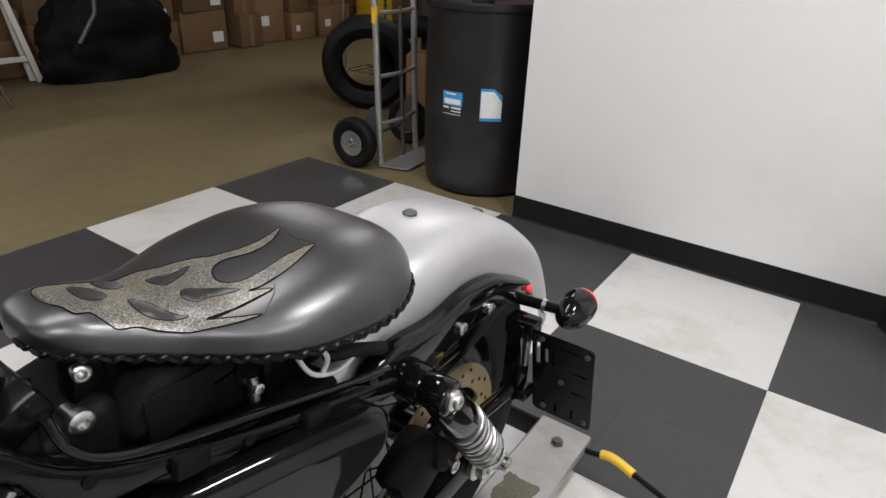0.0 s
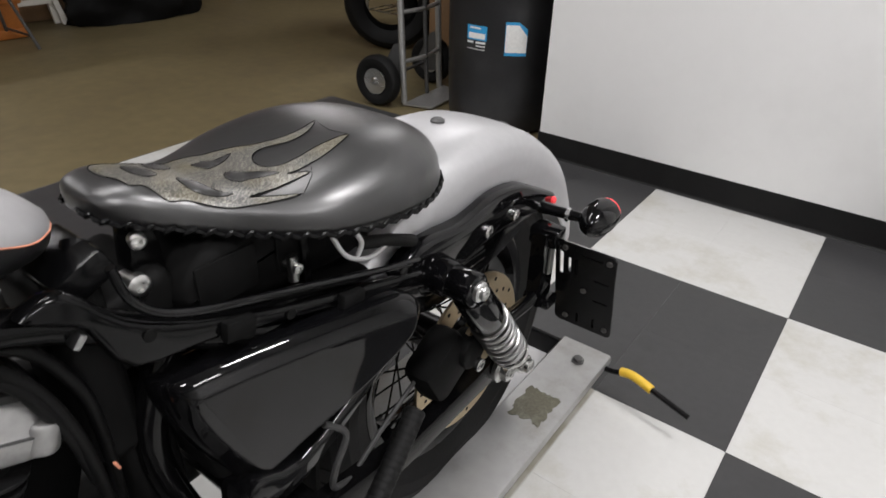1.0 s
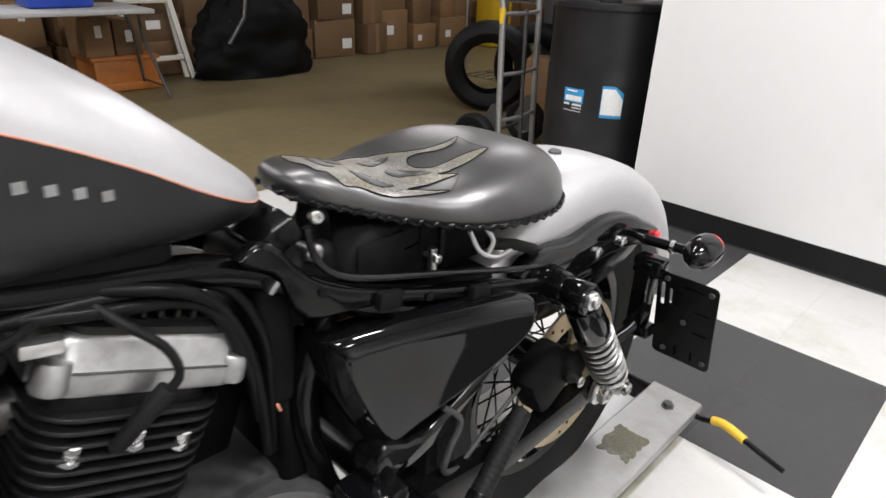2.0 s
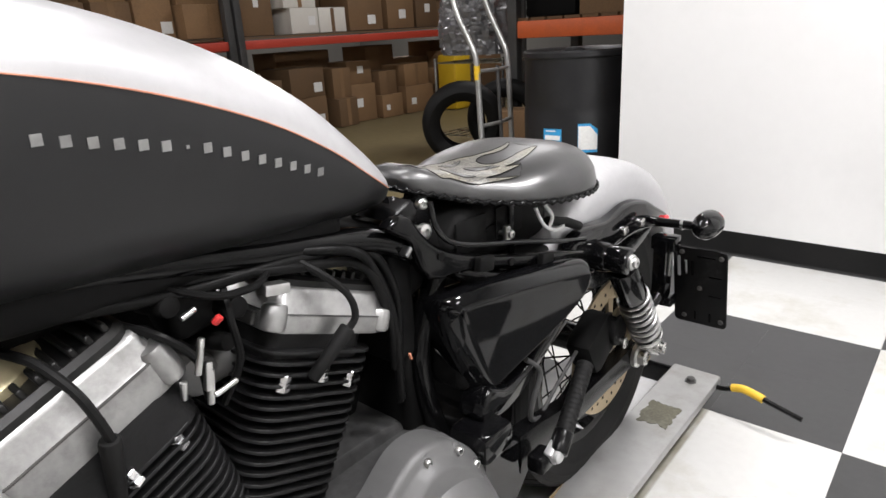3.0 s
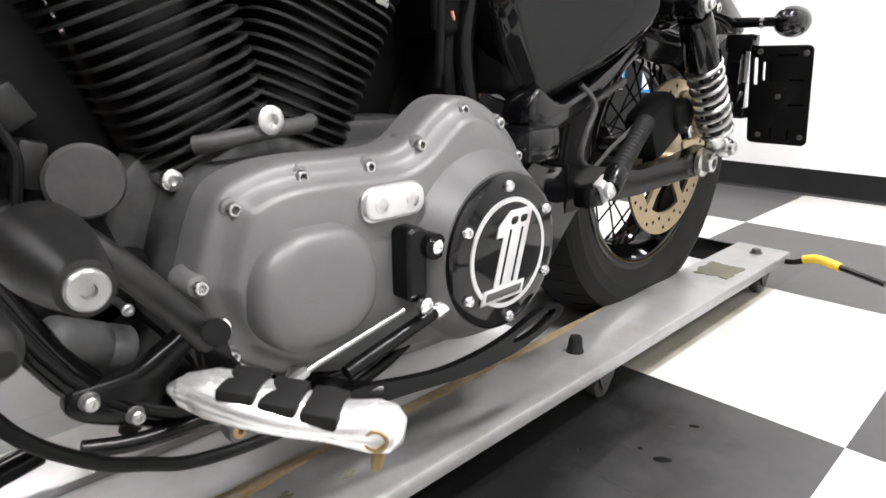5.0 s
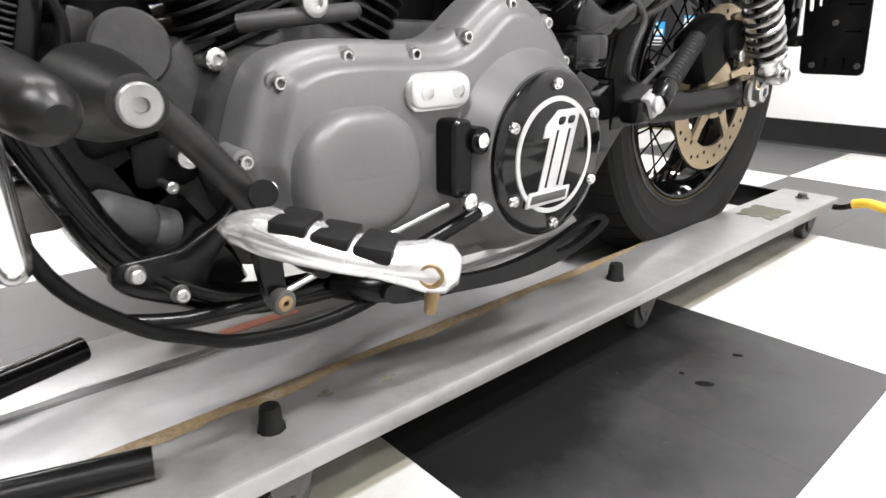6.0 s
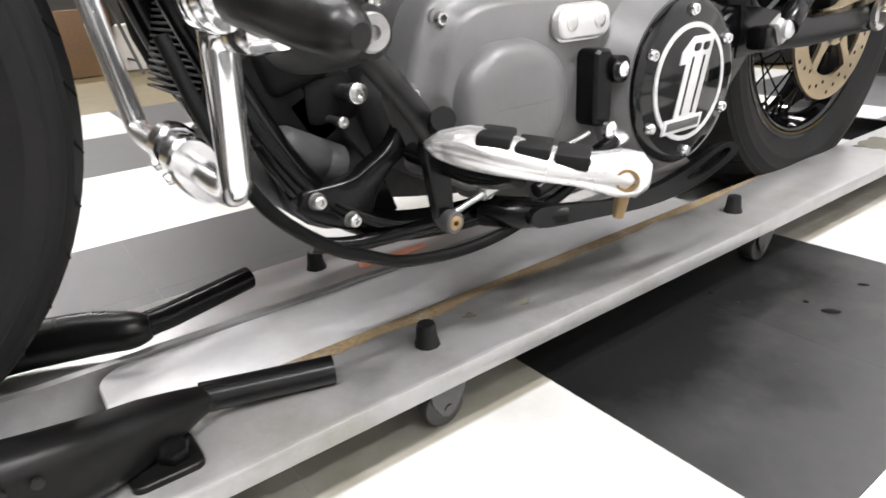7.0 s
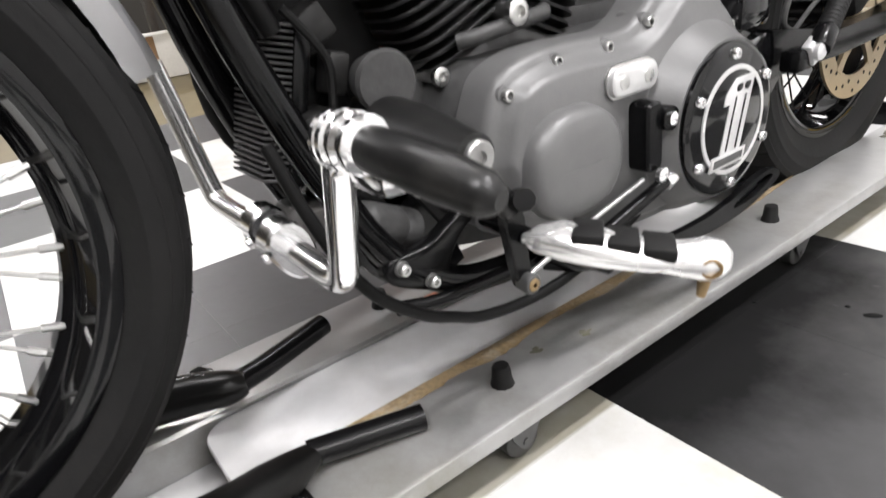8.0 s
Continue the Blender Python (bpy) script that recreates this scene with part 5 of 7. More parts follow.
for c, size in (((-0.40, -1.886, 0.695), (0.008, 0.007, 0.03)), ((-0.40, -1.80, 0.755), (0.016, 0.03, 0.012))):
    bm = bmesh.new()
    box(bm, c, size, Matrix.Rotation(-0.2, 3, "X"), bevel=0.002)
    part("cable_end", bm, zinc, carb, "bright cable end")
bm = bmesh.new()
cyl(bm, (-0.395, -1.873, 0.746), (-0.39, -1.867, 0.753), 0.004, seg=12, round_=0.002)
part("valve_cap", bm, red_plastic, carb, "small red cap")
bm = bmesh.new()
for pts in ([(-0.42, -2.0, 0.79), (-0.41, -1.88, 0.775), (-0.405, -1.75, 0.768), (-0.41, -1.65, 0.745), (-0.41, -1.61, 0.68), (-0.42, -1.60, 0.60), (-0.43, -1.60, 0.50)], [(-0.42, -1.9, 0.785), (-0.40, -1.76, 0.762), (-0.40, -1.67, 0.735), (-0.40, -1.635, 0.66), (-0.41, -1.62, 0.57)], [(-0.43, -1.8, 0.78), (-0.39, -1.7, 0.765), (-0.40, -1.65, 0.72), (-0.40, -1.625, 0.64), (-0.41, -1.615, 0.52)]):
    tube(bm, [(x - 0.012, y, z) for x, y, z in pts], 0.006, 10, n=6)
part("hose", bm, hose_rubber, bike, "black rubber hoses and cable looms behind the engine")
for name, c, size, turn in (("tank_bracket", (C, -1.93, 0.80), (0.13, 0.5, 0.045), -0.06), ("throttle_body", (C + 0.01, -1.862, 0.745), (0.06, 0.06, 0.06), 0.2), ("oil_tank", (C, -1.585, 0.66), (0.11, 0.05, 0.2), 0), ("electrics_box", (C - 0.02, -1.56, 0.52), (0.14, 0.06, 0.2), 0), ("hinge_panel", (C - 0.01, -1.55, 0.69), (0.12, 0.12, 0.08), 0.2), ("inner_panel", (C + 0.02, -1.40, 0.57), (0.16, 0.26, 0.14), 0.1)):
    bm = bmesh.new()
    box(bm, c, size, Matrix.Rotation(turn, 3, "X"), bevel=0.014, seg=3)
    part(name, bm, dull_black, bike)
bm = bmesh.new()
box(bm, (-0.408, -1.605, 0.585), (0.004, 0.003, 0.011), Matrix.Rotation(0.3, 3, "X"), bevel=0.001)
part("wire_tag", bm, orange_paint, bike, "small orange wire tag")

for a, b, r in (((C + 0.03, -1.93, 0.725), (C + 0.06, -1.925, 0.745), 0.016), ((C + 0.02, -1.905, 0.765), (C + 0.07, -1.90, 0.768), 0.013), ((C + 0.02, -1.835, 0.735), (C + 0.065, -1.83, 0.74), 0.014), ((C + 0.02, -1.85, 0.70), (C + 0.06, -1.845, 0.705), 0.011)):
    bm = bmesh.new()
    cyl(bm, a, b, r, r * 0.85, 16, 0.003)
    part("intake_boss", bm, dull_black, carb, "round black boss")
bm = bmesh.new()
for pts in ([(-0.44, -1.94, 0.76), (-0.405, -1.915, 0.745), (-0.405, -1.89, 0.71), (-0.42, -1.88, 0.66)], [(-0.43, -1.84, 0.775), (-0.405, -1.85, 0.74), (-0.41, -1.845, 0.69), (-0.43, -1.86, 0.64)], [(-0.43, -1.90, 0.785), (-0.40, -1.865, 0.77), (-0.40, -1.82, 0.765), (-0.42, -1.79, 0.77)]):
    tube(bm, pts, 0.0042, 8, n=6)
part("throttle_cable", bm, hose_rubber, carb, "thin black cables")
bm = bmesh.new()
lathe(bm, [(0, 0.07), (0.004, 0.098), (0.05, 0.1), (0.056, 0.095), (0.058, 0.01)], (C - 0.09, -1.858, 0.665), (-1, 0, 0), 48)
box(bm, (C - 0.075, -1.858, 0.60), (0.04, 0.16, 0.12), bevel=0.015)
part("air_cleaner", bm, dull_black, bike, "black round air cleaner on the far side")
for y0, y1 in ((-1.90, -1.955), (-1.875, -1.90), (-1.84, -1.815), (-1.815, -1.76)):
    bm = bmesh.new()
    cyl(bm, (C - 0.085, y0, 0.47), (C - 0.085, y1, 0.70), 0.012, seg=12)
    part("pushrod_tube", bm, dull_black, bike)
bm = bmesh.new()
box(bm, (C - 0.055, -1.64, 0.53), (0.05, 0.10, 0.22), Matrix.Rotation(radians(-22), 3, "X"), bevel=0.014)
part("rear_exhaust_shield", bm, dull_black, bike, "black heat shield behind the rear cylinder")
bm = bmesh.new()
for dx, r in ((-0.03, 0.013), (0.0, 0.016), (0.03, 0.011)):
    tube(bm, [(C + dx, -2.17, 0.74), (C + dx * 1.4, -2.14, 0.66), (C + dx * 1.2, -2.135, 0.57), (C + dx, -2.11, 0.50)], r, 10, n=5)
part("front_loom", bm, hose_rubber, bike, "black wiring looms between the down tubes")
bm = bmesh.new()
tube(bm, [(C - 0.05, -2.03, 0.62), (C - 0.03, -2.09, 0.60), (C - 0.05, -2.12, 0.52), (C - 0.1, -2.11, 0.42)], 0.024, 14, n=5)
part("front_exhaust_elbow", bm, dull_black, bike, "black exhaust elbow")

for c, size, turn in (((C - 0.03, -2.08, 0.785), (0.09, 0.24, 0.075), 0.1), ((C - 0.03, -2.115, 0.70), (0.09, 0.06, 0.12), 0.3), ((C - 0.07, -2.105, 0.58), (0.06, 0.07, 0.22), 0.25)):
    bm = bmesh.new()
    box(bm, c, size, Matrix.Rotation(turn, 3, "X"), bevel=0.015, seg=3)
    part("coil_cover", bm, dull_black, bike, "dull black cover under the tank")

# starter box and brackets below the side cover, brake line, rear peg
bm = bmesh.new()
box(bm, (-0.36, -1.52, 0.43), (0.07, 0.07, 0.045), bevel=0.01)
pillow(bm, flat_loop([(-1.54, 0.40), (-1.48, 0.395), (-1.38, 0.375), (-1.37, 0.345), (-1.42, 0.32), (-1.50, 0.24), (-1.54, 0.24)], 3), [(0, -0.37), (0, -0.345), (0.004, -0.341)])
part("peg_mount", bm, gloss_black, bike, "gloss black passenger peg mount")
bm = bmesh.new()
tube(bm, [(-0.36, -1.40, 0.50), (-0.35, -1.375, 0.47), (-0.35, -1.395, 0.43), (-0.352, -1.40, 0.395), (-0.355, -1.36, 0.375)], 0.0045, 8, n=6)
tube(bm, [(-0.36, -1.38, 0.36), (-0.365, -1.30, 0.40), (-0.37, -1.22, 0.43)], 0.0035, 8)
tube(bm, [(-0.40, -1.45, 0.46), (-0.38, -1.35, 0.47), (-0.38, -1.25, 0.50)], 0.006, 8, n=4)
part("brake_line", bm, case_grey, bike, "dark grey brake line")
bm = bmesh.new()
p0, p1 = Vector((-0.295, -1.405, 0.375)), Vector((-0.328, -1.262, 0.445))
prof = []
for k in range(15):
    d0 = 0.014 + 0.0094 * k
    prof += [(d0, 0.0138), (d0 + 0.001, 0.0145), (d0 + 0.007, 0.0145), (d0 + 0.008, 0.0138)]
lathe(bm, prof, p0, p1 - p0, 20)
peg = part("passenger_peg", bm, rubber, bike, "ribbed black rubber passenger peg folded up")
bm = bmesh.new()
cyl(bm, p0 + Vector((0, -0.01, -0.012)), p0.lerp(p1, 0.14), 0.016, seg=18, round_=0.003)
box(bm, (-0.315, -1.43, 0.352), (0.03, 0.04, 0.03), bevel=0.006)
part("peg_clevis", bm, satin_black, peg, "black peg clevis")
bm = bmesh.new()
box(bm, (-0.302, -1.415, 0.362), (0.016, 0.028, 0.032), Matrix.Rotation(0.5, 3, "X"), bevel=0.004)
lathe(bm, [(0, 0.012), (0.006, 0.012), (0.009, 0.008), (0.009, 0.004)], (-0.294, -1.418, 0.362), (1, 0, 0), 20)
part("clevis_pin", bm, polished_cast, peg, "bright clevis pin and washer")
bm = bmesh.new()
box(bm, (C + 0.115, -1.16, 0.425), (0.06, 0.10, 0.09), Matrix.Rotation(0.5, 3, "X"), bevel=0.02)
cyl(bm, (C + 0.12, -1.12, 0.44), (C + 0.155, -1.12, 0.44), 0.03, seg=24, round_=0.006)
caliper = part("brake_caliper", bm, dull_black, bike, "dull black rear brake caliper")
bm = bmesh.new()
for y, z in ((-1.115, 0.415), (-1.075, 0.43)):
    bolt(bm, (C + 0.155, y, z), (1, 0, 0), 0.011, 0.009)
part("caliper_bolt", bm, zinc, caliper)
bm = bmesh.new()
pillow(bm, flat_loop([(-1.13, 0.475), (-1.08, 0.48), (-1.04, 0.45), (-1.05, 0.40), (-1.09, 0.40), (-1.09, 0.44)], 3), [(0, C + 0.14), (0, C + 0.147)])
part("caliper_bracket", bm, disc_steel, caliper, "tan caliper bracket")

# inner fender and belt guard behind the rear wheel opening
bm = bmesh.new()
rings(bm, [[AX_R + Vector((x, math.cos(radians(a)) * r, math.sin(radians(a)) * r)) for x, r in ((-0.09, 0.35), (0.09, 0.35), (0.09, 0.357), (-0.09, 0.357))] for a in range(100, 196, 6)])
part("inner_fender", bm, dull_black, bike, "black inner fender")

# rider peg, shifter and stand
bm = bmesh.new()
a, b = Vector((-0.20, -2.056, 0.342)), Vector((-0.100, -1.972, 0.325))
d = (b - a).normalized()
side_v = d.cross(Vector((0, 0, 1))).normalized()
up = side_v.cross(d)
loops = []
for f, w, h, lift in ((-0.02, 0.002, 0.003, 0.004), (0.06, 0.011, 0.010, 0.005), (0.2, 0.018, 0.0145, 0.006), (0.38, 0.0215, 0.0135, 0.004), (0.58, 0.021, 0.0115, 0.002), (0.74, 0.018, 0.0105, 0.001), (0.84, 0.0172, 0.0125, 0.001), (0.95, 0.0172, 0.0155, 0.002), (1.04, 0.0145, 0.0145, 0.002), (1.09, 0.007, 0.008, 0.002)):
    o = a.lerp(b, f) + up * lift
    loops.append([o + side_v * w * math.cos(t) + up * h * math.sin(t) for t in [2 * math.pi * k / 16 for k in range(16)]])
rings(bm, loops)
rider = part("rider_peg", bm, peg_chrome, bike, "chrome rider footpeg with rubber pads", 60)
for f, rise in ((0.34, 0.0135), (0.53, 0.0098), (0.72, 0.0078)):
    bm = bmesh.new()
    o = a.lerp(b, f) + up * rise
    m = Matrix((d, side_v, up)).transposed()
    box(bm, o, (0.0225, 0.0335, 0.011), m, bevel=0.002)
    part("pad", bm, rubber, rider, "black rubber pad")
bm = bmesh.new()
o = a.lerp(b, 0.98)
lathe(bm, [(0, 0.0075), (0.0015, 0.0072), (0.0015, 0.0055), (-0.006, 0.0055)], o + side_v * 0.015 + up * 0.002, side_v, 16)
cyl(bm, o - up * 0.028, o - up * 0.012, 0.0035, 0.005, 12, 0.001)
part("feeler", bm, brass, rider, "brass wear bolt")
bm = bmesh.new()
tube(bm, [(-0.345, -1.975, 0.30), (-0.25, -1.985, 0.30), (-0.20, -1.998, 0.308), (-0.155, -2.016, 0.322)], [0.010, 0.008, 0.007, 0.006], 12, n=4)
pillow(bm, flat_loop([(-2.003, 0.325), (-1.982, 0.325), (-1.979, 0.29), (-1.977, 0.25), (-1.985, 0.243), (-1.993, 0.25), (-2.0, 0.29)], 3), [(0, -0.292), (0, -0.282), (0.0015, -0.2805)])
tube(bm, [(-0.286, -1.993, 0.335), (-0.27, -1.995, 0.342), (-0.258, -2.0, 0.346)], 0.0105, 12)
part("peg_support", bm, satin_black, rider)
bm = bmesh.new()
lathe(bm, [(-0.004, 0.007), (0.004, 0.007), (0.006, 0.0055), (0.006, 0.003)], (-0.268, -1.991, 0.345), (1, -0.3, 0.5), 16)
part("peg_bolt", bm, zinc, rider, "bright peg bolt")
bm = bmesh.new()
lathe(bm, [(-0.010, 0.0095), (0.004, 0.0108), (0.007, 0.009), (0.007, 0.005), (0.004, 0.004)], (-0.277, -1.985, 0.252), (1, 0, 0), 20)
bushing = part("lever_bushing", bm, dark_steel, bike, "dark steel lever bushing")
bm = bmesh.new()
lathe(bm, [(0.0, 0.0066), (0.0075, 0.0066), (0.0082, 0.005), (0.0082, 0.0025), (0.004, 0.002)], (-0.277, -1.985, 0.252), (1, 0, 0), 16)
part("bushing_insert", bm, brass, bushing, "dull brass insert")
bm = bmesh.new()
tube(bm, [(-0.30, -1.86, 0.245), (-0.30, -1.76, 0.27), (-0.30, -1.715, 0.283)], 0.008, 10)
linkage = part("shift_linkage", bm, satin_black, bike, "black shift rods")
bm = bmesh.new()
tube(bm, [(-0.283, -1.978, 0.256), (-0.29, -1.90, 0.272), (-0.295, -1.79, 0.292)], 0.003, 10)
cyl(bm, (-0.2865, -1.94, 0.264), (-0.289, -1.91, 0.270), 0.0055, seg=6)
part("shift_rod", bm, spring_steel, linkage, "bright threaded shift rod")
bm = bmesh.new()
cyl(bm, (-0.30, -1.745, 0.274), (-0.30, -1.712, 0.284), 0.011, seg=14, round_=0.002)
part("linkage_end", bm, chrome, linkage, "bright rod end")
bm = bmesh.new()
lathe(bm, [(0, 0.009), (0.006, 0.009), (0.008, 0.006)], (-0.289, -1.768, 0.293), (1, 0, 0), 16)
part("linkage_end", bm, chrome, linkage, "bright rod end")
bm = bmesh.new()
lathe(bm, [(0, 0.008), (0.005, 0.008), (0.007, 0.005)], (-0.289, -1.75, 0.352), (1, 0, 0), 16)
part("linkage_end", bm, chrome, linkage, "bright rod ends")
bm = bmesh.new()
pillow(bm, round_rect(-1.770, 0.335, 0.027, 0.078, 0.009), [(0, -0.33), (0, -0.296), (0.003, -0.293)])
cyl(bm, (-0.31, -1.75, 0.352), (-0.288, -1.75, 0.352), 0.014, seg=14)
part("shift_lever", bm, satin_black, bike, "black shift lever arm")
bm = bmesh.new()
tube(bm, [(C + 0.10, -2.165, 0.42), (C + 0.125, -2.15, 0.35), (C + 0.15, -2.125, 0.285), (C + 0.155, -2.078, 0.239), (C + 0.155, -2.04, 0.218), (C + 0.155, -2.003, 0.202), (C + 0.155, -1.94, 0.193), (C + 0.155, -1.877, 0.196), (C + 0.155, -1.802, 0.214), (C + 0.16, -1.76, 0.235)], 0.0062, 10, n=6)
part("clutch_cable", bm, hose_rubber, bike, "black cable looping below the engine")

# side stand
bm = bmesh.new()
STAND = flat_loop([(-1.86, 0.205), (-1.78, 0.198), (-1.70, 0.194), (-1.63, 0.202), (-1.575, 0.221), (-1.556, 0.236), (-1.572, 0.247), (-1.60, 0.243), (-1.65, 0.225), (-1.70, 0.215), (-1.76, 0.213), (-1.855, 0.226)], 4)
SLOT = [(-1.638, 0.213), (-1.61, 0.217), (-1.585, 0.227), (-1.571, 0.236), (-1.576, 0.241), (-1.594, 0.238), (-1.615, 0.229), (-1.64, 0.219)]
holed(bm, STAND, [flat_loop(SLOT, 3)], lambda a, b, h: Vector((-0.27 + h + (a + 1.6) * 0.12, a, b)), -0.005, 0.004)
tube(bm, [(-0.36, -1.88, 0.215), (-0.325, -1.86, 0.214), (-0.295, -1.82, 0.211)], [0.018, 0.016, 0.010], 12, n=4)
part("side_stand", bm, satin_black, bike, "black side stand folded up")

# engine guard with highway peg
bm = bmesh.new()
tube(bm, [(-0.47, -2.146, 0.305), (-0.40, -2.148, 0.304), (-0.345, -2.149, 0.304), (-0.322, -2.150, 0.313), (-0.308, -2.152, 0.34), (-0.278, -2.157, 0.405), (-0.268, -2.159, 0.425), (-0.25, -2.162, 0.437), (-0.205, -2.164, 0.442)], 0.0125, 16, n=5)
guard = part("engine_guard", bm, guard_chrome, bike, "chrome tubular engine guard")
bm = bmesh.new()
tube(bm, [(-0.50, -2.146, 0.305), (-0.58, -2.148, 0.304), (-0.64, -2.149, 0.308), (-0.66, -2.151, 0.33), (-0.70, -2.157, 0.425), (-0.72, -2.16, 0.47)], 0.0125, 16, n=5)
part("far_tube", bm, peg_chrome, guard)
for x, lift in ((-0.492, 0.0), (-0.452, -0.006)):
    bm = bmesh.new()
    pillow(bm, flat_loop([(-2.172, 0.318 + lift), (-2.158, 0.337 + lift), (-2.138, 0.336 + lift), (-2.124, 0.318 + lift), (-2.121, 0.293 + lift), (-2.130, 0.276 + lift), (-2.145, 0.274 + lift), (-2.163, 0.292 + lift)], 2), [(0.003, x - 0.0155), (0, x - 0.0125), (0, x + 0.0125), (0.003, x + 0.0155)])
    bolt(bm, (x, -2.167, 0.303 + lift), (0, -1, -0.4), 0.006, 0.006)
    part("guard_clamp", bm, chrome, guard, "blocky chrome guard clamp")
bm = bmesh.new()
box(bm, (-0.472, -2.112, 0.315), (0.07, 0.035, 0.035), bevel=0.006)
part("clamp_block", bm, dark_steel, guard)
bm = bmesh.new()
tube(bm, [(-0.225, -2.164, 0.445), (-0.18, -2.160, 0.440), (-0.15, -2.153, 0.433), (-0.125, -2.147, 0.427), (-0.115, -2.145, 0.425)], [0.0145, 0.0155, 0.0158, 0.0135, 0.006], 18, n=4)
for v in bm.verts:
    v.co.z = max(v.co.z, 0.4165 + (v.co.x + 0.2) * -0.1)
highway = part("highway_peg", bm, dusty_black, bike, "black rubber highway peg")
bm = bmesh.new()
cyl(bm, (-0.132, -2.1625, 0.427), (-0.134, -2.153, 0.428), 0.0028, seg=12)
part("peg_hole", bm, rust, highway, "small rusty hole")
bm = bmesh.new()
lathe(bm, [(0.0, 0.016), (0.004, 0.0195), (0.009, 0.0195), (0.011, 0.017), (0.014, 0.0205), (0.019, 0.0205), (0.021, 0.0175), (0.025, 0.0205), (0.03, 0.0205), (0.033, 0.0175), (0.037, 0.0195), (0.043, 0.0195), (0.046, 0.015)], (-0.256, -2.1665, 0.445), (0.045, 0.003, 0.0), 20)
box(bm, (-0.215, -2.155, 0.424), (0.045, 0.03, 0.02), bevel=0.007)
part("peg_bracket", bm, chrome, highway, "chrome peg bracket")

# control boss with bright plug in front of the engine
bm = bmesh.new()
lathe(bm, [(0, 0.031), (0.03, 0.029), (0.07, 0.023), (0.1, 0.0172), (0.11, 0.0158), (0.111, 0.013)], (-0.31, -2.0885, 0.419), (0.22, -0.007, 0.002), 28)
tube(bm, [(-0.30, -2.07, 0.425), (-0.288, -2.044, 0.396), (-0.285, -2.016, 0.360), (-0.286, -1.993, 0.33)], [0.011, 0.0115, 0.011, 0.0125], 14, n=4)
boss = part("control_boss", bm, dusty_black, bike, "black forward control boss")
bm = bmesh.new()
lathe(bm, [(0, 0.0118), (0.005, 0.0118), (0.0065, 0.0105), (0.0065, 0.0045), (0.003, 0.004)], (-0.2005, -2.092, 0.42), (1, -0.03, 0), 32)
part("plug", bm, cast_silver, boss, "silver hex socket plug")
bm = bmesh.new()
lathe(bm, [(-0.03, 0.022), (0, 0.029), (0.012, 0.031), (0.017, 0.028), (0.018, 0.004)], (-0.413, -2.03, 0.443), (1, -0.15, 0), 32)
part("horn", bm, case_grey, bike, "black round horn cover")

# connectors and brackets round the horn
for c, size, turn, mat in (((C + 0.01, -2.065, 0.50), (0.05, 0.03, 0.035), 0.5, dusty_black), ((C + 0.035, -2.06, 0.455), (0.03, 0.022, 0.04), -0.3, dusty_black), ((C + 0.02, -2.085, 0.40), (0.06, 0.03, 0.05), 0.2, dusty_black)):
    bm = bmesh.new()
    box(bm, c, size, Matrix.Rotation(turn, 3, "X"), bevel=0.004)
    part("connector", bm, mat, bike)
bm = bmesh.new()
tube(bm, [(C + 0.04, -2.10, 0.52), (C + 0.05, -2.07, 0.47), (C + 0.055, -2.075, 0.42), (C + 0.04, -2.05, 0.38)], 0.0045, 8, n=5)
part("horn_wire", bm, hose_rubber, bike, "thin black wire")

# dark covers that close the space between the horn and the down tubes
for c, size, turn in (((C - 0.04, -2.04, 0.50), (0.08, 0.10, 0.17), 0.3), ((C - 0.03, -2.065, 0.42), (0.09, 0.07, 0.10), 0.1)):
    bm = bmesh.new()
    box(bm, c, size, Matrix.Rotation(turn, 3, "X"), bevel=0.014, seg=3)
    part("mount_cover", bm, dull_black, bike, "dusty black cover in front of the engine")

# regulator with fins on the down tubes
tiltd = Matrix.Rotation(radians(-16), 3, "X")
reg_at = Vector((C - 0.012, -2.098, 0.43))
bm = bmesh.new()
box(bm, reg_at, (0.088, 0.018, 0.16), tiltd, bevel=0.004)
reg = part("regulator", bm, satin_black, bike, "black finned voltage regulator")
for k in range(26):
    bm = bmesh.new()
    box(bm, reg_at + tiltd @ Vector((0, -0.02, -0.072 + 0.0058 * k)), (0.082, 0.03, 0.0024), tiltd, bevel=0.0006, seg=1)
    part("regulator_fin", bm, case_grey, reg)

# fork and front fender
bm = bmesh.new()
for s in (1, -1):
    cyl(bm, (C + s * 0.095, -2.56, 0.37), (C + s * 0.095, -2.44, 0.66), 0.026, 0.026, 20, 0.004)
    cyl(bm, (C + s * 0.095, -2.44, 0.66), (C + s * 0.095, -2.32, 0.96), 0.021, seg=18)
for z, y in ((0.80, -2.355), (0.95, -2.30)):
    box(bm, (C, y, z), (0.25, 0.08, 0.035), Matrix.Rotation(radians(22), 3, "X"), bevel=0.012)
cyl(bm, (C - 0.11, AX_F.y, AX_F.z), (C + 0.11, AX_F.y, AX_F.z), 0.012)
part("fork", bm, gloss_black, bike, "black telescopic front fork")
bm = bmesh.new()
loops = []
for k in range(25):
    a = radians(14 + 110 * k / 24)
    half = 0.068 * (min(1, (k + 0.6) / 5) ** 0.6)
    loop = []
    for x, r in ((-1, -0.03), (-0.9, -0.012), (-0.5, -0.002), (0, 0), (0.5, -0.002), (0.9, -0.012), (1, -0.03)):
        loop.append(AX_F + Vector((x * half, math.cos(a) * (0.36 + r), math.sin(a) * (0.36 + r))))
    loops.append(loop + [p - (p - AX_F).normalized() * 0.003 for p in loop[::-1]])
rings(bm, loops)
part("front_fender", bm, silver_paint, bike, "satin silver front fender")
bm = bmesh.new()
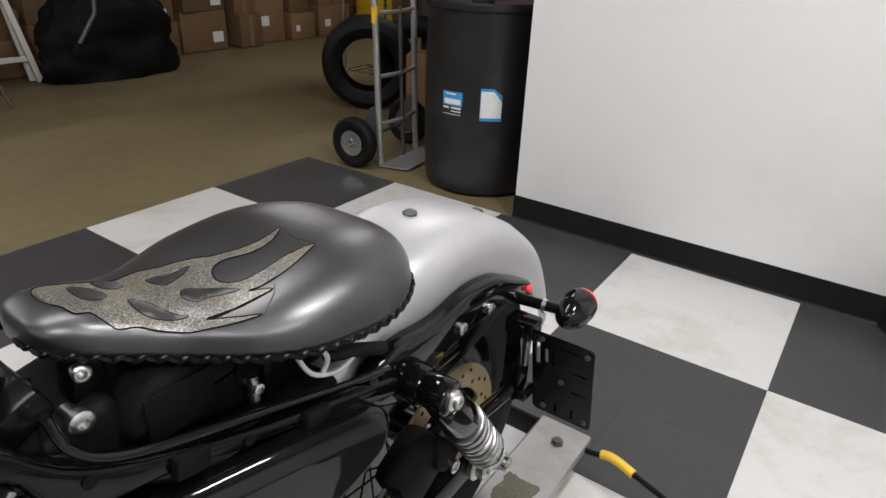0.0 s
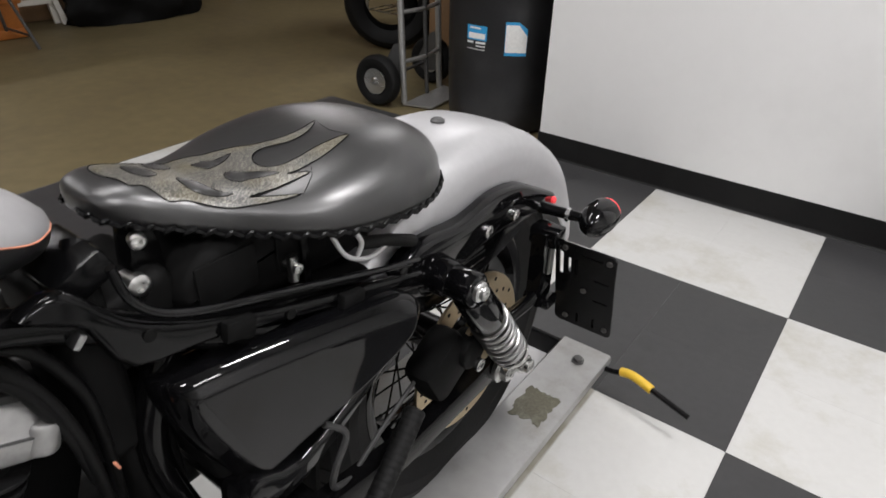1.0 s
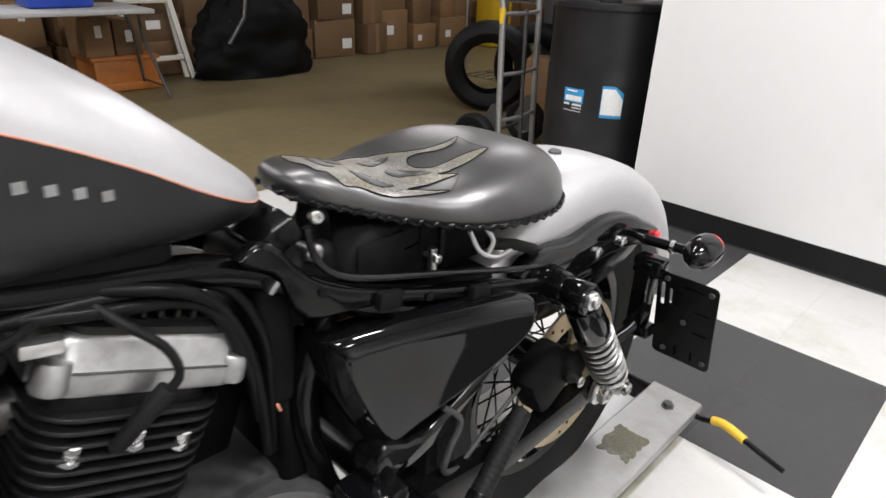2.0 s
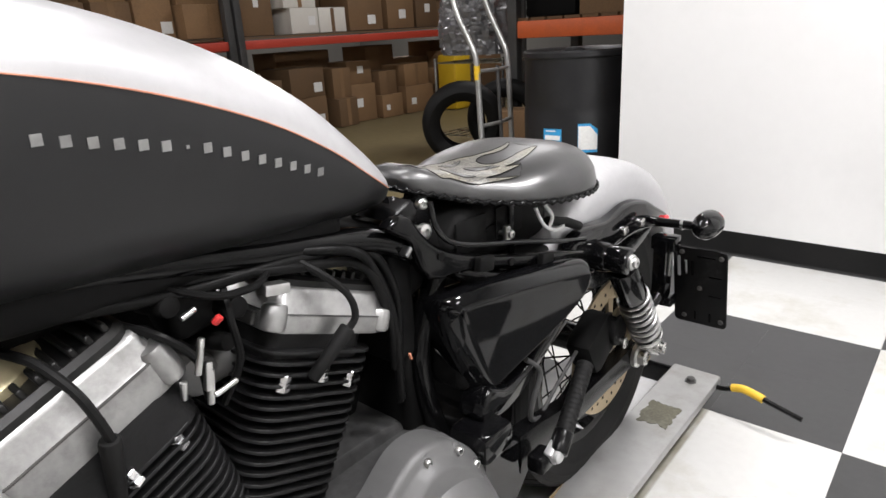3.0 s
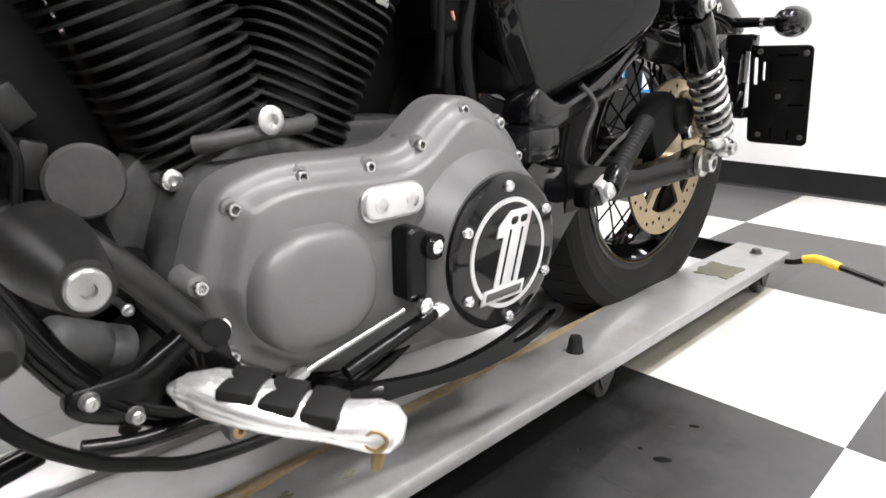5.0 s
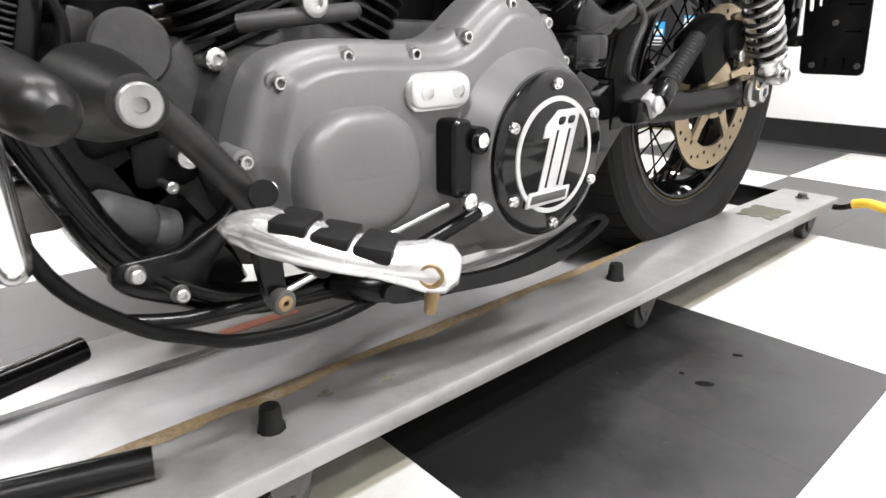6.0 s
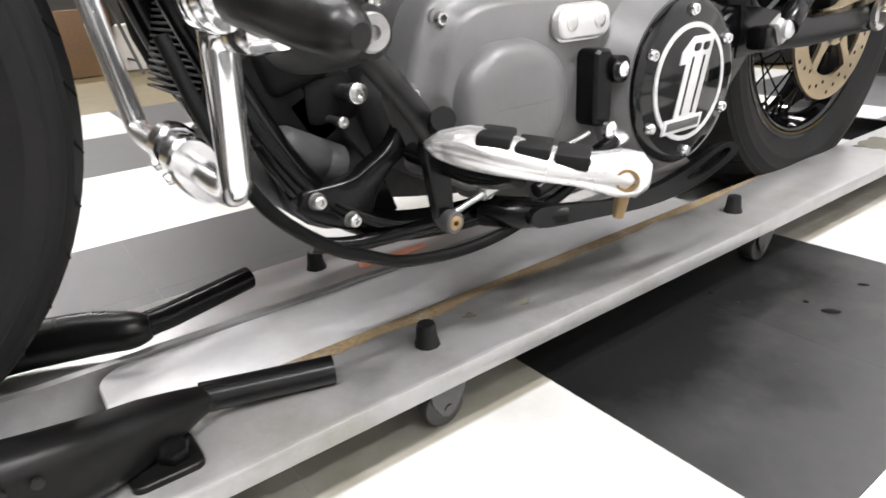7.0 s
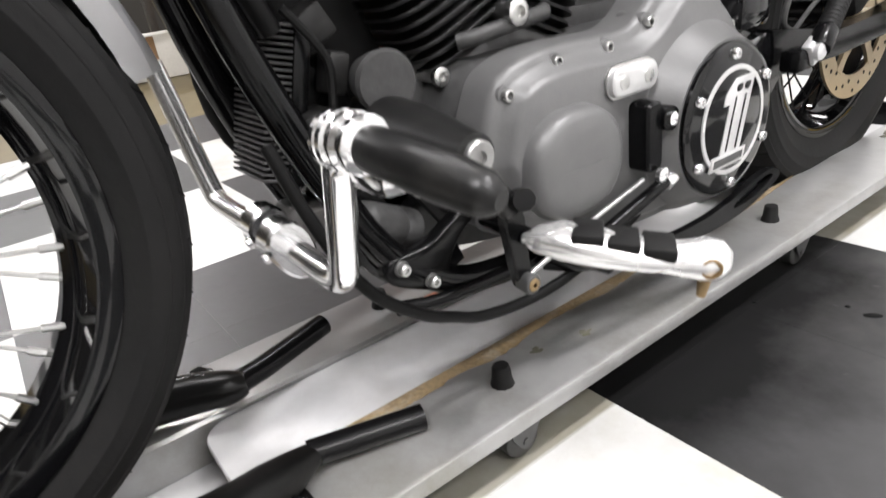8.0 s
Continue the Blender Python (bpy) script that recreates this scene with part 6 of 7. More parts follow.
cyl(bm, (C - 0.38, -2.28, 1.05), (C + 0.3, -2.28, 1.05), 0.0127, seg=14)
cyl(bm, (C, -2.28, 0.96), (C, -2.28, 1.05), 0.018, seg=14)
part("handlebar", bm, gloss_black, bike, "black drag handlebar")
# exhaust on the far side
bm = bmesh.new()
tube(bm, [(C - 0.05, -2.06, 0.62), (C - 0.1, -2.12, 0.55), (C - 0.17, -2.1, 0.38), (C - 0.2, -1.95, 0.24), (C - 0.2, -1.7, 0.22), (C - 0.2, -1.3, 0.24), (C - 0.2, -0.8, 0.27)], [0.022, 0.022, 0.022, 0.024, 0.03, 0.042, 0.042], 18, n=5)
part("exhaust", bm, dull_black, bike, "black exhaust pipe")

# ---------------- dolly ----------------
dolly = thing("motorcycle_dolly", C, -1.6, 0.0, "grey steel motorcycle dolly on small casters", "dolly")
TOP = 0.088
Y0, Y1 = -3.1, -0.575
for s in (1, -1):
    bm = bmesh.new()
    prof = [(0.066, 0.03), (0.066, TOP - 0.004), (0.070, TOP), (0.185, TOP), (0.190, TOP - 0.002), (0.192, TOP - 0.006), (0.192, TOP - 0.021), (0.190, TOP - 0.0225), (0.187, TOP - 0.021), (0.187, TOP - 0.008), (0.072, TOP - 0.008), (0.072, 0.03)]
    n = 24
    rings(bm, [[(C + s * x, Y0 + (Y1 - Y0) * k / n, z) for x, z in prof] for k in range(n + 1)])
    part("rail", bm, dolly_paint, dolly, "worn grey painted steel rail")
bm = bmesh.new()
lo, hi = [], []
for k in range(241):
    y = Y0 + 0.02 + (Y1 - Y0 - 0.04) * k / 240
    w = 0.014 + 0.036 * abs(noise.noise((y * 6, 1, 0))) * max(0.3, min(1, (-y - 1.1) * 1.6)) + 0.004 * random.random()
    w *= max(0.02, min(1, (-y - 1.15) * 5))
    lo.append(bm.verts.new((C + 0.0665, y, TOP + 0.0004)))
    hi.append(bm.verts.new((C + (0.0665 + w), y, TOP + 0.0006)))
for k in range(240):
    bm.faces.new((lo[k], lo[k + 1], hi[k + 1], hi[k]))
part("rust_streak", bm, rust, dolly, "brown rust along the channel edge")
bm = bmesh.new()
box(bm, (C, (Y0 + Y1) / 2, 0.026), (0.136, Y1 - Y0, 0.006))
part("channel_floor", bm, dolly_shine, dolly, "grey channel floor")
bm = bmesh.new()
pillow(bm, round_rect(C, -1.82, 0.1315, 0.9, 0.035, 6), [(0, 0.07), (0, 0.079), (0.0015, 0.0805)], lambda a, b, h: Vector((a, b, h)))
part("channel_plate", bm, dolly_shine, dolly, "smooth grey plate between the wheels")
bm = bmesh.new()
box(bm, (C, Y1 - 0.015, 0.05), (0.27, 0.012, 0.07), bevel=0.003)
part("end_plate", bm, satin_black, dolly, "black end plate")
for x in (C + 0.135, C - 0.135):
    for y in (-1.972, -1.387, -2.62):
        bm = bmesh.new()
        lathe(bm, [(0, 0.0145), (0.004, 0.0135), (0.006, 0.0122), (0.022, 0.0108), (0.0255, 0.0095), (0.026, 0.005)], (x, y, TOP), (0, 0, 1), 10)
        part("plug", bm, rubber, dolly, "round black plug")
for x, y in ((C + 0.136, -0.64), (C - 0.136, -0.64)):
    bm = bmesh.new()
    lathe(bm, [(0, 0.016), (0.002, 0.016), (0.002, 0.011), (0.010, 0.011), (0.011, 0.009)], (x, y, TOP), (0, 0, 1), 6)
    part("rail_bolt", bm, dark_steel, dolly, "steel hex bolt")
bm = bmesh.new()
ragged = []
for k in range(60):
    t = 2 * math.pi * k / 60
    r = 1 + 0.3 * noise.noise((math.cos(t) * 2.5, math.sin(t) * 2.5, 4)) + 0.15 * noise.noise((math.cos(t) * 9, math.sin(t) * 9, 2))
    q = max(abs(math.cos(t)), abs(math.sin(t)))
    ragged.append((min(C + 0.18, C + 0.13 + 0.036 * r * math.cos(t) / q), -0.83 + 0.046 * r * math.sin(t) / q))
pillow(bm, ragged, [(0, TOP - 0.001), (0, TOP + 0.0012)], lambda a, b, h: Vector((a, b, h)))
part("grip_patch", bm, grip_tape, dolly, "worn dirty patch of grip tape")

for x, y, a, b in ((0.135, -1.83, 0.006, 0.01), (0.118, -1.90, 0.006, 0.009)):
    bm = bmesh.new()
    mid = bm.verts.new((C + x, y, TOP + 0.0007))
    ring = []
    for k in range(40):
        t = 2 * math.pi * k / 40
        r = max(0.25, 1 + 1.1 * noise.noise((math.cos(t) * 1.5 + x * 40, math.sin(t) * 1.5, y * 9)) + 0.5 * noise.noise((math.cos(t) * 5, math.sin(t) * 5, y * 7)))
        ring.append(bm.verts.new((C + min(0.186, max(0.071, x + a * r * math.cos(t))), y + b * r * math.sin(t), TOP + 0.0005)))
    for k in range(40):
        bm.faces.new((mid, ring[k], ring[(k + 1) % 40]))
    part("grime_patch", bm, wet_grime, dolly, "olive dirt smeared on the rail")
bm = bmesh.new()
pillow(bm, round_rect(C - 0.095, -1.87, 0.018, 0.11, 0.003), [(0, TOP - 0.0005), (0, TOP + 0.001)], lambda a, b, h: Vector((a, b, h)))
part("warning_label", bm, orange_paint, dolly, "faded red warning label")


def caster(x, y):
    bm = bmesh.new()
    cyl(bm, (x - 0.011, y, 0.026), (x + 0.011, y, 0.026), 0.0255, seg=24, round_=0.004)
    w = part("caster", bm, caster_grey, dolly, "small grey swivel caster")
    bm = bmesh.new()
    for s in (1, -1):
        pillow(bm, flat_loop([(y - 0.008, 0.02), (y + 0.008, 0.02), (y + 0.026, 0.056), (y - 0.022, 0.056)], 2), [(0, x + s * 0.014), (0, x + s * 0.0165)])
    box(bm, (x, y, 0.058), (0.036, 0.05, 0.005), bevel=0.001)
    cyl(bm, (x, y, 0.058), (x, y, TOP - 0.009), 0.009, seg=12)
    cyl(bm, (x - 0.018, y, 0.026), (x + 0.018, y, 0.026), 0.005, seg=10)
    part("fork_plate", bm, dark_steel, w)


for x in (C + 0.155, C - 0.155):
    for y in (-0.66, -1.345, -1.975, -2.7):
        caster(x, y)

# foot lever with yellow grip at the dolly's end
bm = bmesh.new()
tube(bm, [(C + 0.12, -0.60, 0.07), (C + 0.20, -0.605, 0.072), (C + 0.235, -0.61, 0.085), (C + 0.26, -0.615, 0.094), (C + 0.32, -0.63, 0.088), (C + 0.40, -0.648, 0.078)], 0.0065, 10, n=4)
lever = part("foot_lever", bm, satin_black, dolly, "black steel foot lever")
bm = bmesh.new()
tube(bm, [(C + 0.232, -0.609, 0.086), (C + 0.262, -0.616, 0.0945), (C + 0.31, -0.628, 0.0895)], 0.0105, 12, n=4)
part("grip", bm, yellow_grip, lever, "yellow rubber grip")

# front wheel chock
bm = bmesh.new()
loops = []
for v in spline([(-2.60, 0.152, 0.0), (-2.50, 0.152, 0.2), (-2.40, 0.15, 0.4), (-2.31, 0.143, 0.6), (-2.26, 0.13, 0.75), (-2.225, 0.115, 0.9), (-2.19, 0.1, 1.0)], 4):
    z0, z1 = float(np.interp(v.x, (-2.6, -2.26, -2.19), (0.0885, 0.0885, 0.098))), float(np.interp(v.x, (-2.6, -2.4, -2.3, -2.25, -2.22, -2.19), (0.19, 0.172, 0.153, 0.141, 0.129, 0.116)))
    hw = float(np.interp(v.x, (-2.4, -2.26, -2.19), (0.026, 0.022, 0.013)))
    loops.append([(C + v.y + a, v.x, b) for a, b in round_rect(0, (z0 + z1) / 2, 2 * hw, z1 - z0, hw * 0.75, 4)])
rings(bm, loops)
tube(bm, [(C - 0.13, -2.52, 0.116), (C - 0.112, -2.36, 0.118), (C - 0.085, -2.27, 0.12), (C - 0.06, -2.225, 0.12), (C - 0.054, -2.205, 0.12)], [0.026, 0.026, 0.025, 0.021, 0.013], 18, n=4)
chock = part("wheel_chock", bm, chock_black, dolly, "black steel front wheel chock")
for line in ([(C + 0.098, -2.20, 0.107), (C + 0.112, -2.14, 0.103), (C + 0.129, -2.08, 0.101)], [(C - 0.056, -2.235, 0.12), (C - 0.07, -2.18, 0.118), (C - 0.105, -2.077, 0.118)]):
    bm = bmesh.new()
    tube(bm, line, 0.0145, 18)
    part("arm", bm, satin_black, chock, "round black arm")
for s in (1, -1):
    bm = bmesh.new()
    pillow(bm, round_rect(C + s * 0.143, -2.247, 0.052, 0.058, 0.009), [(0, TOP), (0, TOP + 0.005), (0.0012, TOP + 0.0062)], lambda a, b, h: Vector((a, b, h)))
    part("anchor_plate", bm, chock_black, chock, "worn black steel anchor plate")
    bm = bmesh.new()
    lathe(bm, [(0, 0.0135), (0.010, 0.0135), (0.0125, 0.0115), (0.013, 0.007)], (C + s * 0.147, -2.238, TOP + 0.006), (0.2, 0, 1), 6)
    part("anchor_bolt", bm, satin_black, chock, "black hex nut")
for y, z in ((-2.3285, 0.140), (-2.3514, 0.142), (-2.3683, 0.1425)):
    bm = bmesh.new()
    lathe(bm, [(-0.002, 0.0045), (0.0008, 0.0045), (0.0012, 0.003)], (C + 0.1755, y, z), (1, 0, 0), 10)
    part("weld_spot", bm, dusty_black, chock, "worn weld spot")
bm = bmesh.new()
bolt(bm, (C + 0.175, -2.412, 0.165), (1, 0, 0), 0.008, 0.004)
part("chock_bolt", bm, dark_steel, chock, "dark socket bolt")
bm = bmesh.new()
box(bm, (C + 0.1775, -2.399, 0.153), (0.002, 0.026, 0.010), Matrix.Rotation(0.25, 3, "X"))
part("sticker", bm, grey_plastic, chock, "small pale sticker")
bm = bmesh.new()
box(bm, (C, -2.56, 0.05), (0.13, 0.22, 0.05), bevel=0.006)
part("cradle", bm, dull_black, chock)

# ---------------- warehouse things beyond ----------------
drum = thing("plastic_drum", -1.545, 0.945, 0, "black plastic drum with blue and white labels by the wall", "drum")
bm = bmesh.new()
lathe(bm, [(0.0, 0.25), (0.012, 0.272), (0.05, 0.282), (0.26, 0.29), (0.28, 0.286), (0.30, 0.29), (0.56, 0.292), (0.58, 0.287), (0.60, 0.291), (0.80, 0.285), (0.822, 0.288), (0.832, 0.298), (0.852, 0.298), (0.862, 0.288), (0.857, 0.275), (0.845, 0.26), (0.843, 0.01)], (-1.545, 0.945, 0), (0, 0, 1), 64)
part("body", bm, drum_black, drum, "", 30)
bm = bmesh.new()
lathe(bm, [(0, 0.05), (0.02, 0.05), (0.03, 0.04), (0.032, 0.01)], (-1.5, 0.80, 0.843), (0, 0, 1), 24)
part("cap", bm, drum_black, drum)
DRUM = Vector((-1.545, 0.945, 0))


def drum_patch(a0, a1, z0, z1, material, lift=0.002, cut=0.0, label=""):
    bm = bmesh.new()
    n = 10
    lo, hi = [], []
    for k in range(n + 1):
        a = radians(a0 + (a1 - a0) * k / n)
        r = 0.2925 + lift
        top = z1 - (cut * max(0, (k - n * 0.6) / (n * 0.4)) if cut else 0)
        lo.append(DRUM + Vector((math.cos(a) * r, math.sin(a) * r, z0)))
        hi.append(DRUM + Vector((math.cos(a) * r, math.sin(a) * r, top)))
    lo, hi = [bm.verts.new(p) for p in lo], [bm.verts.new(p) for p in hi]
    for k in range(n):
        bm.faces.new((lo[k], lo[k + 1], hi[k + 1], hi[k]))
    part("sticker", bm, material, drum, label)


for args in ((-99, -79, 0.425, 0.488, label_blue, 0.001, 0, "blue printed sticker"), (-97, -80.5, 0.432, 0.456, paper, 0.003, 0), (-98.5, -92, 0.411, 0.42, paper, 0.002, 0), (-89.5, -80, 0.411, 0.42, paper, 0.002, 0), (-89.5, -80, 0.398, 0.403, paper, 0.002, 0), (-98.5, -80, 0.385, 0.388, paper, 0.002, 0), (-96, -85, 0.474, 0.481, paper, 0.003, 0), (-63, -44, 0.372, 0.515, label_blue, 0.001, 0.03, "blue edged sticker"), (-62.5, -44.3, 0.386, 0.503, paper, 0.003, 0.045, "blank white sticker")):
    drum_patch(*args)

# hand truck
U1, U2 = Vector((-2.05, 0.76, 0)), Vector((-2.085, 1.11, 0))
w_dir = (U2 - U1).normalized()
back = Vector((-w_dir.y, w_dir.x, 0))
truck = thing("hand_truck", U1.x, U1.y, 0, "silver tube hand truck with black pneumatic wheels", "hand truck")
lean = back * 0.04


def truck_pt(u, z, b=0.0):
    return U1.lerp(U2, u) + back * b + lean * z + Vector((0, 0, z))


bm = bmesh.new()
for u in (0, 1):
    tube(bm, [truck_pt(u, 0.01), truck_pt(u, 0.5), truck_pt(u, 0.8), truck_pt(u, 0.9, 0.025), truck_pt(u, 1.06, 0.1), truck_pt(u + (0.06 if u == 0 else -0.06), 1.2, 0.14), truck_pt(u + (0.3 if u == 0 else -0.3), 1.27, 0.15)], 0.0165, 12, n=4)
tube(bm, [truck_pt(0.3, 1.27, 0.15), truck_pt(0.7, 1.27, 0.15)], 0.0165, 12)
part("frame", bm, steel_tube, truck)
for z in (0.22, 0.46, 0.76):
    bm = bmesh.new()
    tube(bm, [truck_pt(0, z), truck_pt(0.5, z, -0.03), truck_pt(1, z)], 0.011, 10, n=4)
    part("crossbar", bm, steel_tube, truck)
bm = bmesh.new()
tube(bm, [truck_pt(0.5, 0.02, -0.03), truck_pt(0.5, 0.78, -0.03)], 0.011, 10)
part("centre_bar", bm, dark_steel, truck)
bm = bmesh.new()
rings(bm, [[U1 - back * 0.01 - w_dir * 0.03 + Vector((0, 0, z)), U2 - back * 0.01 + w_dir * 0.03 + Vector((0, 0, z)), U2 - back * 0.17 + Vector((0, 0, z)), U1 - back * 0.17 + Vector((0, 0, z))] for z in (0.004, 0.012)])
part("toe_plate", bm, steel_tube, truck, "flat steel toe plate")
bm = bmesh.new()
for u in (0, 1):
    pts = [(0.0, 0.10), (0.0, 0.32), (0.05, 0.30), (0.13, 0.17), (0.13, 0.11), (0.1, 0.09)]
    rings(bm, [[truck_pt(u, z, b) + w_dir * t for b, z in pts] for t in (-0.004, 0.004)])
tube(bm, [truck_pt(-0.3, 0.13, 0.1), truck_pt(1.3, 0.13, 0.1)], 0.009, 10)
part("axle_bracket", bm, dark_steel, truck, "grey axle brackets")
for u in (-0.24, 1.24):
    o = truck_pt(u, 0.13, 0.1)
    bm = bmesh.new()
    lathe(bm, [(-0.022, 0.062), (-0.038, 0.09), (-0.036, 0.115), (-0.02, 0.128), (0, 0.13), (0.02, 0.128), (0.036, 0.115), (0.038, 0.09), (0.022, 0.062)], o, w_dir, 40, cap=False)
    t = part("wheel", bm, rubber, truck, "black pneumatic wheel")
    bm = bmesh.new()
    lathe(bm, [(-0.03, 0.06), (-0.032, 0.066), (-0.022, 0.055), (-0.01, 0.045), (-0.03, 0.022), (-0.034, 0.01), (0.034, 0.01), (0.03, 0.022), (0.01, 0.045), (0.022, 0.055), (0.032, 0.066), (0.03, 0.06)], o, w_dir, 32)
    part("hub", bm, zinc, t, "grey steel hub")
bm = bmesh.new()
o = truck_pt(0, 0.715)
cyl(bm, o, truck_pt(0, 0.79), 0.0178, seg=14)
part("sticker", bm, yellow_plastic, truck, "yellow warning sticker")

# loose tyres standing behind the hand truck
def loose_tyre(x, y, turn, R, w, lean_deg=8):
    bm = bmesh.new()
    h, ri = w / 2, R * 0.57
    lathe(bm, [(-h * 0.6, ri), (-h * 0.9, ri + (R - ri) * 0.3), (-h, ri + (R - ri) * 0.55), (-h * 0.85, R - 0.03), (-h * 0.5, R - 0.006), (0, R), (h * 0.5, R - 0.006), (h * 0.85, R - 0.03), (h, ri + (R - ri) * 0.55), (h * 0.9, ri + (R - ri) * 0.3), (h * 0.6, ri), (h * 0.7, ri + 0.02), (h * 0.8, R - 0.06), (0, R - 0.02), (-h * 0.8, R - 0.06), (-h * 0.7, ri + 0.02), (-h * 0.6, ri)], (0, 0, 0), (0, 1, 0), 56, cap=False)
    bmesh.ops.transform(bm, matrix=Matrix.Translation((x, y, R)) @ Matrix.Rotation(radians(turn), 4, "Z") @ Matrix.Rotation(radians(lean_deg), 4, "X"), verts=bm.verts[:])
    low = min(v.co.z for v in bm.verts)
    bmesh.ops.translate(bm, verts=bm.verts[:], vec=(0, 0, -low))
    return solid("loose_tyre", bm, rubber, (x, y, 0), "bare black motorcycle tyre standing upright", "tyre", "loose tyres")


loose_tyre(-2.9, 1.64, 38, 0.315, 0.19)
loose_tyre(-2.74, 1.98, 30, 0.31, 0.15)


def carton(x, y, z, sx, sy, sz, turn=0.0, material=cardboard, label="brown cardboard carton with taped top", group="stored cartons", marks=True):
    t = thing("carton", x, y, z, label, "box", group)
    m = Matrix.Rotation(radians(turn), 3, "Z")
    o = Vector((x, y, z + sz / 2))
    bm = bmesh.new()
    box(bm, o, (sx, sy, sz), m, bevel=0.006)
    part("body", bm, material, t)
    if marks:
        bm = bmesh.new()
        box(bm, o + Vector((0, 0, sz / 2 + 0.0005)), (sx * 0.98, 0.05, 0.002), m)
        part("tape", bm, paper if material is white_card else cardboard, t)
        pick = (x * 7.3 + y * 13.7 + z * 3.1) % 1
        if pick > 0.4:
            bm = bmesh.new()
            box(bm, o + m @ Vector((sx / 2 + 0.001, sy * (pick - 0.7), sz * (0.25 - (pick * 7) % 0.5))), (0.002, min(0.12, sy * (0.12 + 0.2 * ((pick * 9) % 1))), min(0.1, sz * (0.15 + 0.25 * ((pick * 5) % 1)))), m)
            part("shipping_label", bm, paper, t, "white shipping label")
        else:
            bm = bmesh.new()
            box(bm, o + m @ Vector((sx / 2 + 0.0006, 0, 0)), (0.0012, 0.05, sz * 0.96), m)
            part("front_tape", bm, cardboard, t)
    return t


carton(-2.45, 1.75, 0, 0.3, 0.25, 0.42, 30, label="tall brown cardboard carton behind the hand truck")

# pallet racks with cartons
def rack(x0, x1, y0, y1, levels, label, beam):
    t = thing("pallet_rack", (x0 + x1) / 2, (y0 + y1) / 2, 0, label, "rack", "warehouse racks")
    for x in (x0, x1):
        for y in (y0, y1):
            bm = bmesh.new()
            box(bm, (x, y, 1.5), (0.08, 0.07, 3.0), bevel=0.004)
            part("post", bm, dark_steel, t)
    for z, h in levels:
        for y in (y0, y1):
            bm = bmesh.new()
            box(bm, ((x0 + x1) / 2, y, z), (x1 - x0 - 0.08, 0.05, h), bevel=0.006)
            part("beam", bm, beam, t)
        for x in (x0, x1):
            bm = bmesh.new()
            box(bm, (x, (y0 + y1) / 2, z), (0.05, y1 - y0 - 0.05, h * 0.8), bevel=0.006)
            part("side_beam", bm, beam, t)
        bm = bmesh.new()
        n = int((x1 - x0) / 0.14)
        for k in range(n):
            box(bm, (x0 + 0.07 + 0.14 * k, (y0 + y1) / 2, z + h / 2 + 0.012), (0.12, y1 - y0 + 0.02, 0.02))
        part("deck", bm, cardboard, t, "wooden deck boards")
    return t

rng = random.Random(4)
rack(-6.45, -5.35, -0.8, 1.3, [(0.95, 0.10), (2.1, 0.10)], "red steel pallet rack filled with cartons", rack_red)
rack(-6.45, -5.35, 1.4, 6.2, [(0.95, 0.10), (2.1, 0.10)], "red steel pallet rack filled with cartons", rack_red)
for base in (0.0, 1.03):
    y = -0.75
    while y < 6.0:
        w = rng.uniform(0.3, 0.6)
        if base and 1.85 < y < 2.85:
            y = 2.9
            continue
        h = rng.uniform(0.26, 0.44)
        white = rng.random() < 0.05
        x = -5.72 + rng.uniform(-0.08, 0.05)
        carton(x, y + w / 2, base, rng.uniform(0.4, 0.55), w - 0.02, h, rng.uniform(-3, 3), white_card if white else cardboard, "white cardboard carton on the rack" if white else "brown cardboard carton with a white label")
        if rng.random() < 0.92:
            h2 = rng.uniform(0.2, 0.36)
            if h + h2 < 0.85:
                carton(x - 0.02, y + w / 2, base + h, rng.uniform(0.35, 0.5), w - 0.05, h2, rng.uniform(-4, 4), white_card if rng.random() < 0.06 else cardboard, "cardboard carton stacked on another")
        y += w + rng.uniform(0.0, 0.08)
for base in (0.0, 1.03):
    y = -0.7
    while y < 6.0:
        w = rng.uniform(0.45, 0.8)
        carton(-6.2, y + w / 2, base, 0.42, w - 0.02, rng.uniform(0.62, 0.86), rng.uniform(-2, 2), cardboard, "large brown carton at the back of the rack")
        y += w
for y, z, w, h in ((2.28, 1.03, 0.36, 0.25), (2.66, 1.03, 0.38, 0.25), (2.24, 1.28, 0.42, 0.23)):
    carton(-5.68, y, z, 0.42, w, h, 1.5, white_card, "plain white carton stacked on the rack")
bm = bmesh.new()
box(bm, (-5.26, 4.45, 0.34), (0.3, 0.34, 0.68), bevel=0.03)
solid("storage_bin", bm, yellow_plastic, (-5.26, 4.45, 0), "tall yellow plastic bin beside the cartons", "bin")
# orange beam rack behind the drum
rack(-2.7, 0.9, 2.05, 3.0, [(0.955, 0.12), (2.1, 0.12)], "orange steel pallet rack behind the partition wall", rack_orange)
carton(-1.5, 2.3, 1.037, 0.5, 0.4, 0.3, 3, label="tan cardboard carton on the orange rack")
carton(-0.95, 2.35, 1.037, 0.45, 0.4, 0.4, -3, label="tan cardboard carton on the orange rack")
carton(-2.0, 2.24, 1.037, 0.34, 0.34, 0.19, 0, label="low tan carton at the edge of the orange rack", marks=False)


def crate(x, y, z, sx, sy, sz, material, label):
    bm = bmesh.new()
    box(bm, (x, y, z + sz / 2), (sx, sy, sz), bevel=0.02)
    ob = solid("storage_crate", bm, material, (x, y, z), label, "crate", "dark crates")
    return ob


crate(-2.44, 2.35, 1.037, 0.42, 0.45, 0.45, dull_black, "black plastic crate on the orange rack")
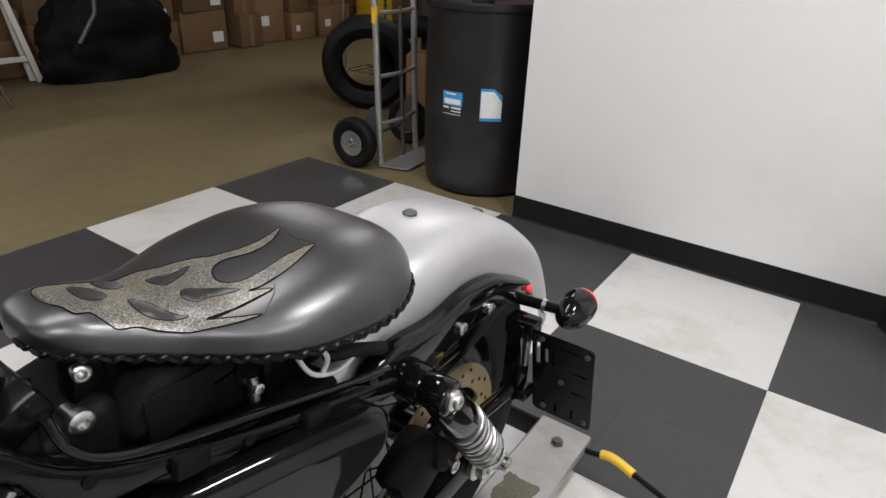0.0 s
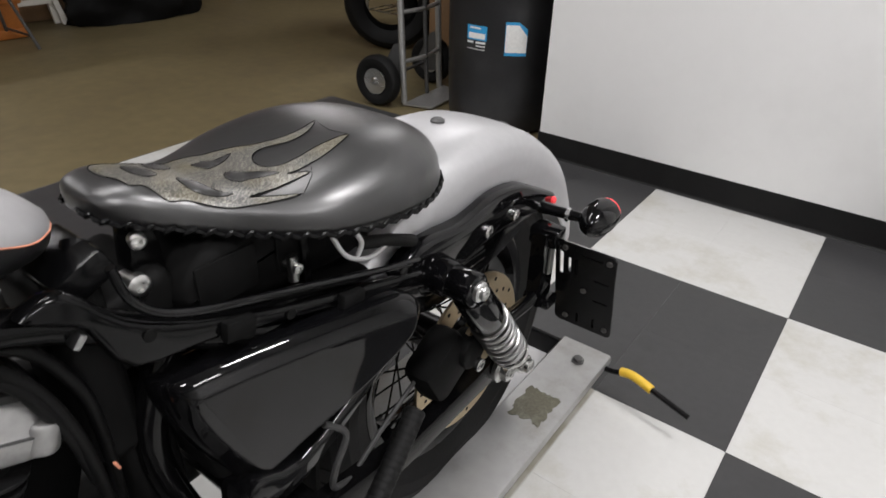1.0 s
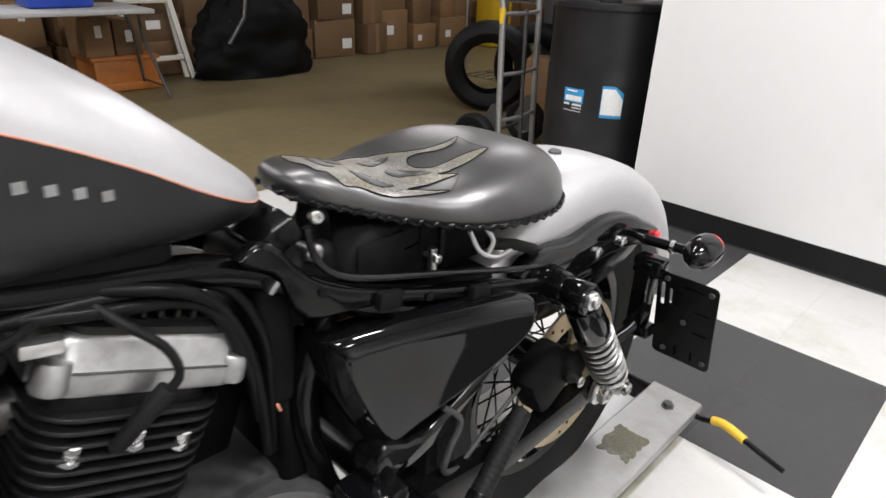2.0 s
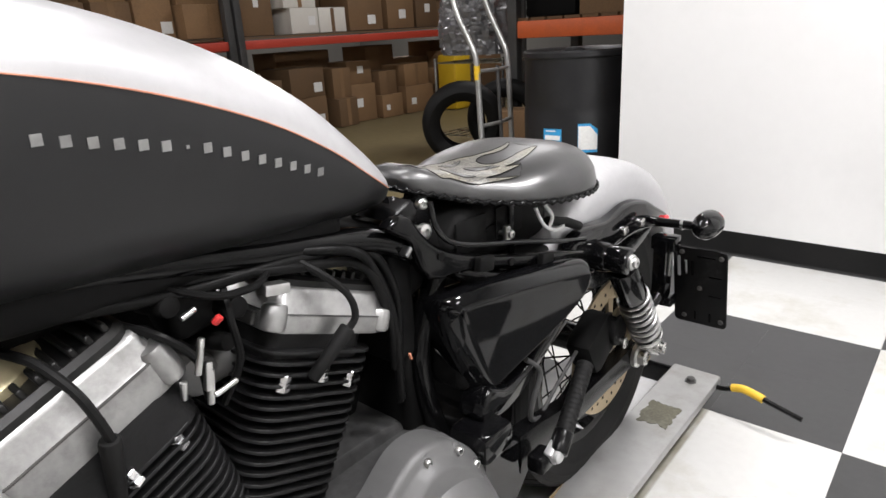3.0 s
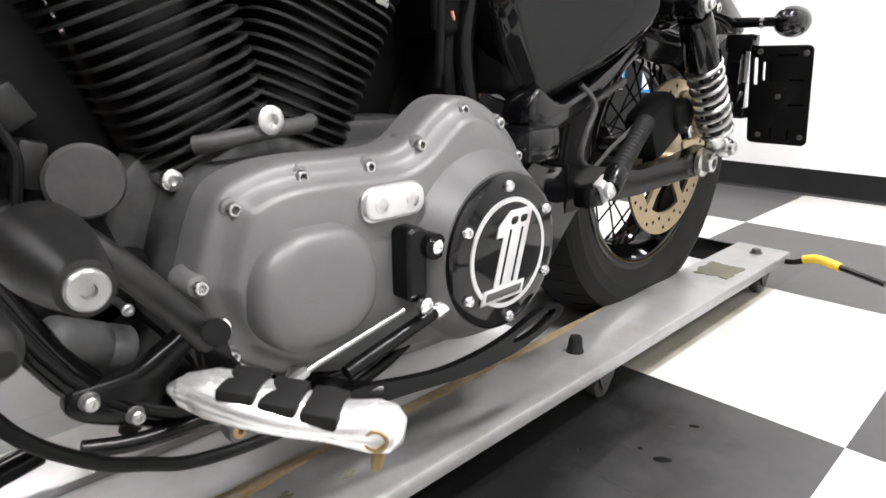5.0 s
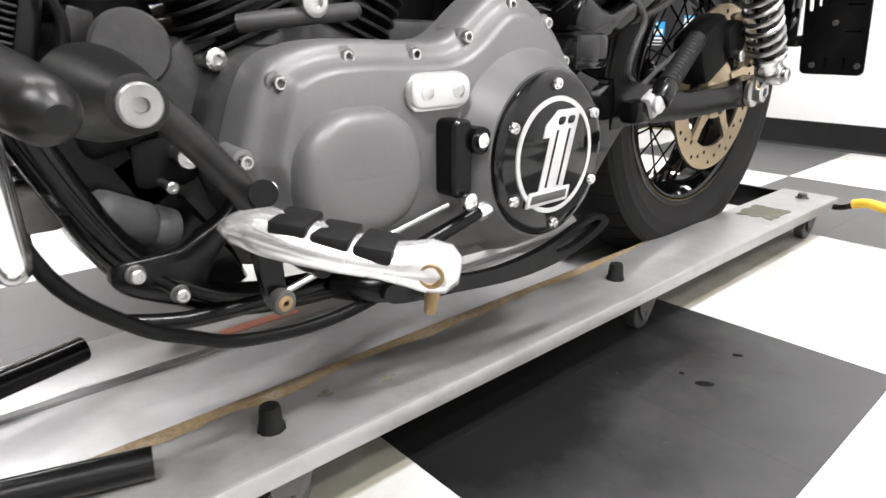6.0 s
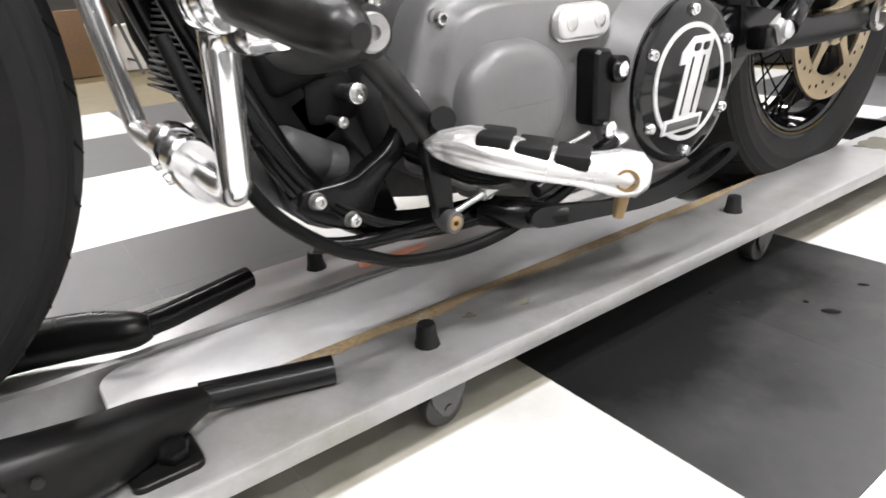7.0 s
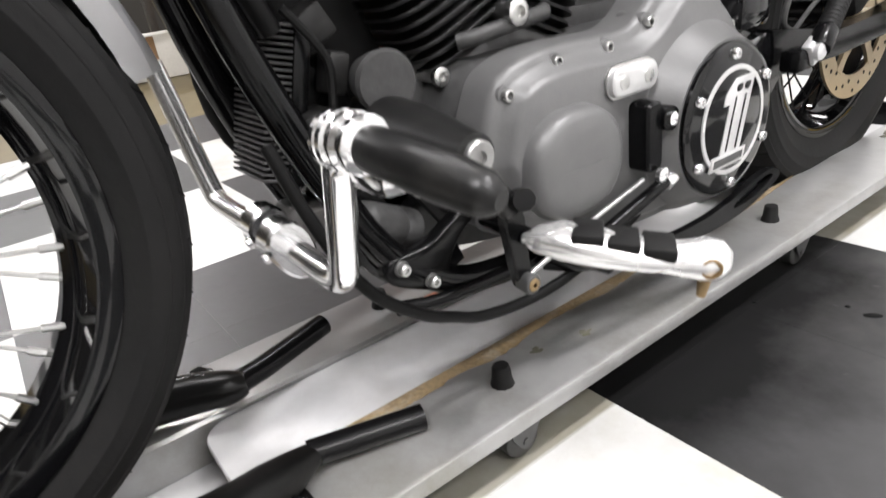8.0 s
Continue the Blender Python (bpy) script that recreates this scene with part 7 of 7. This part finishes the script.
crate(-2.44, 2.35, 1.487, 0.36, 0.35, 0.2, dark_steel, "dark grey crate on another crate")
crate(-2.2, 2.5, 0, 0.6, 0.6, 0.75, dull_black, "black plastic crate standing on the floor")

# film wrapped bundle on a post
bm = bmesh.new()
loops = []
for k in range(101):
    z = 0.78 + 1.1 * k / 100
    loop = []
    for j in range(110):
        t = 2 * math.pi * j / 110
        cx, cy = math.cos(t), math.sin(t)
        c = 0.05 * noise.noise((cx * 1.5, cy * 1.5, z * 2.5)) + 0.05 * (0.4 - abs(noise.noise((cx * 4, cy * 4, z * 11)))) + 0.02 * abs(noise.noise((cx * 12, cy * 12, z * 30)))
        loop.append((-3.24 + (0.325 + c) * cx, 2.3 + (0.22 + c) * cy, z))
    loops.append(loop)
rings(bm, loops)
wrap = thing("wrapped_bundle", -3.2, 2.3, 0, "grey bundle in clear stretch film on a wire cart", "bundle")
part("film", bm, film_wrap, wrap, "", 20)
bm = bmesh.new()
for z in (0.12, 0.42, 0.72):
    for k in range(9):
        cyl(bm, (-3.55 + 0.0875 * k, 2.1, z), (-3.55 + 0.0875 * k, 2.6, z), 0.004, seg=6)
    for y in (2.1, 2.35, 2.6):
        cyl(bm, (-3.55, y, z), (-2.85, y, z), 0.006, seg=6)
for x in (-3.55, -2.85):
    for y in (2.1, 2.6):
        cyl(bm, (x, y, 0), (x, y, 0.76), 0.012, seg=10)
part("wire_shelf", bm, zinc, wrap, "wire shelf cart")
# folding work table with things on it
table = thing("folding_table", -4.8, -0.75, 0, "low grey folding table with dark steel legs", "table")
bm = bmesh.new()
box(bm, (-4.8, -0.75, 0.605), (0.62, 1.5, 0.03), bevel=0.008)
part("tabletop", bm, grey_plastic, table)
for y in (-1.4, 0.0):
    for x in (-5.02, -4.58):
        bm = bmesh.new()
        tube(bm, [(x, y + 0.06, 0.0), (x * 0.35 - 4.8 * 0.65, y - 0.02, 0.42), (-4.8 + (x + 4.8) * 0.6, y - 0.05, 0.595)], 0.011, 8)
        part("leg", bm, dark_steel, table, "dark steel table leg")
    bm = bmesh.new()
    tube(bm, [(-5.0, y + 0.045, 0.08), (-4.6, y + 0.045, 0.08)], 0.008, 8)
    part("stretcher", bm, dark_steel, table)
trestle = thing("trestle", -5.3, 0.33, 0, "white wooden folding trestle beside the table", "trestle")
for y, lean in ((0.13, -0.07), (0.52, -0.07)):
    for dx in (0.0, 0.075):
        bm = bmesh.new()
        a, b = Vector((-5.3 + dx, y + dx * 0.3, 0)), Vector((-5.34 + dx * 0.4, y + lean, 0.64))
        rings(bm, [[p + Vector((u * 0.012, v * 0.02, 0)) for u, v in ((-1, -1), (1, -1), (1, 1), (-1, 1))] for p in (a, b)])
        part("leg", bm, white_card, trestle, "white wooden trestle leg")
for z in (0.17, 0.61):
    bm = bmesh.new()
    box(bm, (-5.255 - z * 0.1, 0.33 - z * 0.1, z), (0.02, 0.40, 0.04), bevel=0.004)
    part("stretcher", bm, white_card, trestle)
bm = bmesh.new()
box(bm, (-4.85, -0.5, 0.71), (0.3, 0.4, 0.18), bevel=0.03)
solid("blue_bin", bm, blue_plastic, (-4.85, -0.5, 0.62), "blue plastic bin on the table", "bin")
mower = thing("covered_machine", -4.95, 0.95, 0, "dark machine with bright green guard beside the table", "machine")
bm = bmesh.new()
loops = []
for k in range(25):
    z = 0.66 * k / 24
    loop = []
    for j in range(48):
        t = 2 * math.pi * j / 48
        cx, cy = math.cos(t), math.sin(t)
        f = (1 - (z / 0.72) ** 4) ** 0.5 * (1 + 0.22 * noise.noise((cx * 2, cy * 3, z * 5)) + 0.1 * noise.noise((cx * 6, cy * 8, z * 12)))
        loop.append((-5.12 + 0.24 * f * cx, 1.08 + 0.52 * f * cy, z))
    loops.append(loop)
rings(bm, loops)
part("body", bm, dull_black, mower)
bm = bmesh.new()
tube(bm, [(-4.88, 0.72, 0.3), (-4.86, 0.86, 0.5), (-4.9, 0.92, 0.72)], 0.018, 10)
part("handle", bm, dark_steel, mower)
bm = bmesh.new()
pillow(bm, flat_loop([(0.78, 0.47), (0.86, 0.40), (0.98, 0.48), (1.02, 0.56), (0.95, 0.50)], 3), [(0, -4.99), (0, -4.96), (0.006, -4.95)])
part("guard_bar", bm, green_plastic, mower, "green plastic guard")

carton(-5.21, -0.22, 0.25, 0.34, 0.2, 0.27, 2, label="brown carton on an orange crate under the table")
carton(-5.21, 0.0, 0.25, 0.34, 0.19, 0.25, -2, label="brown carton on an orange crate under the table")
bm = bmesh.new()
box(bm, (-5.2, -0.06, 0.03), (0.42, 0.5, 0.06), bevel=0.008)
box(bm, (-5.2, -0.06, 0.14), (0.40, 0.46, 0.2), bevel=0.012)
box(bm, (-5.2, -0.06, 0.235), (0.42, 0.5, 0.03), bevel=0.008)
solid("low_crate", bm, crate_orange, (-5.2, -0.06, 0), "low orange plastic crate under the table", "crate")
carton(-5.0, -1.75, 0, 0.5, 0.6, 0.42, 5, label="large brown carton on the floor")
carton(-5.1, -1.2, 0, 0.45, 0.4, 0.3, -6, white_card, label="white carton on the floor")

# ---------------- floor tiles, one by one ----------------
H = S / 2
tile_mesh = {}
for shade, material in (("w", tile_white), ("b", tile_black)):
    bm = bmesh.new()
    g = 0.0001
    rings(bm, [[(x * (H / 2 - g - d), y * (H / 2 - g - d), z) for x, y in ((-1, -1), (1, -1), (1, 1), (-1, 1))] for d, z in ((0, -0.0024), (0, -0.0003), (0.0002, 0.0))])
    me = bpy.data.meshes.new("tile")
    bmesh.ops.recalc_face_normals(bm, faces=bm.faces[:])
    bm.to_mesh(me)
    bm.free()
    me.materials.append(material)
    tile_mesh[shade] = me
for i in range(-10, 7):
    for j in range(-14, 2):
        a, b = i // 2, j // 2
        if a < -4 and b > -3:
            continue
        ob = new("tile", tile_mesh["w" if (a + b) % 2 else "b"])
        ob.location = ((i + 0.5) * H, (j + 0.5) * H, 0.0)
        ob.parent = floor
for shade, material in (("w", tile_white), ("b", tile_black)):
    bm = bmesh.new()
    for i in range(-8, 14):
        for j in range(-15, 2):
            if (i < 7 and j >= -14) or (i // 2 + j // 2) % 2 != (shade == "w"):
                continue
            rings(bm, [[((i + 0.5) * H + x * (H / 2 - 0.0002 - d), (j + 0.5) * H + y * (H / 2 - 0.0002 - d), z) for x, y in ((-1, -1), (1, -1), (1, 1), (-1, 1))] for d, z in ((0, -0.0024), (0, -0.0006), (0.0006, 0.0))])
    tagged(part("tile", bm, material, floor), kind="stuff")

# scuffs and crumbs beside the dolly
rng = random.Random(9)
for k in range(34):
    x, y = rng.uniform(-0.27, 0.35), rng.uniform(-2.3, -0.7)
    if (math.floor(x / S) + math.floor(y / S)) % 2:
        continue
    a, length = rng.uniform(0, 3.14), rng.uniform(0.004, 0.012)
    d = Vector((math.cos(a), math.sin(a), 0))
    o = Vector((-d.y, d.x, 0)) * rng.uniform(0.0004, 0.0009)
    c = Vector((x, y, 0.0004))
    bm = bmesh.new()
    bm.faces.new([bm.verts.new(q) for q in (c - d * length, c + o, c + d * length, c - o)])
    part("scuff_mark", bm, scuff, floor)
for x, y, a, b, turn in ((-0.17, -1.432, 0.013, 0.007, 0.7), (-0.205, -1.429, 0.004, 0.004, 0.0), (-0.176, -1.32, 0.008, 0.004, 0.6), (-0.307, -1.5, 0.004, 0.003, 0)):
    bm = bmesh.new()
    lathe(bm, [(0, 0.001), (0.0004, 1), (0.0012, 0.8), (0.0016, 0.1)], (0, 0, 0), (0, 0, 1), 14)
    bmesh.ops.transform(bm, matrix=Matrix.Translation((x, y, 0)) @ Matrix.Rotation(turn, 4, "Z") @ Matrix.Diagonal((a, b, 1, 1)), verts=bm.verts[:])
    solid("dirt_spot", bm, dull_black, (x, y, 0), "small dark spot of dirt on a black tile", "dirt", "dirt spots on the floor")
